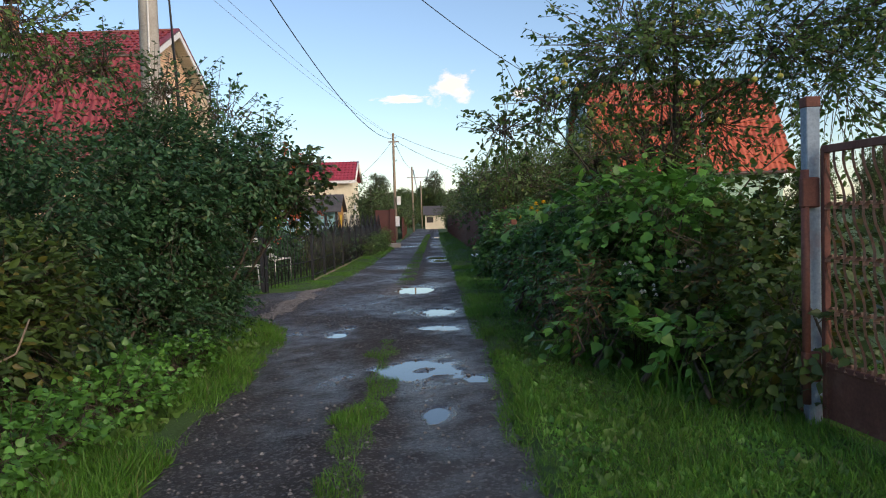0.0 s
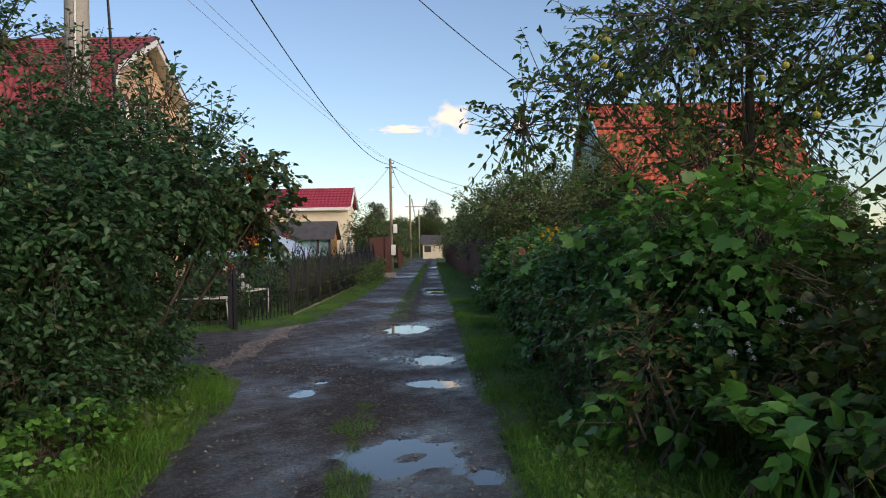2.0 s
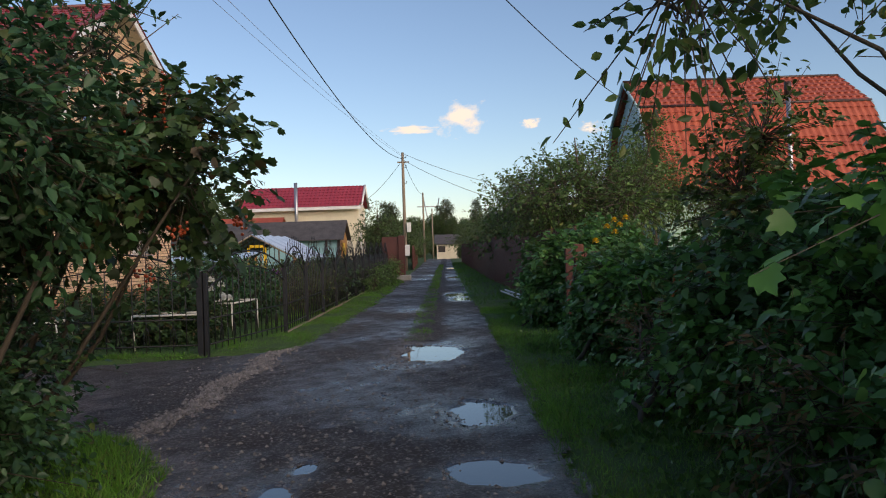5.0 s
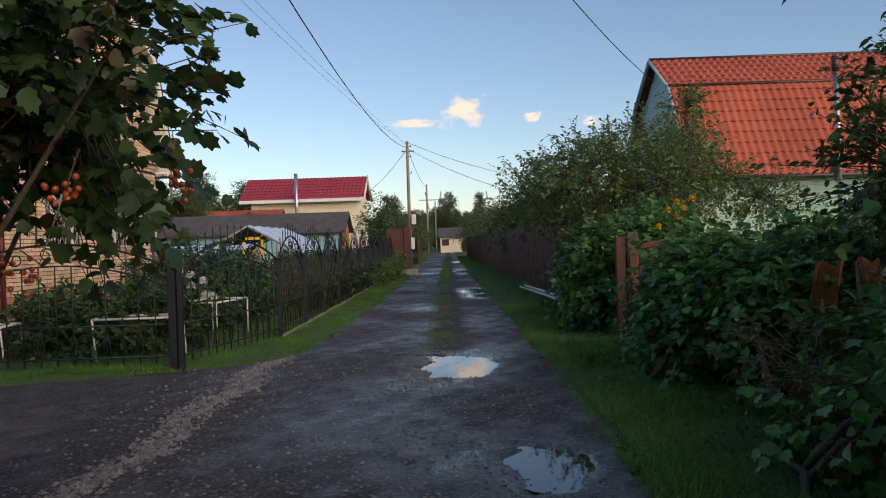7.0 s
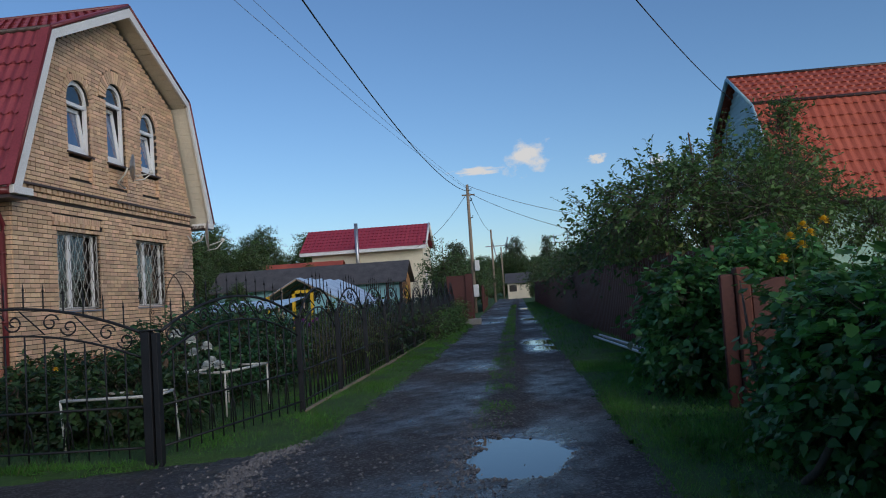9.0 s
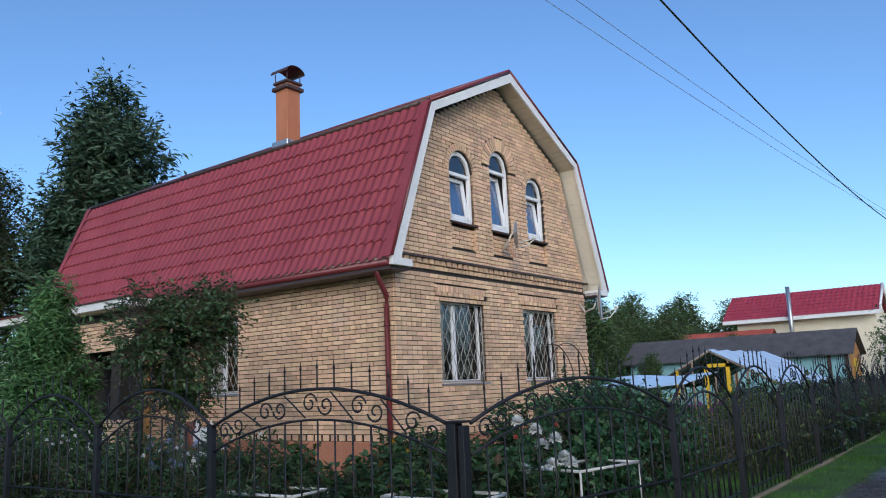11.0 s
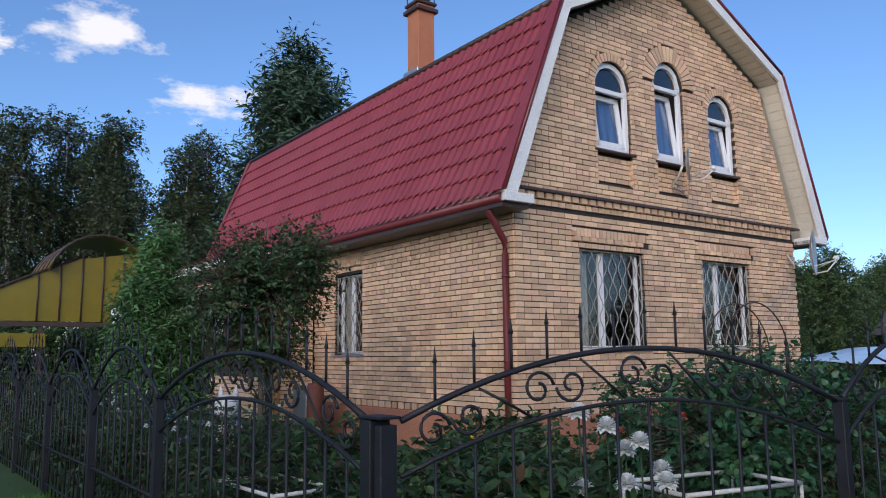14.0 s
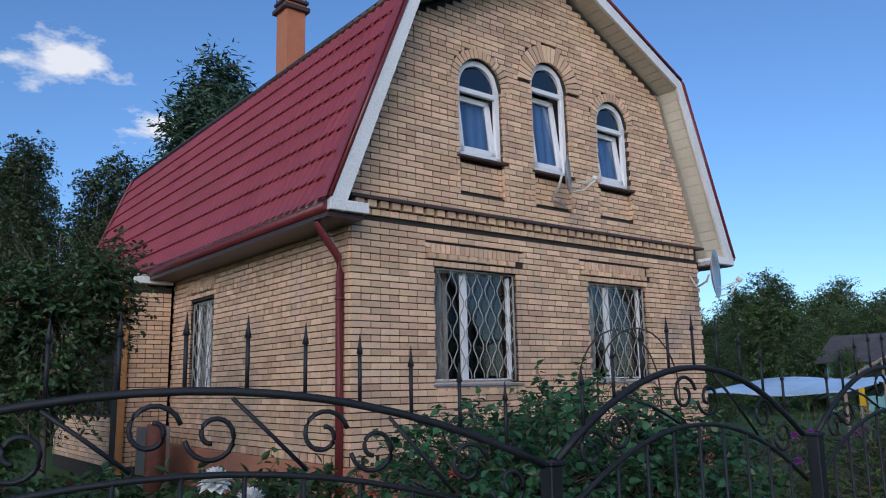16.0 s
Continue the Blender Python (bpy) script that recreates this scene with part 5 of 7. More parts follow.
for k, (dx, dz) in enumerate(((0, 0), (0.12, 0.03), (0.2, -0.02))):
    tagged(part("pipe", tube(bmesh.new(), [(1.15 + dx, 27.5, 0.16 + dz), (1.35 + dx, 24.0, 0.18 + dz), (1.72 + dx, 20.6, 0.12 + dz)], 0.025, 8), M_WHITE), "white plastic pipe lying along the sheet fence", "pipe", "pipes by the fence")

# ---- the open lattice gate ----
gate = thing("lattice_gate", "open rusty steel gate with riveted lattice strips", "gate", (2.45, 5.1, 0), -84)
LEN, GB, GM, GT = 1.9, 0.12, 0.47, 1.88
part("frame_rail", boxed((0.03, -0.02, GT - 0.03), (LEN, 0.02, GT + 0.02), 0.004), M_RUST, gate)
part("frame_rail", boxed((0.03, -0.02, GM - 0.02), (LEN, 0.02, GM + 0.02), 0.004), M_RUST, gate)
for x in (0.03, LEN - 0.04):
    part("frame_stile", boxed((x, -0.022, GB), (x + 0.04, 0.022, GT), 0.004), M_RUST, gate)
part("kick_panel", boxed((0.07, -0.006, GB), (LEN - 0.04, 0.006, GM - 0.02)), M_RUST, gate, "rusty brown sheet panel")
ROWS_ = 4
for row in range(ROWS_):
    step = (GT - GM - 0.05) / ROWS_
    z0 = GM + 0.02 + row * step
    for k in range(19):
        x = 0.06 + k * 0.094
        bm = bmesh.new()
        w, s = 0.014, (1 if row % 2 else -1)
        pts = [(x + 0.09 - 0.10 * q, 0.014 * math.sin(q * 6.28), z0 + step * q) for q in np.linspace(0, 1, 7)]
        vs = [(bm.verts.new((p[0] - w, p[1], p[2])), bm.verts.new((p[0] + w, p[1], p[2]))) for p in pts]
        for q, r in zip(vs, vs[1:]):
            bm.faces.new((q[0], q[1], r[1], r[0]))
        bmesh.ops.solidify(bm, geom=bm.faces[:], thickness=0.004)
        part("lattice_strip", bm, M_RUSTLIGHT, gate)
        bm = bmesh.new()
        ring = [(x + 0.045 + 0.026 * math.cos(a), 0.02 * math.sin(a), z0 + 0.024 * math.sin(a)) for a in np.linspace(0, 4.6, 9)]
        vs = [(bm.verts.new((p[0], p[1] - 0.02, p[2])), bm.verts.new((p[0], p[1] + 0.02, p[2]))) for p in ring]
        for q, r in zip(vs, vs[1:]):
            bm.faces.new((q[0], q[1], r[1], r[0]))
        bmesh.ops.solidify(bm, geom=bm.faces[:], thickness=0.004)
        part("curl", bm, M_RUSTLIGHT, gate)
gpost = thing("gate_post", "steel gate post in faded blue paint with a rusty hinge tube", "post", (2.42, 5.16, 0))
part("shaft", boxed((-0.045, -0.03, -0.1), (0.045, 0.06, 2.22), 0.006), M_BLUEPAINT, gpost)
part("cap", boxed((-0.05, -0.035, 2.16), (0.05, 0.065, 2.23), 0.006), M_RUST, gpost)
part("hinge_tube", tube(bmesh.new(), [(-0.07, -0.05, 0.2), (-0.07, -0.05, 1.75)], 0.028, 8), M_RUST, gpost)
for z in (0.35, 1.5):
    part("hinge", boxed((-0.10, -0.08, z), (0.02, -0.02, z + 0.2), 0.01), M_RUST, gpost)

# ---- bushes and trees along the lane ----
shrub("lilac_bush", "dense dark green lilac hedge beside the lane", "bush",
      [(-3.25, 8.5, 1.3, 0.85, 1.1, 1.3), (-3.5, 9.8, 1.2, 0.75, 0.8, 1.3), (-3.75, 6.9, 1.25, 0.95, 1.3, 1.4), (-2.4, 9.1, 2.05, 0.62, 0.8, 0.6), (-3.25, 9.3, 2.15, 0.9, 0.9, 0.72), (-4.7, 8.2, 1.6, 1.2, 1.8, 1.1), (-2.75, 8.2, 1.7, 0.55, 0.8, 0.7), (-3.7, 10.0, 0.55, 0.75, 0.8, 0.6), (-3.3, 10.8, 0.45, 0.5, 0.4, 0.5), (-3.05, 9.2, 0.6, 0.5, 0.9, 0.65), (-2.95, 10.2, 0.55, 0.4, 0.5, 0.6), (-3.0, 7.7, 0.55, 0.5, 0.8, 0.6), (-3.75, 9.9, 2.6, 0.7, 0.7, 0.42)],
      21, 8300, "oval", M_LILAC, 0.066, 10, 0.30)
shrub("vine_thicket", "yellowing climbing vine and weeds at the hedge foot", "bush", [(-3.35, 5.8, 0.8, 0.6, 0.8, 0.75), (-4.2, 5.2, 0.9, 0.8, 0.8, 0.9)], 22, 1500, "oval", M_VINE, 0.085, 9, 0.3, 0.5)
shrub("viburnum_bush", "viburnum bush with lobed leaves and red berry clusters", "bush", [(-2.65, 10.6, 2.0, 0.9, 0.6, 0.62), (-2.1, 10.5, 2.0, 0.62, 0.55, 0.5), (-3.7, 10.6, 1.5, 0.7, 0.6, 0.9)], 23, 1000, "lobed", M_VIBURNUM, 0.070, 10, 0.28, 0.35, (-3.4, 10.7), clip=lambda r: r[:, 1] < 10.9)
rng = np.random.default_rng(5)
for k in range(26):
    c, _ = lumps(rng, [(-2.25, 10.55, 1.95, 0.75, 0.55, 0.7)], 1, 0.8)
    bm = bmesh.new()
    for j in range(16):
        ball(bm, Vector(c[0]) + Vector(rng.normal(size=3) * 0.034), 0.0115, 6)
    tagged(part("berry_cluster", bm, M_BERRY), "hanging cluster of small red viburnum berries", "berries", "viburnum berries")
shrub("nettle_patch", "lush light green nettles and weeds on the verge", "plants", [(-2.75, 4.6, 0.18, 0.55, 0.9, 0.28), (-2.6, 6.0, 0.18, 0.4, 0.9, 0.28), (-2.6, 7.6, 0.16, 0.3, 0.9, 0.24), (-3.4, 3.9, 0.2, 0.7, 0.8, 0.3)], 63, 1300, "broad", M_RASP_LIGHT, 0.055, 9, 0.16, 0.2)
tree("plum_tree", "old plum tree with thin leafy branches over the hedge", "tree", (-5.2, 8.4), 4.3, [(-4.7, 8.3, 3.75, 0.9, 0.8, 0.45), (-5.6, 8.6, 3.6, 1.0, 1.0, 0.7), (-4.3, 8.9, 3.3, 0.5, 0.5, 0.3)], 24, 420, "oval", M_APPLE, 0.07, 9, 0.35, 0.08, 9)

tree("plum_tree", "young plum tree with sparse leafy boughs above the hedge", "tree", (-3.7, 9.5), 3.5, [(-2.75, 9.8, 2.9, 0.6, 0.5, 0.32), (-3.4, 9.6, 3.15, 0.6, 0.5, 0.38), (-2.3, 10.1, 2.6, 0.4, 0.4, 0.25), (-4.0, 9.3, 3.4, 0.5, 0.5, 0.4)], 65, 230, "oval", M_LILAC, 0.068, 9, 0.34, 0.05, 9)

apple = tree("apple_tree", "apple tree with ripe yellow apples", "tree", (2.7, 9.1), 4.6,
             [(2.35, 8.8, 3.35, 1.1, 1.0, 0.9), (1.35, 9.2, 2.85, 0.75, 0.7, 0.45), (3.6, 8.8, 3.5, 1.3, 1.1, 1.1), (2.3, 9.8, 3.7, 1.1, 0.8, 0.9), (0.75, 9.2, 2.55, 0.4, 0.5, 0.28), (2.9, 9.2, 2.5, 1.0, 0.9, 0.6), (4.4, 8.6, 3.0, 1.0, 1.0, 1.0), (4.8, 8.0, 3.6, 1.1, 1.0, 1.0), (2.35, 9.0, 2.2, 0.8, 0.7, 0.42)], 25, 1500, "oval", M_APPLE, 0.082, 9, 0.40, 0.09, 13, 0.25)
rng = np.random.default_rng(6)
for k in range(34):
    c, _ = lumps(rng, [(2.35, 8.7, 3.1, 1.2, 0.9, 0.7), (1.3, 9.1, 2.7, 0.7, 0.6, 0.4), (3.5, 8.7, 3.2, 1.1, 0.9, 0.8)], 1, 0.75)
    bm = ball(bmesh.new(), c[0], 0.034, 10, 0.9)
    tube(bm, [c[0] + np.array([0, 0, 0.025]), c[0] + np.array([0.004, 0, 0.06])], 0.003, 4)
    tagged(part("apple", bm, M_APPLEFRUIT), "small yellow apple hanging in the tree", "apple", "apples on the tree")

shrub("bramble_thicket", "dense raspberry and currant thicket beside the lane", "bush",
      [(1.95, 8.0, 0.75, 0.72, 0.8, 0.78), (1.88, 9.6, 0.8, 0.62, 0.9, 0.82), (1.78, 10.9, 0.85, 0.58, 0.65, 0.82), (2.6, 8.6, 1.05, 0.9, 1.2, 0.85), (2.8, 10.8, 1.0, 0.8, 0.9, 0.85)], 26, 4200, "broad", M_RASP, 0.072, 9, 0.30, 0.3)
shrub("bramble_thicket", "dense raspberry thicket against the old fence", "bush",
      [(2.05, 13.7, 0.62, 0.6, 0.8, 0.62), (1.95, 14.9, 0.66, 0.62, 1.0, 0.66), (1.95, 16.4, 0.6, 0.45, 0.5, 0.64), (2.8, 14.5, 0.8, 0.9, 1.8, 0.6), (1.6, 15.2, 0.5, 0.42, 1.2, 0.5), (2.3, 12.2, 0.55, 0.6, 0.7, 0.55)], 27, 3600, "broad", M_RASP, 0.076, 9, 0.28, 0.3)
shrub("viburnum_bush", "leafy guelder rose bush with large lobed leaves", "bush", [(1.8, 8.4, 1.62, 0.55, 0.7, 0.22), (1.9, 9.6, 1.6, 0.45, 0.6, 0.22), (2.1, 7.5, 1.5, 0.45, 0.5, 0.22)], 28, 120, "lobed", M_RASP_LIGHT, 0.105, 9, 0.50, 0.45, (2.1, 8.8), flat=0.8)
shrub("raspberry_shoots", "light green young raspberry shoots at the verge", "bush", [(1.3, 7.2, 0.42, 0.35, 0.25, 0.12), (1.2, 7.7, 0.5, 0.25, 0.2, 0.12), (1.85, 6.2, 0.45, 0.3, 0.3, 0.2)], 29, 42, "broad", M_RASP_LIGHT, 0.115, 9, 0.42, 0.4, flat=0.9)
shrub("bramble_thicket", "bright green raspberry canes before the sheet fence", "bush", [(1.55, 18.9, 0.7, 0.55, 0.9, 0.85), (1.6, 20.4, 0.6, 0.45, 0.7, 0.7), (2.3, 19.2, 1.1, 0.7, 0.9, 0.75)], 30, 1700, "broad", M_RASP, 0.095, 9, 0.28, 0.3)
shrub("weed_thicket", "mixed weeds and grass at the foot of the thicket", "bush", [(2.15, 6.5, 0.45, 0.6, 0.7, 0.5), (2.5, 5.6, 0.55, 0.6, 0.6, 0.5), (2.9, 6.8, 0.9, 0.8, 0.8, 0.9)], 31, 900, "broad", M_VINE, 0.075, 9, 0.25, 0.4)

shrub("raspberry_shoots", "light green raspberry tops over the thicket", "bush", [(1.8, 10.4, 1.38, 0.4, 0.9, 0.22), (2.0, 13.6, 1.0, 0.5, 0.7, 0.25), (1.75, 14.8, 1.05, 0.5, 1.0, 0.25), (1.8, 16.2, 1.05, 0.4, 0.6, 0.28), (1.5, 19.2, 1.2, 0.5, 0.9, 0.3)], 61, 420, "lobed", M_RASP_MID, 0.085, 8, 0.30, 0.35, flat=0.8)
shrub("raspberry_shoots", "light green raspberry shoots leaning over the verge", "bush", [(1.5, 14.8, 0.95, 0.25, 0.8, 0.25), (1.7, 13.8, 0.95, 0.3, 0.5, 0.22), (1.35, 12.0, 0.3, 0.2, 0.4, 0.22), (1.45, 11.0, 0.75, 0.22, 0.5, 0.3)], 64, 300, "lobed", M_RASP_LIGHT, 0.075, 8, 0.28, 0.4, flat=0.8)
# bent scraps of rusty sheet iron caught in the thicket
for x, y, z, w, h, lean, turn in ((1.58, 12.55, 0.02, 0.26, 0.42, 8, 20), (1.78, 12.85, 0.86, 0.17, 0.30, -14, 12), (2.12, 12.8, 0.92, 0.16, 0.26, 12, 40)):
    scrap = thing("rusty_sheet", "bent scrap of orange rusted sheet iron in the thicket", "scrap metal", (x, y, z), turn, "rusty sheets in the thicket")
    bm = bmesh.new()
    cols = [[bm.verts.new((w * (i / 6 - 0.5), 0.05 * math.sin(i * 0.9) + math.tan(radians(lean)) * h * k / 4, h * k / 4 * (1 - 0.16 * (i % 3 == 1) * (k == 4)))) for k in range(5)] for i in range(7)]
    for c0, c1 in zip(cols, cols[1:]):
        for k in range(4):
            bm.faces.new((c0[k], c1[k], c1[k + 1], c0[k + 1]))
    part("sheet", bm, M_ORANGERUST, scrap).modifiers.new("thick", "SOLIDIFY").thickness = 0.004
    part("fixing_post", tube(bmesh.new(), [(0.02, 0.06, -z - 0.05), (0.02, 0.07 + math.tan(radians(lean)) * h, h * 0.9)], 0.018, 6), M_OLDWOOD, scrap)
shrub("dock_weeds", "rust-brown dock weeds and dry stalks in the thicket", "plants", [(1.35, 7.4, 0.7, 0.3, 0.4, 0.5), (1.3, 9.4, 0.55, 0.2, 0.8, 0.45), (1.35, 12.0, 0.5, 0.2, 1.0, 0.4), (2.2, 6.6, 0.9, 0.3, 0.3, 0.5)], 62, 220, "narrow", M_DRY, 0.07, 8, 0.25, 0.3)
tree("cherry_tree", "leafy cherry tree behind the sheet fence", "tree", (2.9, 23.6), 4.2, [(2.2, 23.4, 2.6, 1.2, 1.3, 0.9), (3.3, 24.6, 3.0, 1.2, 1.3, 0.9), (1.7, 25.5, 2.5, 1.1, 1.5, 0.8), (3.6, 22.6, 2.4, 1.0, 1.0, 0.9)], 32, 1500, "oval", M_APPLE, 0.10, 8, 0.45, 0.1, 14)
tree("pear_tree", "leafy fruit tree with upright shoots by the wooden house", "tree", (4.9, 25.4), 4.8, [(4.7, 25.4, 3.2, 0.9, 0.9, 0.9), (5.0, 25.8, 4.2, 0.5, 0.5, 0.7), (4.2, 24.8, 2.4, 0.9, 0.9, 0.8), (5.6, 25.6, 2.6, 0.8, 0.8, 0.7), (6.5, 25.2, 2.15, 0.9, 0.8, 0.6)], 33, 1200, "oval", M_APPLE, 0.09, 8, 0.4, 0.08, 12)
tree("plum_tree", "reddish-green plum tree by the lane", "tree", (2.45, 13.0), 2.9, [(2.4, 13.0, 1.75, 0.45, 0.5, 0.6), (2.6, 12.9, 2.35, 0.42, 0.42, 0.42), (2.7, 12.7, 1.3, 0.5, 0.5, 0.5)], 34, 420, "oval", M_VINE, 0.08, 9, 0.35, 0.06, 9)
k = 35
for x, y, h, w in ((2.9, 31, 3.8, 1.6), (2.6, 37, 4.0, 1.6), (2.8, 44, 3.6, 1.7), (2.5, 52, 3.8, 1.8), (2.6, 62, 4.2, 2.0), (2.4, 74, 4.6, 2.2), (1.9, 86, 4.5, 2.2), (3.6, 96, 5, 2.5),
                   (-5.0, 58, 5.0, 1.7), (-3.9, 63, 3.9, 1.5), (-4.6, 70, 4.4, 1.8), (-4.5, 79, 4.4, 2.0), (-4.2, 90, 4.2, 2.0), (-4.6, 100, 4.4, 2.2)):
    tree("garden_tree", "leafy garden tree beside the lane", "tree", (x, y), h, [(x, y, h * 0.62, w * 0.8, w, h * 0.30), (x + 0.4 * w, y + 0.3 * w, h * 0.5, w * 0.8, w * 0.8, h * 0.28), (x - 0.35 * w, y - 0.3 * w, h * 0.48, w * 0.6, w * 0.7, h * 0.26)], k, 520, "oval", M_FAR, 0.15, 7, 0.5, 0.09, 8, group="trees along the lane")
    k += 1
# ---- the garden behind the iron fence ----
shrub("rose_bush", "leafy rose and currant bush behind the iron fence", "bush", [(-4.7, 20.3, 0.7, 0.65, 0.8, 0.68), (-5.1, 21.5, 0.8, 0.7, 0.8, 0.65), (-4.4, 21.6, 0.6, 0.5, 0.8, 0.6), (-5.6, 20.6, 0.6, 0.6, 0.7, 0.6)], 51, 2400, "broad", M_LILAC, 0.058, 9, 0.25, 0.3)
shrub("flower_bed", "dark leafy perennials below the gable wall", "plants", [(-6.4, 19.2, 0.35, 0.8, 0.7, 0.5), (-5.3, 18.3, 0.35, 0.6, 0.6, 0.5), (-7.2, 20.3, 0.3, 0.6, 0.6, 0.5), (-4.6, 17.9, 0.38, 0.55, 0.7, 0.5), (-5.0, 17.3, 0.3, 0.3, 0.3, 0.35), (-8.0, 18.6, 0.3, 0.8, 0.7, 0.45), (-6.0, 17.7, 0.3, 0.7, 0.5, 0.4), (-9.2, 18.4, 0.3, 0.9, 0.7, 0.4)], 52, 2400, "oval", M_VIBURNUM, 0.10, 9, 0.22, 0.4)
shrub("flower_bed", "tall asters and daisies behind the side street fence", "plants", [(-7.4, 17.2, 0.45, 0.9, 0.5, 0.5), (-9.0, 17.1, 0.5, 1.0, 0.5, 0.55), (-10.8, 17.0, 0.5, 1.0, 0.5, 0.55), (-12.8, 17.0, 0.55, 1.2, 0.5, 0.55), (-15.0, 17.2, 0.55, 1.3, 0.5, 0.55)], 53, 2600, "narrow", M_VIBURNUM, 0.10, 9, 0.3, 0.1)
for k, (y0, y1, seed) in enumerate(((22.6, 26.0, 54), (26.0, 30.0, 55), (30.0, 35.0, 56), (35.0, 40.3, 57))):
    m = (y0 + y1) / 2
    x = -3.75 + 0.012 * (m - 20)
    shrub("garden_bushes", "currant bushes and tall perennials along the iron fence", "bush", [(x, y0 + 0.8, 0.55, 0.55, 0.9, 0.6), (x - 0.2, m, 0.6, 0.6, 1.0, 0.65), (x, y1 - 0.8, 0.55, 0.55, 1.0, 0.6), (x - 1.2, m, 0.55, 0.8, 1.4, 0.6)], seed, 1100, "broad" if k % 2 else "narrow", M_VIBURNUM if k % 2 else M_VINE, 0.085, 8, 0.28, 0.3)
shrub("weed_thicket", "weeds growing out through the far end of the fence", "bush", [(-2.75, 31.5, 0.3, 0.22, 1.2, 0.5), (-2.7, 34.5, 0.35, 0.22, 1.4, 0.5), (-2.65, 37.5, 0.4, 0.25, 1.5, 0.6)], 58, 500, "narrow", M_WEED, 0.12, 8, 0.28, 0.3)


def bloom(bm, c, r, petals=64):
    """A full round flower head of curved petals."""
    for k in range(petals):
        e = -0.5 + 2.0 * (k / petals)
        a = k * 2.39996
        d = Vector((math.cos(a) * math.cos(e), math.sin(a) * math.cos(e), math.sin(e)))
        s = Vector((-math.sin(a), math.cos(a), 0))
        u = d.cross(s)
        L = r * (1.0 - 0.12 * k / petals)
        v = [bm.verts.new(Vector(c) + w) for w in (d * 0.15 * L, d * 0.65 * L + s * 0.32 * L + u * 0.05 * L, d * L - u * 0.06 * L, d * 0.65 * L - s * 0.32 * L + u * 0.05 * L)]
        bm.faces.new(v)
    return bm


def flower(name, label, at, r, mat, h0=0.15):
    ob = thing(name, label, "flower", (at[0], at[1], 0.0), group=label)
    part("stem", tube(bmesh.new(), [(0.03, 0.02, 0.05), (0.01, 0, at[2] * 0.6), (0, 0, at[2])], 0.004 if r < 0.07 else 0.006, 5), M_VIBURNUM, ob)
    tagged(part("bloom", bloom(bmesh.new(), (0, 0, at[2]), r, 64 if r > 0.07 else 26), mat, ob), kind="stuff")
    return ob


rng = np.random.default_rng(8)
for k, (x, y, z) in enumerate([(-4.22, 18.35, 1.02), (-4.10, 18.50, 0.93), (-4.30, 18.60, 0.86), (-4.02, 18.28, 0.72), (-4.15, 18.75, 0.74), (-4.0, 18.6, 0.70), (-4.35, 18.25, 1.10), (-4.25, 18.15, 0.68)]):
    flower("white_dahlia", "large white dahlia bloom on a tall stem", (x, y, z), 0.078, M_PETAL_W)
for k in range(46):
    flower("daisy", "small white daisy behind the fence", (-6.8 - 7.5 * rng.random(), 16.75 + 0.9 * rng.random(), 0.85 + 0.25 * rng.random()), 0.03, M_PETAL_W)
for k in range(26):
    flower("aster", "pale blue aster behind the fence", (-7.0 - 1.6 * rng.random(), 16.9 + 0.7 * rng.random(), 0.7 + 0.3 * rng.random()), 0.035, M_PETAL_B)
for k in range(9):
    flower("phlox", "purple phlox behind the iron fence", (-4.2 - 0.5 * rng.random(), 23.2 + 1.6 * rng.random(), 0.75 + 0.3 * rng.random()), 0.05, M_PETAL_P)
for x, y, z, m, r in ((-4.9, 20.0, 0.95, M_PETAL_R, 0.05), (-6.2, 18.9, 0.75, M_PETAL_Y, 0.04), (-7.0, 19.6, 0.8, M_PETAL_Y, 0.04), (-5.2, 19.6, 0.85, M_PETAL_R, 0.04)):
    flower("garden_flower", "bright garden flower before the plinth", (x, y, z), r, m)
for x, y, z in ((2.15, 17.2, 1.75), (2.25, 17.3, 1.68), (2.05, 17.25, 1.66), (2.3, 17.1, 1.78), (1.75, 16.6, 1.45), (2.2, 17.4, 1.58)):
    flower("rudbeckia", "yellow rudbeckia flower over the thicket", (x, y, z), 0.065, M_PETAL_Y)
for k in range(22):
    c = ((1.72, 7.35, 0.95), (1.85, 7.1, 0.78), (1.66, 7.6, 0.62), (2.1, 7.0, 1.0))[k % 4]
    flower("phlox", "white phlox flowering in the verge", (c[0] + 0.05 * rng.normal(), c[1] + 0.08 * rng.normal(), c[2] + 0.04 * rng.normal()), 0.024, M_PETAL_W)


def rail_frame(a, b, h, depth):
    """A low white support frame round a flower bed: four legs and a top frame."""
    d = Vector((b[0] - a[0], b[1] - a[1], 0))
    ob = thing("plant_support", "low chipped white pipe frame that holds the plants", "support", (*a, 0), math.degrees(math.atan2(d.y, d.x)), group="plant supports")
    L = d.length
    for p, q in (((0, 0), (L, 0)), ((L, 0), (L, depth)), ((L, depth), (0, depth)), ((0, depth), (0, 0))):
        part("top_rail", tube(bmesh.new(), [(*p, h), (*q, h)], 0.015, 8), M_WHITEPAINT, ob)
    for p in ((0, 0), (L, 0), (L, depth), (0, depth)):
        part("leg", tube(bmesh.new(), [(p[0] + 0.03, p[1] + 0.02, -0.02), (*p, h)], 0.012, 7), M_WHITEPAINT, ob)
    return ob


rail_frame((-4.02, 18.8), (-3.82, 19.75), 0.60, 0.6)
rail_frame((-7.05, 17.05), (-6.15, 17.1), 0.50, 0.5)
rail_frame((-5.0, 17.05), (-4.05, 17.1), 0.56, 0.45)

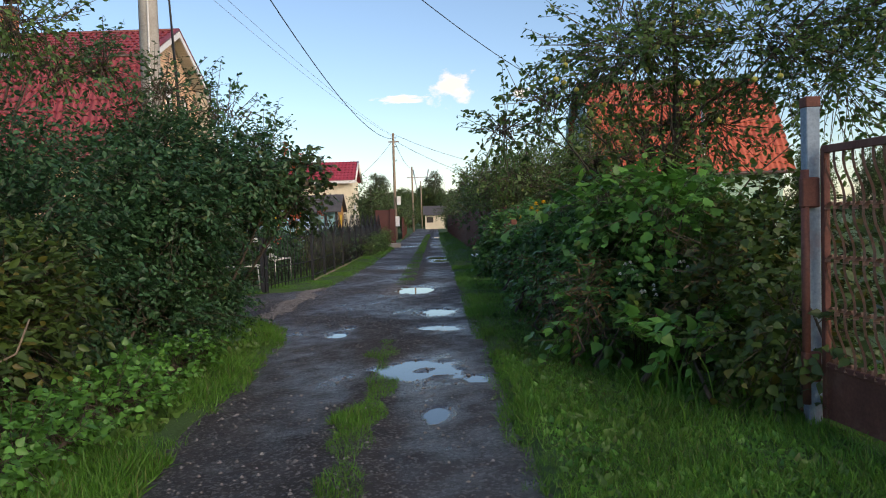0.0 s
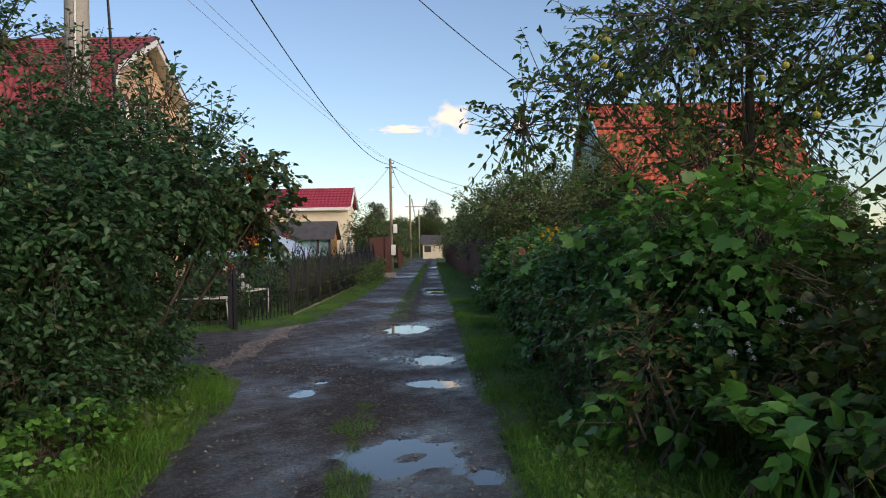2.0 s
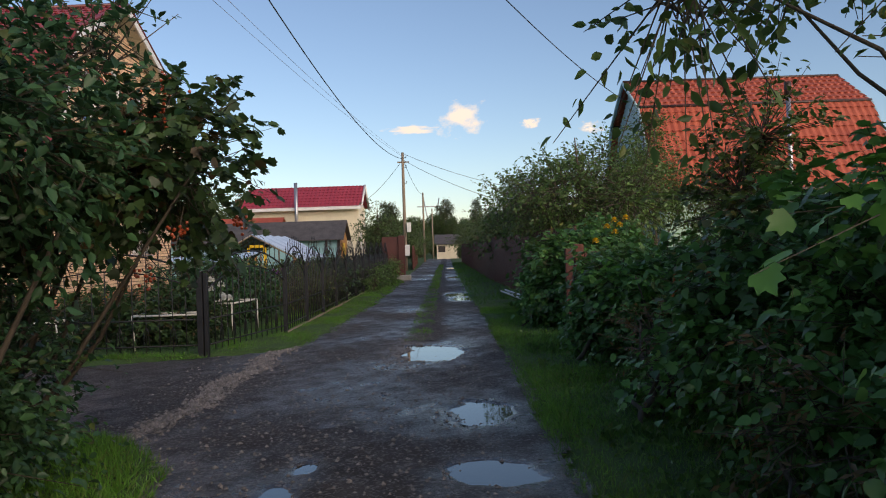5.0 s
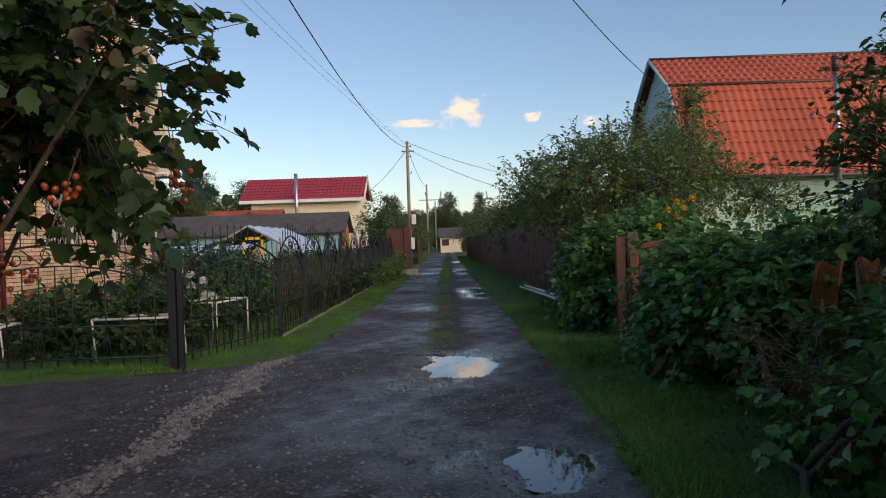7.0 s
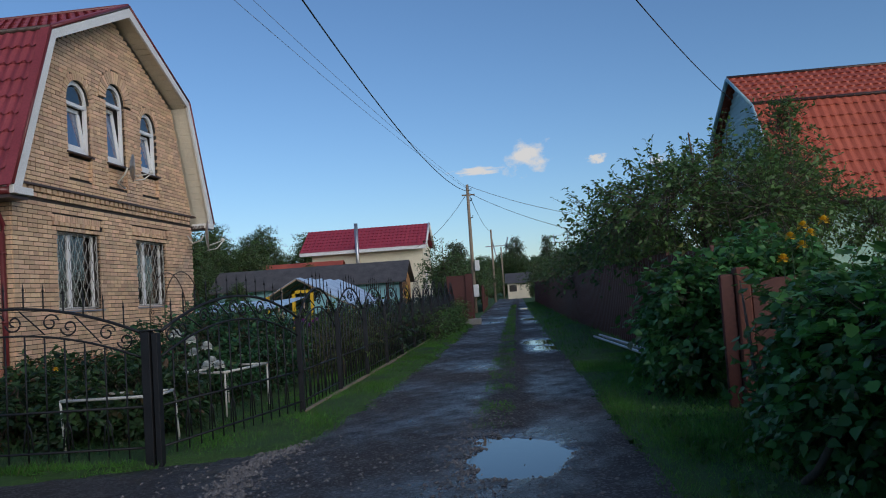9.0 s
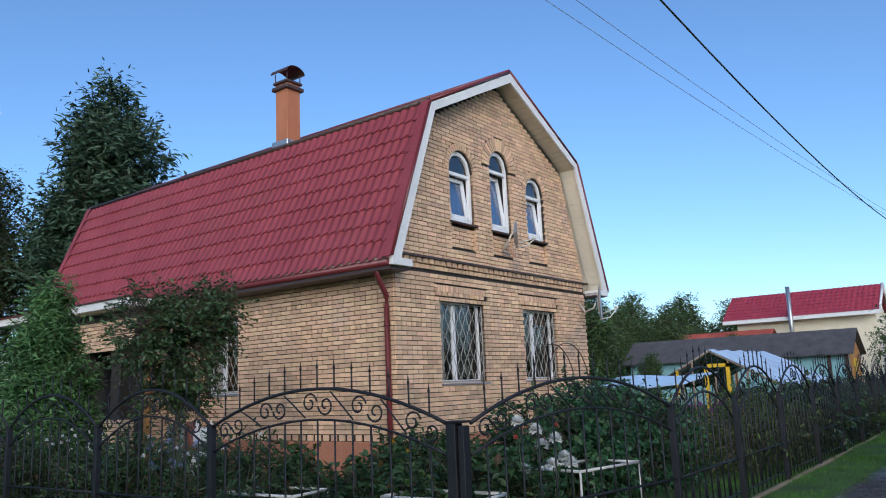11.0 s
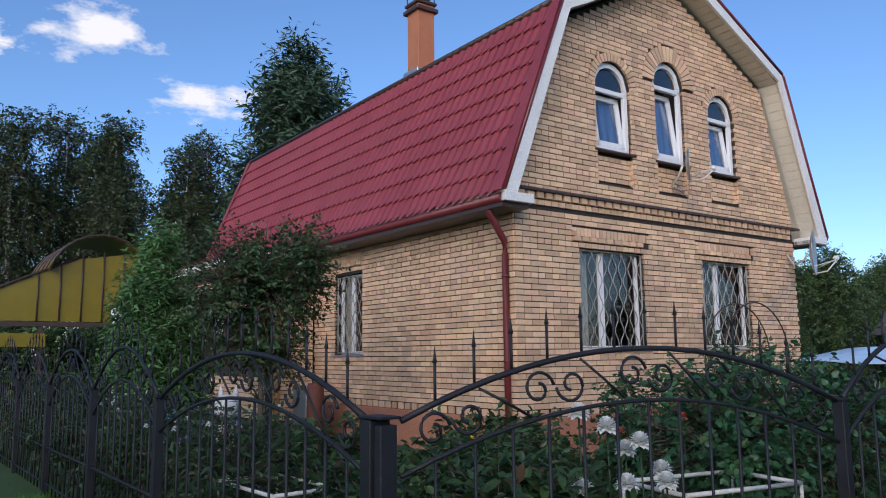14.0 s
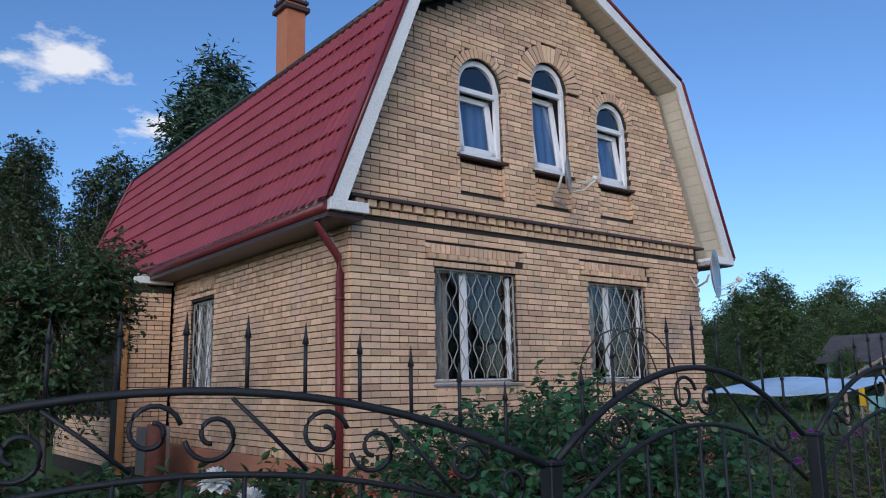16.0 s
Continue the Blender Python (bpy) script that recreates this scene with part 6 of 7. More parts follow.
tree("ornamental_tree", "small dense garden tree with glossy leaves before the porch", "tree", (-10.5, 18.9), 3.5, [(-10.5, 18.9, 2.35, 0.7, 0.72, 0.7), (-10.3, 19.35, 2.75, 0.36, 0.36, 0.5), (-10.6, 18.35, 2.4, 0.45, 0.42, 0.6), (-10.5, 18.9, 1.55, 0.48, 0.5, 0.4)], 59, 1500, "oval", M_VIBURNUM, 0.07, 9, 0.28, 0.05, 10)
tree("thuja", "conical bright green thuja in the garden", "conifer", (-13.2, 18.3), 3.3, [(-13.2, 18.3, 0.8, 0.72, 0.72, 0.8), (-13.2, 18.3, 1.6, 0.58, 0.58, 0.7), (-13.2, 18.3, 2.3, 0.40, 0.40, 0.6), (-13.2, 18.3, 2.95, 0.18, 0.18, 0.4)], 60, 4600, "narrow", M_THUJA, 0.12, 10, 0.24, 0.06, 4, -0.6)
dog = bmesh.new()
for c, r, q in (((0, 0, 0.35), 0.17, 1.6), ((0, -0.06, 0.72), 0.12, 1.0), ((0, -0.16, 0.68), 0.06, 0.8), ((0.10, -0.1, 0.12), 0.09, 1.2), ((-0.10, -0.1, 0.12), 0.09, 1.2)):
    ball(dog, c, r, 12, q)
for sx in (-1, 1):
    tube(dog, [(sx * 0.07, -0.04, 0.80), (sx * 0.08, -0.04, 0.92)], 0.04, 6, 0.003)
ob = tagged(part("dog_statue", dog, M_CERAMIC), "white painted dog statue among the flowers", "statue")
ob.matrix_basis = pose(-8.0, 17.5, 0.28, 0, 0, 40)
tagged(part("statue_block", boxed((-8.25, 17.25, 0.0), (-7.75, 17.75, 0.30), 0.02), M_CONCRETE), "low concrete block under the statue", "plinth")
# iron trellis arch before the gable windows
tr = thing("rose_trellis", "thin bronze wrought-iron rose trellis with an arched top", "trellis", (-7.55, 24.15, 0))
for o in (0.0, 0.3):
    pts = [(o, 0, 0)] + [(o, 0.82 - 0.82 * math.cos(a), 1.35 + 0.80 * math.sin(a)) for a in np.linspace(0, math.pi, 17)] + [(o, 1.64, 0)]
    part("arch_bar", tube(bmesh.new(), pts, 0.011, 6), M_BRONZE, tr)
for y in (0, 1.64):
    for z in np.linspace(0.3, 1.4, 5):
        part("rung", tube(bmesh.new(), [(0, y, z), (0.3, y, z)], 0.007, 5), M_BRONZE, tr)
    for z in (0.6, 0.95, 1.3):
        bm = bmesh.new()
        for s in (-1, 1):
            scroll(bm, lambda u, w: (0.0, y + (u if y < 1 else -u), w), 0.12, z + s * 0.08, 0.075, 1.57 * s, s)
        part("scroll", bm, M_BRONZE, tr)
for z in (0.9, 1.15, 1.4):
    part("cross_bar", tube(bmesh.new(), [(0.0, 0.0, z), (0.0, 0.28, z)], 0.007, 5), M_BRONZE, tr)
    part("cross_bar", tube(bmesh.new(), [(0.0, 1.36, z), (0.0, 1.64, z)], 0.007, 5), M_BRONZE, tr)


def dish(at, turn, r, arm, scale_arm=0.4):
    ob = thing("satellite_dish", "pale grey satellite dish on a curved wall arm", "dish", at, turn)
    bm = bmesh.new()
    rings = []
    for i in range(6):
        q = i / 5
        rings.append([bm.verts.new((0.10 * r * q * q * 2, q * r * math.cos(a), q * r * 1.08 * math.sin(a))) for a in np.linspace(0, 6.2832, 25)[:-1]] if i else [bm.verts.new((0, 0, 0))])
    for k in range(24):
        bm.faces.new((rings[0][0], rings[1][k], rings[1][(k + 1) % 24]))
    for a, b in zip(rings[1:], rings[2:]):
        for k in range(24):
            f = bm.faces.new((a[k], b[k], b[(k + 1) % 24], a[(k + 1) % 24]))
            f.smooth = True
    d = part("reflector", bm, M_STEEL, ob)
    d.modifiers.new("thick", "SOLIDIFY").thickness = 0.008
    part("wall_arm", tube(bmesh.new(), arm, 0.018, 7), M_WHITEPAINT, ob)
    part("feed_arm", tube(bmesh.new(), [(0.02, 0, -r), (0.25, 0, -r * 0.9), (0.42, 0, -r * 0.35)], 0.012, 6), M_WHITEPAINT, ob)
    part("feed_horn", tube(bmesh.new(), [(0.43, 0, -r * 0.38), (0.36, 0, -r * 0.25)], 0.035, 8), M_WHITEPAINT, ob)
    for s in (-1, 1):
        part("stay", tube(bmesh.new(), [(0.06, s * r * 0.5, -r * 0.7), (0.42, 0, -r * 0.35)], 0.006, 5), M_WHITEPAINT, ob)
    return ob


dish((-8.12, 24.75, 4.32), 36, 0.26, [(-0.05, 0, 0), (-0.10, 0.08, -0.12), (-0.22, 0.2, -0.28), (-0.05, 0.38, -0.36)])
dish((-7.85, 27.75, 3.12), 22, 0.36, [(-0.05, 0, 0), (-0.1, 0.05, -0.1), (-0.3, 0.3, -0.15), (-0.42, 0.4, 0.05)])
# yellow canopy beyond the porch
can = thing("yellow_canopy", "yellow polycarbonate carport roof on a dark frame", "canopy", (-21, 17.2, 0))
bm = bmesh.new()
vs = [[bm.verts.new((x, 1.9 + 1.15 * math.cos(a), 3.2 + 1.1 * math.sin(a))) for a in np.linspace(0.1, 2.9, 12)] for x in (-1.6, 0.8)]
for k in range(11):
    bm.faces.new((vs[0][k], vs[0][k + 1], vs[1][k + 1], vs[1][k]))
part("arched_sheet", bm, M_YELLOWPC, can).modifiers.new("thick", "SOLIDIFY").thickness = 0.01
for x in (-1.6, -1.0, -0.4, 0.2, 0.82):
    part("rib", tube(bmesh.new(), [(x, 1.9 + 1.17 * math.cos(a), 3.2 + 1.12 * math.sin(a)) for a in np.linspace(0.1, 2.9, 12)], 0.025, 5), M_DARKTRIM, can)
bm = bmesh.new()
v = [bm.verts.new((0.5, *q)) for q in ((-1.6, 2.3), (2.9, 2.3), (2.9, 4.0), (1.4, 3.75))]
bm.faces.new(v)
part("side_sheet", bm, M_YELLOWPC, can).modifiers.new("thick", "SOLIDIFY").thickness = 0.01
for y in np.linspace(0.6, 2.9, 6):
    part("stud", tube(bmesh.new(), [(0.53, y, 2.3), (0.53, y, min(3.95, 2.35 + (y + 1.6) * 0.48))], 0.02, 5), M_DARKTRIM, can)
part("beam", boxed((0.46, -1.8, 2.18), (0.58, 3.0, 2.28)), M_DARKTRIM, can)
part("beam", boxed((0.46, -1.8, 1.72), (0.58, 0.8, 2.02)), M_YELLOWPC, can)
part("sloping_rail", tube(bmesh.new(), [(0.54, -1.7, 2.32), (0.54, 1.4, 3.78)], 0.03, 5), M_DARKTRIM, can)
for y in (-1.7, 0.7, 2.9):
    part("post", boxed((0.46, y - 0.05, 0), (0.56, y + 0.05, 2.2)), M_DARKTRIM, can)
lamp = thing("garden_lamp", "black garden lantern with a pale glass shade", "lamp", (-17, 18.7, 0))
part("pole", tube(bmesh.new(), [(0, 0, 0), (0, 0, 2.0)], 0.025, 6), M_BLACK, lamp)
part("shade", tube(bmesh.new(), [(0, 0, 2.02), (0, 0, 2.42)], 0.08, 6, 0.15), M_WHITE, lamp, "pale glass shade")
part("lamp_cap", tube(bmesh.new(), [(0, 0, 2.42), (0, 0, 2.55)], 0.17, 6, 0.02), M_BLACK, lamp)
gas = thing("gas_cylinder", "rusty red gas cylinder beside the wall", "cylinder", (-12.9, 20.9, 0))
part("body", tube(bmesh.new(), [(0, 0, 0), (0, 0, 0.85), (0, 0, 0.95), (0, 0, 1.0)], 0.15, 12, 0.13), M_RUST, gas)
part("cabinet", boxed((-0.75, -0.05, 0), (-0.25, 0.3, 0.95), 0.01), M_STEEL, gas, "grey metal cabinet")
# bent dead branch in the hedge and a twig in the thicket
tagged(part("dead_branch", tube(bmesh.new(), [(-3.35, 5.0, 0.72), (-3.05, 5.05, 0.60), (-2.85, 5.1, 0.70), (-2.78, 5.15, 0.92)], 0.012, 6, 0.006), M_OLDWOOD), "bare pale branch curving out of the hedge", "branch")
tagged(part("dead_branch", tube(bmesh.new(), [(1.32, 8.6, 0.30), (1.15, 8.3, 0.55), (1.05, 8.1, 0.78)], 0.009, 6, 0.004), M_OLDWOOD), "bare dry branch leaning out of the thicket", "branch")
shrub("hedge", "dense dark hedge at the back of the garden", "hedge", [(-24.5, 11, 1.1, 1.2, 2.2, 1.2), (-24.5, 14.5, 1.2, 1.2, 2.2, 1.3), (-24.8, 18, 1.2, 1.2, 2.2, 1.3), (-25, 21.5, 1.2, 1.2, 2.2, 1.3), (-21, 22.8, 1.0, 1.8, 1.0, 1.1)], 64, 2600, "broad", M_FAR, 0.16, 8, 0.4)
# ---- woods, distance and clouds ----
def placed(ob, x, y, s, turn):
    return copy_thing(ob, Matrix.Translation((x, y, 0)) @ Matrix.Rotation(radians(turn), 4, "Z") @ Matrix.Diagonal((s, s, s, 1)))


M_BIRCHBARK = surface("birch_bark", (0.30, 0.28, 0.25), (0.55, 0.53, 0.50), 8, 40, 0.85, 0, 0.4, 0.01, 0, (1, 1, 4), (0.06, 0.055, 0.05))
pine = tree("pine_tree", "tall dense dark green pine behind the house", "conifer", (0, 0), 12.0,
            [(0, 0, 5.2, 2.1, 2.1, 1.6), (0.3, 0, 7.2, 2.0, 1.9, 1.4), (-0.7, 0.4, 8.6, 1.3, 1.3, 1.0), (0.6, -0.3, 9.4, 1.3, 1.3, 1.0), (0, 0, 10.6, 1.0, 1.0, 0.9), (0.1, 0, 11.6, 0.5, 0.5, 0.6), (-1.4, -0.5, 6.4, 1.0, 1.0, 0.8), (1.5, 0.6, 6.6, 1.0, 1.0, 0.8)], 70, 5200, "narrow", M_PINE, 0.26, 9, 0.55, 0.2, 18, -0.4, flat=0.2, group="pines behind the house")
pine.matrix_basis = Matrix.Translation((-28, 27.8, 0)) @ Matrix.Diagonal((1.32, 1.32, 1.12, 1))
placed(pine, -33, 30.5, 0.95, 200)
birch = tree("birch_tree", "tall birch with drooping fine foliage", "tree", (0, 0), 11.5,
             [(0, 0, 5.6, 1.5, 1.5, 1.6), (0.5, 0.2, 7.6, 1.5, 1.4, 1.5), (-0.5, -0.2, 9.2, 1.2, 1.2, 1.3), (0.1, 0.1, 10.6, 0.8, 0.8, 1.0), (-1.1, 0.4, 6.6, 0.8, 0.8, 1.0), (0.2, 0, 3.8, 1.5, 1.5, 1.3)], 71, 2000, "oval", M_BIRCH, 0.15, 9, 0.6, 0.14, 14, 0.9, group="birches in the wood", bark=M_BIRCHBARK)
birch.matrix_basis = Matrix.Translation((-34, 22.5, 0))
aspen = tree("aspen_tree", "broad leafy tree at the edge of the wood", "tree", (0, 0), 8.0,
             [(0, 0, 4.4, 2.0, 1.9, 1.8), (0.9, 0.3, 5.8, 1.4, 1.4, 1.1), (-0.9, -0.3, 6.0, 1.3, 1.4, 1.2), (0.1, 0.4, 7.2, 1.1, 1.1, 0.8), (-1.5, 0.4, 3.4, 1.2, 1.2, 1.2), (1.5, -0.4, 3.2, 1.2, 1.2, 1.2), (0, 0, 1.8, 1.8, 1.8, 1.2)], 72, 2400, "oval", M_FAR, 0.17, 8, 0.6, 0.16, 14, group="trees at the edge of the wood")
aspen.matrix_basis = Matrix.Translation((-17.5, 47, 0)) @ Matrix.Diagonal((0.72, 0.72, 0.72, 1))
g = np.random.default_rng(9)
for x, y, s in ((-31, 24.4, 0.85), (-35, 19, 1.0), (-36.5, 16, 0.95), (-33.5, 26, 0.98), (-37, 21, 1.06), (-38, 13.5, 0.98), (-40, 18, 1.1), (-34.5, 32, 0.95), (-40, 10.5, 1.0), (-42, 24, 1.15)):
    placed(birch, x, y, s, g.random() * 360)
for x, y, s in ((-31.5, 18.6, 0.62), (-33, 15.5, 0.66), (-32, 13, 0.62), (-34, 10, 0.7), (-29, 20.8, 0.5), (-31, 22.5, 0.6), (-38, 7, 0.9), (-26, 14.5, 0.42), (-26.5, 17.5, 0.4), (-27, 20.5, 0.42), (-25, 11.5, 0.45), (-24, 24, 0.4),
                (-19.5, 58, 0.85), (-22.5, 60, 0.86), (-17.0, 62, 0.78), (-25.5, 57, 0.8), (-28.5, 61, 0.9), (-21, 52, 0.6), (-24, 50, 0.72), (-18.5, 70, 0.9), (-22, 74, 1.0), (-27, 68, 1.0), (-32, 64, 1.0), (-13.2, 44, 0.42), (-16.2, 41.5, 0.5), (-20, 44, 0.62), (-24, 42, 0.75), (-28, 46, 0.8), (-14.8, 38.2, 0.34), (-12.4, 75, 0.7), (-13.0, 56.5, 0.62), (-16.5, 55, 0.85), (-19, 54.5, 0.95), (-22, 55.5, 1.0), (-14, 77, 1.05), (-18, 79, 1.15), (-10, 86, 0.95), (-25, 53, 0.95), (-17.5, 50.5, 0.7), (-30, 56, 1.1), (-11.0, 47.0, 0.3), (-9, 80, 0.62), (-15, 82, 0.9)):
    placed(aspen, x, y, s, g.random() * 360)
for x, y, s in ((-21, 71, 1.3), (-24.5, 69, 1.35), (-17.5, 73, 1.2), (-28, 67, 1.3), (-26, 60, 1.15), (-20, 65, 1.1)):
    placed(aspen, x, y, s, g.random() * 360)
for k in range(46):
    placed(aspen, -24 + 48 * g.random(), 122 + 26 * g.random(), 0.85 + 0.3 * g.random(), g.random() * 360)
for k in range(90):
    x = -52 + 104 * g.random()
    y = 128 + 60 * g.random()
    placed(aspen if k % 4 else birch, x, y, (0.95 if k % 4 else 0.72) * (0.8 + 0.45 * g.random()) * (0.8 + y / 420), g.random() * 360)
for x, y, s in ((7.5, 22.5, 0.42), (15.5, 27, 0.6), (16, 33, 0.7), (12, 40, 0.6), (8, 44, 0.55), (6, 52, 0.6), (7, 62, 0.62), (6, 72, 0.66), (12, 58, 0.7), (11, 76, 0.8), (6, 84, 0.7), (8, 96, 0.8), (-7, 92, 0.72), (-8.5, 102, 0.8), (-13, 96, 0.9), (5.5, 108, 0.8), (-6, 112, 0.8), (1.3, 103, 0.26), (2.6, 100, 0.34), (14, 12, 0.6), (16, 4, 0.7), (-12, 2, 0.5), (0, -42, 0.7), (9, -40, 0.7), (-9, -40, 0.7), (-16, 9.5, 0.55)):
    placed(aspen, x, y, s, g.random() * 360)
# tall unseen trees added behind the walker to shade lane and garden from low sun
for x, y, s in ((8, -3.5, 1.2), (10.5, -1, 1.3), (10, -6, 1.4), (2.5, -10, 1.2)):
    placed(aspen, x, y, s, g.random() * 360)
# a small dark spruce beside the house and a distant red roof
small = thing("distant_house", "low house with a faded red roof behind the shed", "house", (-14, 57, 0))
part("wall", boxed((-3, 0, 0), (2.2, 4, 2.6)), M_CREAMWALL, small)
bm = bmesh.new()
v = [bm.verts.new(p) for p in ((-3.3, -0.4, 2.5), (2.5, -0.4, 2.5), (2.5, 2, 3.9), (-3.3, 2, 3.9), (-3.3, 4.4, 2.5), (2.5, 4.4, 2.5))]
bm.faces.new((v[0], v[1], v[2], v[3]))
bm.faces.new((v[3], v[2], v[5], v[4]))
part("roof", bm, M_ORANGEROOF, small)


def pylon(x, y, h):
    ob = thing("power_pylon", "grey steel lattice power pylon on the horizon", "pylon", (x, y, 0), 0, "pylons on the horizon")
    for s in (-1, 1):
        part("leg", tube(bmesh.new(), [(s * 3.2, 0, 0), (s * 1.3, 0, h * 0.55), (s * 3.0, 0, h)], 0.22, 4), M_STEEL, ob)
    part("cross_arm", boxed((-5.5, -0.2, h * 0.84), (5.5, 0.2, h * 0.84 + 0.4)), M_STEEL, ob)
    for k in range(5):
        part("brace", tube(bmesh.new(), [(-3.2 + 0.4 * k, 0, h * 0.11 * k), (2.8 - 0.4 * k, 0, h * 0.11 * (k + 1))], 0.12, 4), M_STEEL, ob)
    return ob


pylon(-5.6, 300, 20.5)
pylon(19, 330, 22.0)


def cloud_mat():
    """Soft-edged vapour: glowing white where a ragged noise is dense, clear elsewhere."""
    m, nt, b = mat_base("cloud_white", 1.0)
    tc = nt.nodes.new("ShaderNodeTexCoord")
    sep = nt.nodes.new("ShaderNodeSeparateXYZ")
    nt.links.new(tc.outputs["Object"], sep.inputs[0])
    info = nt.nodes.new("ShaderNodeObjectInfo")
    mul = nt.nodes.new("ShaderNodeMath")
    mul.operation = "MULTIPLY"
    mul.inputs[1].default_value = 40.0
    nt.links.new(info.outputs["Random"], mul.inputs[0])
    off = nt.nodes.new("ShaderNodeVectorMath")
    off.operation = "ADD"
    nt.links.new(tc.outputs["Object"], off.inputs[0])
    nt.links.new(mul.outputs[0], off.inputs[1])
    n = noisy(nt, off.outputs[0], 2.1, 9.0, 0.58)
    ln = nt.nodes.new("ShaderNodeVectorMath")
    ln.operation = "LENGTH"
    nt.links.new(tc.outputs["Object"], ln.inputs[0])

    def math_node(op, a, c):
        q = nt.nodes.new("ShaderNodeMath")
        q.operation = op
        for sock, v in zip(q.inputs, (a, c)):
            if isinstance(v, float):
                sock.default_value = v
            else:
                nt.links.new(v, sock)
        return q.outputs[0]

    body = math_node("ADD", math_node("MULTIPLY", n, 2.2), math_node("MULTIPLY", ln.outputs["Value"], -1.15))
    alpha = ramp(nt, body, [(0.42, (0, 0, 0)), (0.92, (1, 1, 1))])
    # warm emission replaces the sunlight on the cloud
    em = node(nt, "ShaderNodeEmission", Color=(1.0, 0.955, 0.90, 1), Strength=0.85)
    tr = nt.nodes.new("ShaderNodeBsdfTransparent")
    mx = nt.nodes.new("ShaderNodeMixShader")
    nt.links.new(alpha, mx.inputs[0])
    nt.links.new(tr.outputs[0], mx.inputs[1])
    nt.links.new(em.outputs[0], mx.inputs[2])
    nt.links.new(mx.outputs[0], nt.nodes["Material Output"].inputs["Surface"])
    return m


M_CLOUD = cloud_mat()


def cloud(az, el, dist, w, h, label="white evening cumulus cloud"):
    """A far sheet of cloud in the sky."""
    a, e = radians(az), radians(el)
    c = Vector((math.sin(a) * math.cos(e), math.cos(a) * math.cos(e), math.sin(e))) * dist
    bm = bmesh.new()
    bm.faces.new([bm.verts.new(q) for q in ((-1.3, 0, -1.3), (1.3, 0, -1.3), (1.3, 0, 1.3), (-1.3, 0, 1.3))])
    ob = tagged(part("cloud", bm, M_CLOUD), label, "cloud", "clouds", "structure")
    ob.matrix_basis = Matrix.Translation(c) @ Matrix.Rotation(-a, 4, "Z") @ Matrix.Diagonal((w, 1, h, 1))
    ob.visible_shadow = False
    return ob


cloud(1.5, 9.5, 1800, 92, 62)
cloud(-2.4, 8.75, 1800, 95, 20, "flat white streak of cloud")
cloud(-78.3, 21.9, 1800, 190, 105)
cloud(-70.5, 18.0, 1800, 190, 80)
cloud(-84.5, 20.5, 1800, 90, 50)
cloud(6.4, 8.9, 1800, 34, 22, "small pale cloud")
cloud(10.8, 8.4, 1800, 50, 22, "small pale cloud")
# ---- bricks of the house, in courses ----
COURSE, JOINT = 0.078, 0.0135
rb = np.random.default_rng(17)
BV = np.array([(0, 0, 0), (1, 0, 0), (1, 1, 0), (0, 1, 0), (0, 0, 1), (1, 0, 1), (1, 1, 1), (0, 1, 1)], float)
BF = np.array([(3, 2, 1, 0), (4, 5, 6, 7), (0, 1, 5, 4), (1, 2, 6, 5), (2, 3, 7, 6), (3, 0, 4, 7)])


def cut(spans, a, b):
    """The spans with the stretch a to b taken out."""
    out = []
    for s, e in spans:
        if b <= s or a >= e:
            out.append((s, e))
        else:
            out += [(s, a)] if a > s else []
            out += [(b, e)] if b < e else []
    return out


rings = {UP_WIN[1]: 0.27}


def courses(u0, u1, z0, z1, openings, top=None, ring=0.0, shift=0.0):
    """Rectangles (u0, u1, z0, z1) of bricks in running bond, with a header course now and then, round the openings."""
    rects, n = [], int((z1 - z0) / COURSE + 1e-6)
    for k in range(n):
        a, b = z0 + k * COURSE, z0 + (k + 1) * COURSE - JOINT
        mid = (a + b) / 2
        spans = [(u0, u1)]
        if top:
            us = [u for u in np.linspace(u0, u1, 300) if top(u) > b]
            if not us:
                continue
            spans = [(us[0], us[-1])]
        for o in openings:
            if o[2] - 0.01 < mid < o[3]:
                spans = cut(spans, o[0], o[1])
            elif o[3] <= mid < o[4] + rings.get(o, ring) and o[4] > o[3]:
                ro = rings.get(o, ring)
                w, h, c = (o[1] - o[0]) / 2 + ro, o[4] - o[3] + ro, (o[0] + o[1]) / 2
                hw = w * math.sqrt(max(0, 1 - ((mid - o[3]) / h) ** 2))
                spans = cut(spans, c - hw, c + hw)
        L = 0.13 if k % 6 == 4 else 0.262
        off = (0.131 if k % 2 else 0.0) + shift
        for s, e in spans:
            x = math.floor((s - off) / L) * L + off
            while x < e - 0.02:
                p, q = max(s, x), min(e, x + L - JOINT)
                if q - p > 0.035:
                    rects.append((p, q, a, b))
                x += L
    return rects


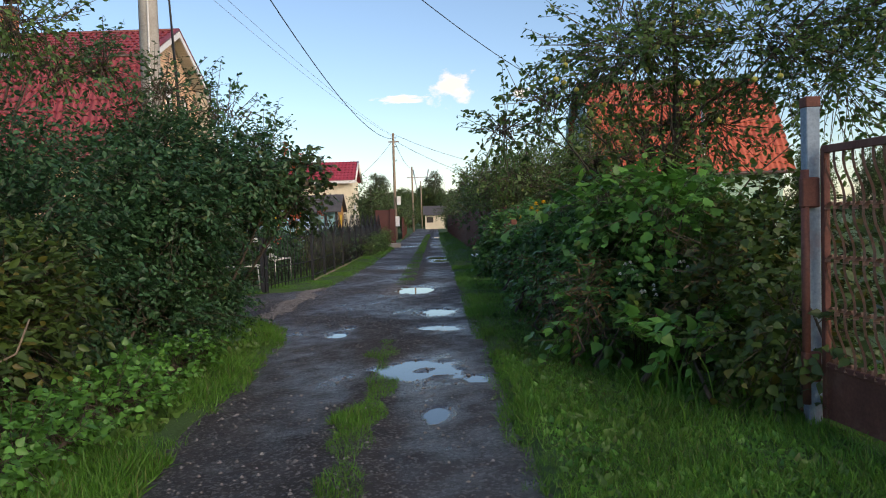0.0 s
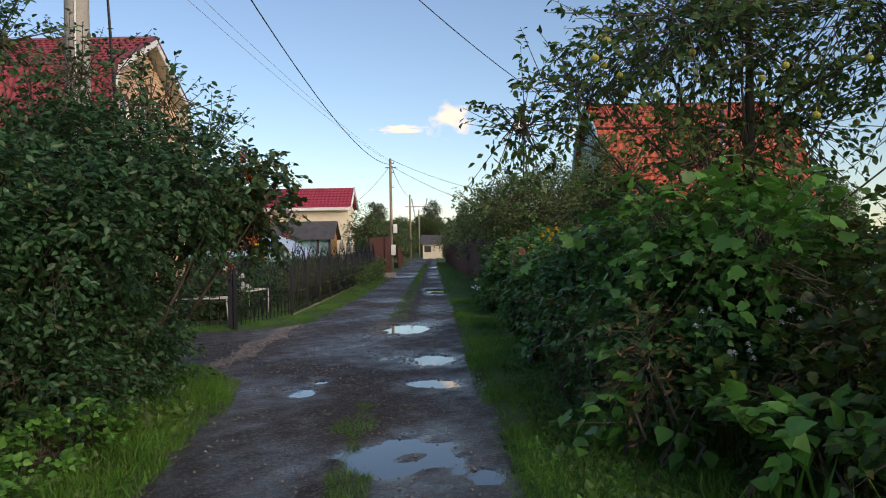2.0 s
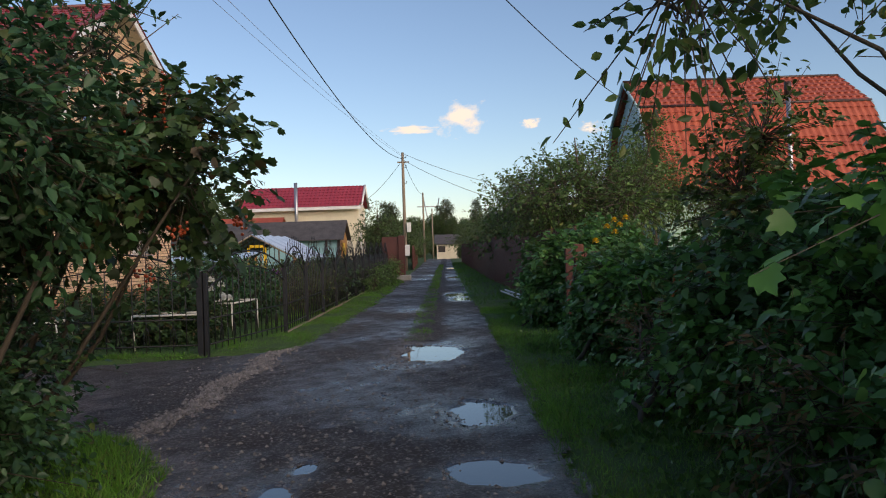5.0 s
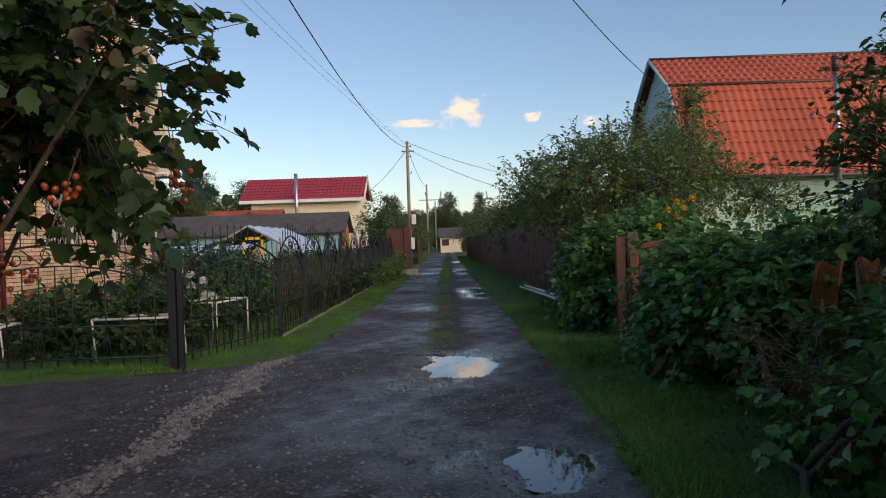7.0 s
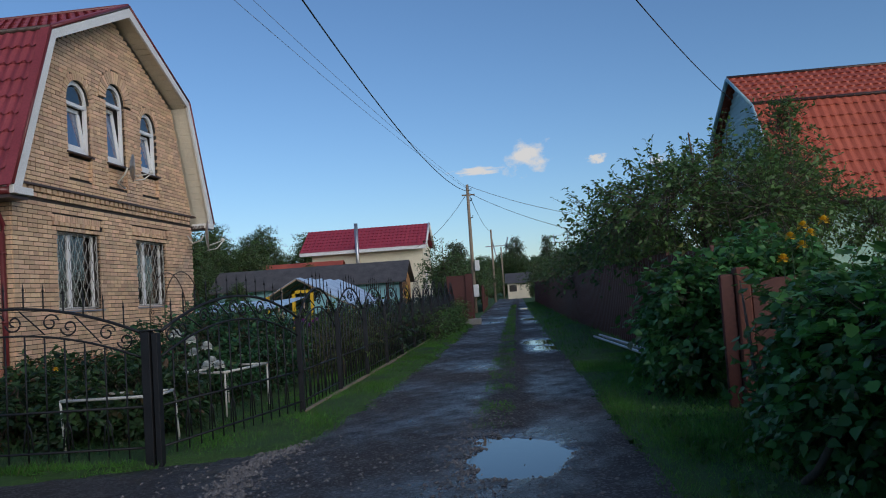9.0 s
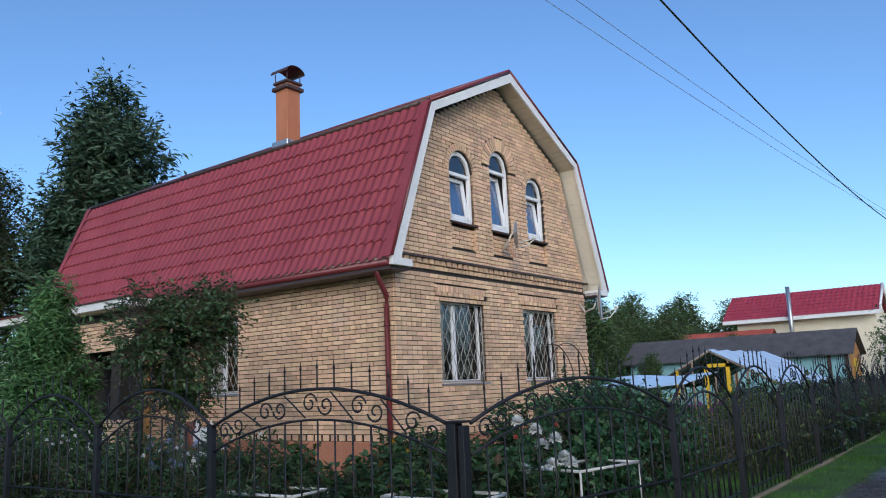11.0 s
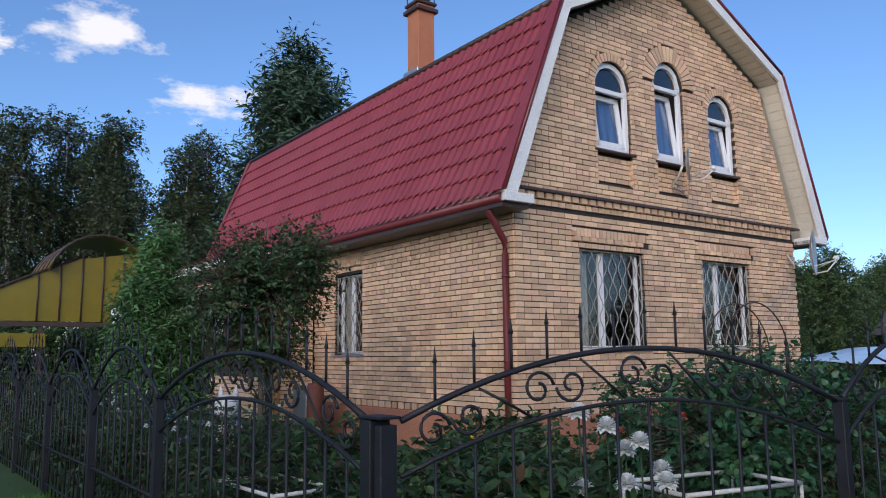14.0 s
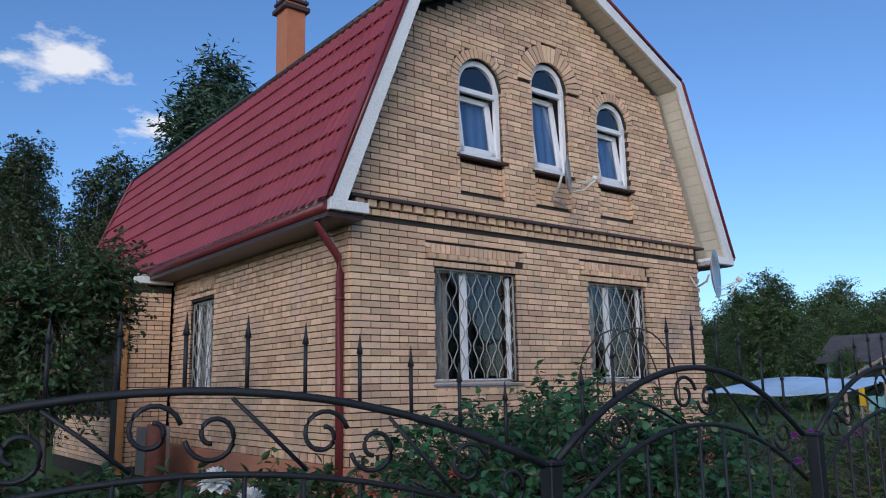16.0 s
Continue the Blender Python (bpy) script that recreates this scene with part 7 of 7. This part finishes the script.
def lay(rects, place, parent, proud=0.028, deep=0.05, singles=0, near_u=None, whole_len=0.262 - JOINT):
    """Bricks on a wall face: the nearest whole ones are pieces of their own, the rest one mesh."""
    v, f, made = [], [], 0
    whole = {}
    for p, q, a, b in rects:
        d = proud + 0.004 * rb.random() - 0.002
        full = abs(q - p - whole_len) < 1e-3
        if full and made < singles and near_u(p, a):
            if "me" not in whole:
                pts = np.array([place(whole_len * x, deep - (proud + deep) * y, (COURSE - JOINT) * z) for x, y, z in BV])
                me = quick_mesh("brick", pts, BF)
                me.materials.append(M_BRICK)
                whole["me"] = me
            o = new("brick", whole["me"])
            o.parent = parent
            base, zero = Vector(place(p, 0, a)), Vector(place(0, 0, 0))
            o.location = base - zero + (Vector(place(0, -(d - proud), 0)) - zero)
            made += 1
            continue
        pts = np.array([place(p + (q - p) * x, deep - (d + deep) * y, a + (b - a) * z) for x, y, z in BV])
        f.append(BF + 8 * len(v))
        v.append(pts)
    ob = part("brickwork", quick_mesh("brickwork", np.concatenate(v), np.concatenate(f)), M_BRICK, parent)
    return tagged(ob, kind="stuff")


def solid_bricks(name, boxes, parent, mat=None):
    """Shaped bricks given as eight corners each, in one mesh."""
    v = np.concatenate([np.array(b, float) for b in boxes])
    f = np.concatenate([BF + 8 * k for k in range(len(boxes))])
    return tagged(part(name, quick_mesh(name, v, f), mat or M_BRICK, parent), kind="stuff")


def slab(place, p, q, a, b, d0, d1):
    return [place(p + (q - p) * x, d1 + (d0 - d1) * y, a + (b - a) * z) for x, y, z in BV]


lintels = [(u0 - 0.14, u1 + 0.14, 3.0, 3.21, 3.21) for u0, u1, *_ in LOW_WIN]
low = courses(0.0, HW, 0.74, 3.448, LOW_WIN + lintels)
lay(low, gable_at, gable_wall, singles=250, near_u=lambda u, z: u < 3.6)
high = courses(0.0, HW, 3.66, 7.66, UP_WIN, top=lambda u: gable_top(u) - 0.02, ring=0.14)
lay(high, gable_at, gable_wall, singles=60, near_u=lambda u, z: 1.0 < u < 3.4 and 4.3 < z < 5.4)
for o in UP_WIN:
    lay(courses(o[0], o[1], 3.96, 4.38, []), lambda u, d, z: gable_at(u, d + 0.075, z), gable_wall)
    solid_bricks("return_course", [slab(gable_at, e - 0.055, e + 0.055, 3.96 + 0.078 * k, 4.024 + 0.078 * k, -0.004, 0.10) for e in (o[0] - 0.05, o[1] + 0.05) for k in range(5)], gable_wall)
side_bricks = courses(-5.75, 0.0, 0.74, 3.40, SIDE_WIN, shift=0.06)
lay(side_bricks, side_at, side_wall, singles=280, near_u=lambda u, z: u > -3.6)
# belt: header course, dentils
n = int(HW / 0.132)
solid_bricks("header_course", [slab(gable_at, k * 0.132, k * 0.132 + 0.12, 3.45, 3.52, -0.035, 0.03) for k in range(n)], gable_wall)
n = int(HW / 0.168)
solid_bricks("dentil_course", [slab(gable_at, 0.02 + k * 0.168, 0.02 + k * 0.168 + 0.115, 3.535, 3.615, -0.085, 0.03) for k in range(n)], gable_wall)
for u0, u1, *_ in LOW_WIN:
    n = int((u1 - u0 + 0.10) / 0.077)
    solid_bricks("soldier_course", [slab(gable_at, u0 - 0.05 + k * 0.077, u0 - 0.05 + k * 0.077 + 0.064, 3.085, 3.20, -0.03, 0.03) for k in range(n)], gable_wall)
    n = int((u1 - u0 + 0.24) / 0.165)
    solid_bricks("dentil_course", [slab(gable_at, u0 - 0.12 + k * 0.165, u0 - 0.12 + k * 0.165 + 0.12, 3.01, 3.073, -0.06, 0.03) for k in range(n)], gable_wall)
    solid_bricks("end_course", [slab(gable_at, e, e + 0.08, z, z + 0.052, -0.03, 0.03) for e in (u0 - 0.14, u1 + 0.065) for z in (3.085, 3.148)], gable_wall)
    n = int((u1 - u0) / 0.165)
    solid_bricks("sill_course", [slab(gable_at, u0 + k * 0.165, u0 + k * 0.165 + 0.12, 1.36, 1.44, -0.045, 0.03) for k in range(n + 1)], gable_wall)
for u0, u1, *_ in SIDE_WIN:
    n = int((u1 - u0 + 0.20) / 0.077)
    solid_bricks("soldier_course", [slab(side_at, u0 - 0.1 + k * 0.077, u0 - 0.1 + k * 0.077 + 0.064, 3.085, 3.20, -0.04, 0.03) for k in range(n)], side_wall)
    n = int((u1 - u0 + 0.24) / 0.165)
    solid_bricks("dentil_course", [slab(side_at, u0 - 0.12 + k * 0.165, u0 - 0.12 + k * 0.165 + 0.12, 3.01, 3.073, -0.07, 0.03) for k in range(n)], side_wall)
# toothed course above the plinth
n = int(HW / 0.19)
solid_bricks("toothed_course", [slab(gable_at, k * 0.19, k * 0.19 + 0.12, 0.63, 0.725, -0.03, 0.03) for k in range(n)], gable_wall)
solid_bricks("toothed_course", [slab(side_at, -k * 0.19 - 0.14, -k * 0.19 - 0.02, 0.63, 0.725, -0.03, 0.03) for k in range(30)], side_wall)


def arch_ring(o, thick, count, proud):
    u0, u1, s, sp, t = o
    c, w, h = (u0 + u1) / 2, (u1 - u0) / 2, t - sp
    out = []
    for k in range(count):
        a0, a1 = math.pi * (k + 0.10) / count, math.pi * (k + 0.90) / count
        pts = []
        for r in (0.0, 1.0):
            for y in (0.04, -proud):
                for a in (a0, a1):
                    pts.append(gable_at(c + (w + 0.005 + r * thick) * math.cos(a), y, sp + (h + 0.005 + r * thick) * math.sin(a)))
        i = (0, 1, 3, 2, 4, 5, 7, 6)
        out.append([pts[j] for j in i])
    return out


solid_bricks("arch_ring", arch_ring(UP_WIN[0], 0.125, 19, 0.035), gable_wall)
solid_bricks("arch_ring", arch_ring(UP_WIN[1], 0.255, 19, 0.04), gable_wall)
solid_bricks("arch_ring", arch_ring(UP_WIN[2], 0.125, 19, 0.035), gable_wall)
# porch brick faces
porch_wall = [o for o in porch.children if o.name.startswith("wall")][0]
lay(courses(-0.79, -0.01, 0.3, 3.15, []), lambda u, d, z: (-d, u, z), porch_wall)
lay(courses(-4.18, -0.31, 2.45, 3.15, []) + courses(-4.18, -0.31, 0.3, 1.1, []), lambda u, d, z: (u, d - 0.80, z), porch_wall)
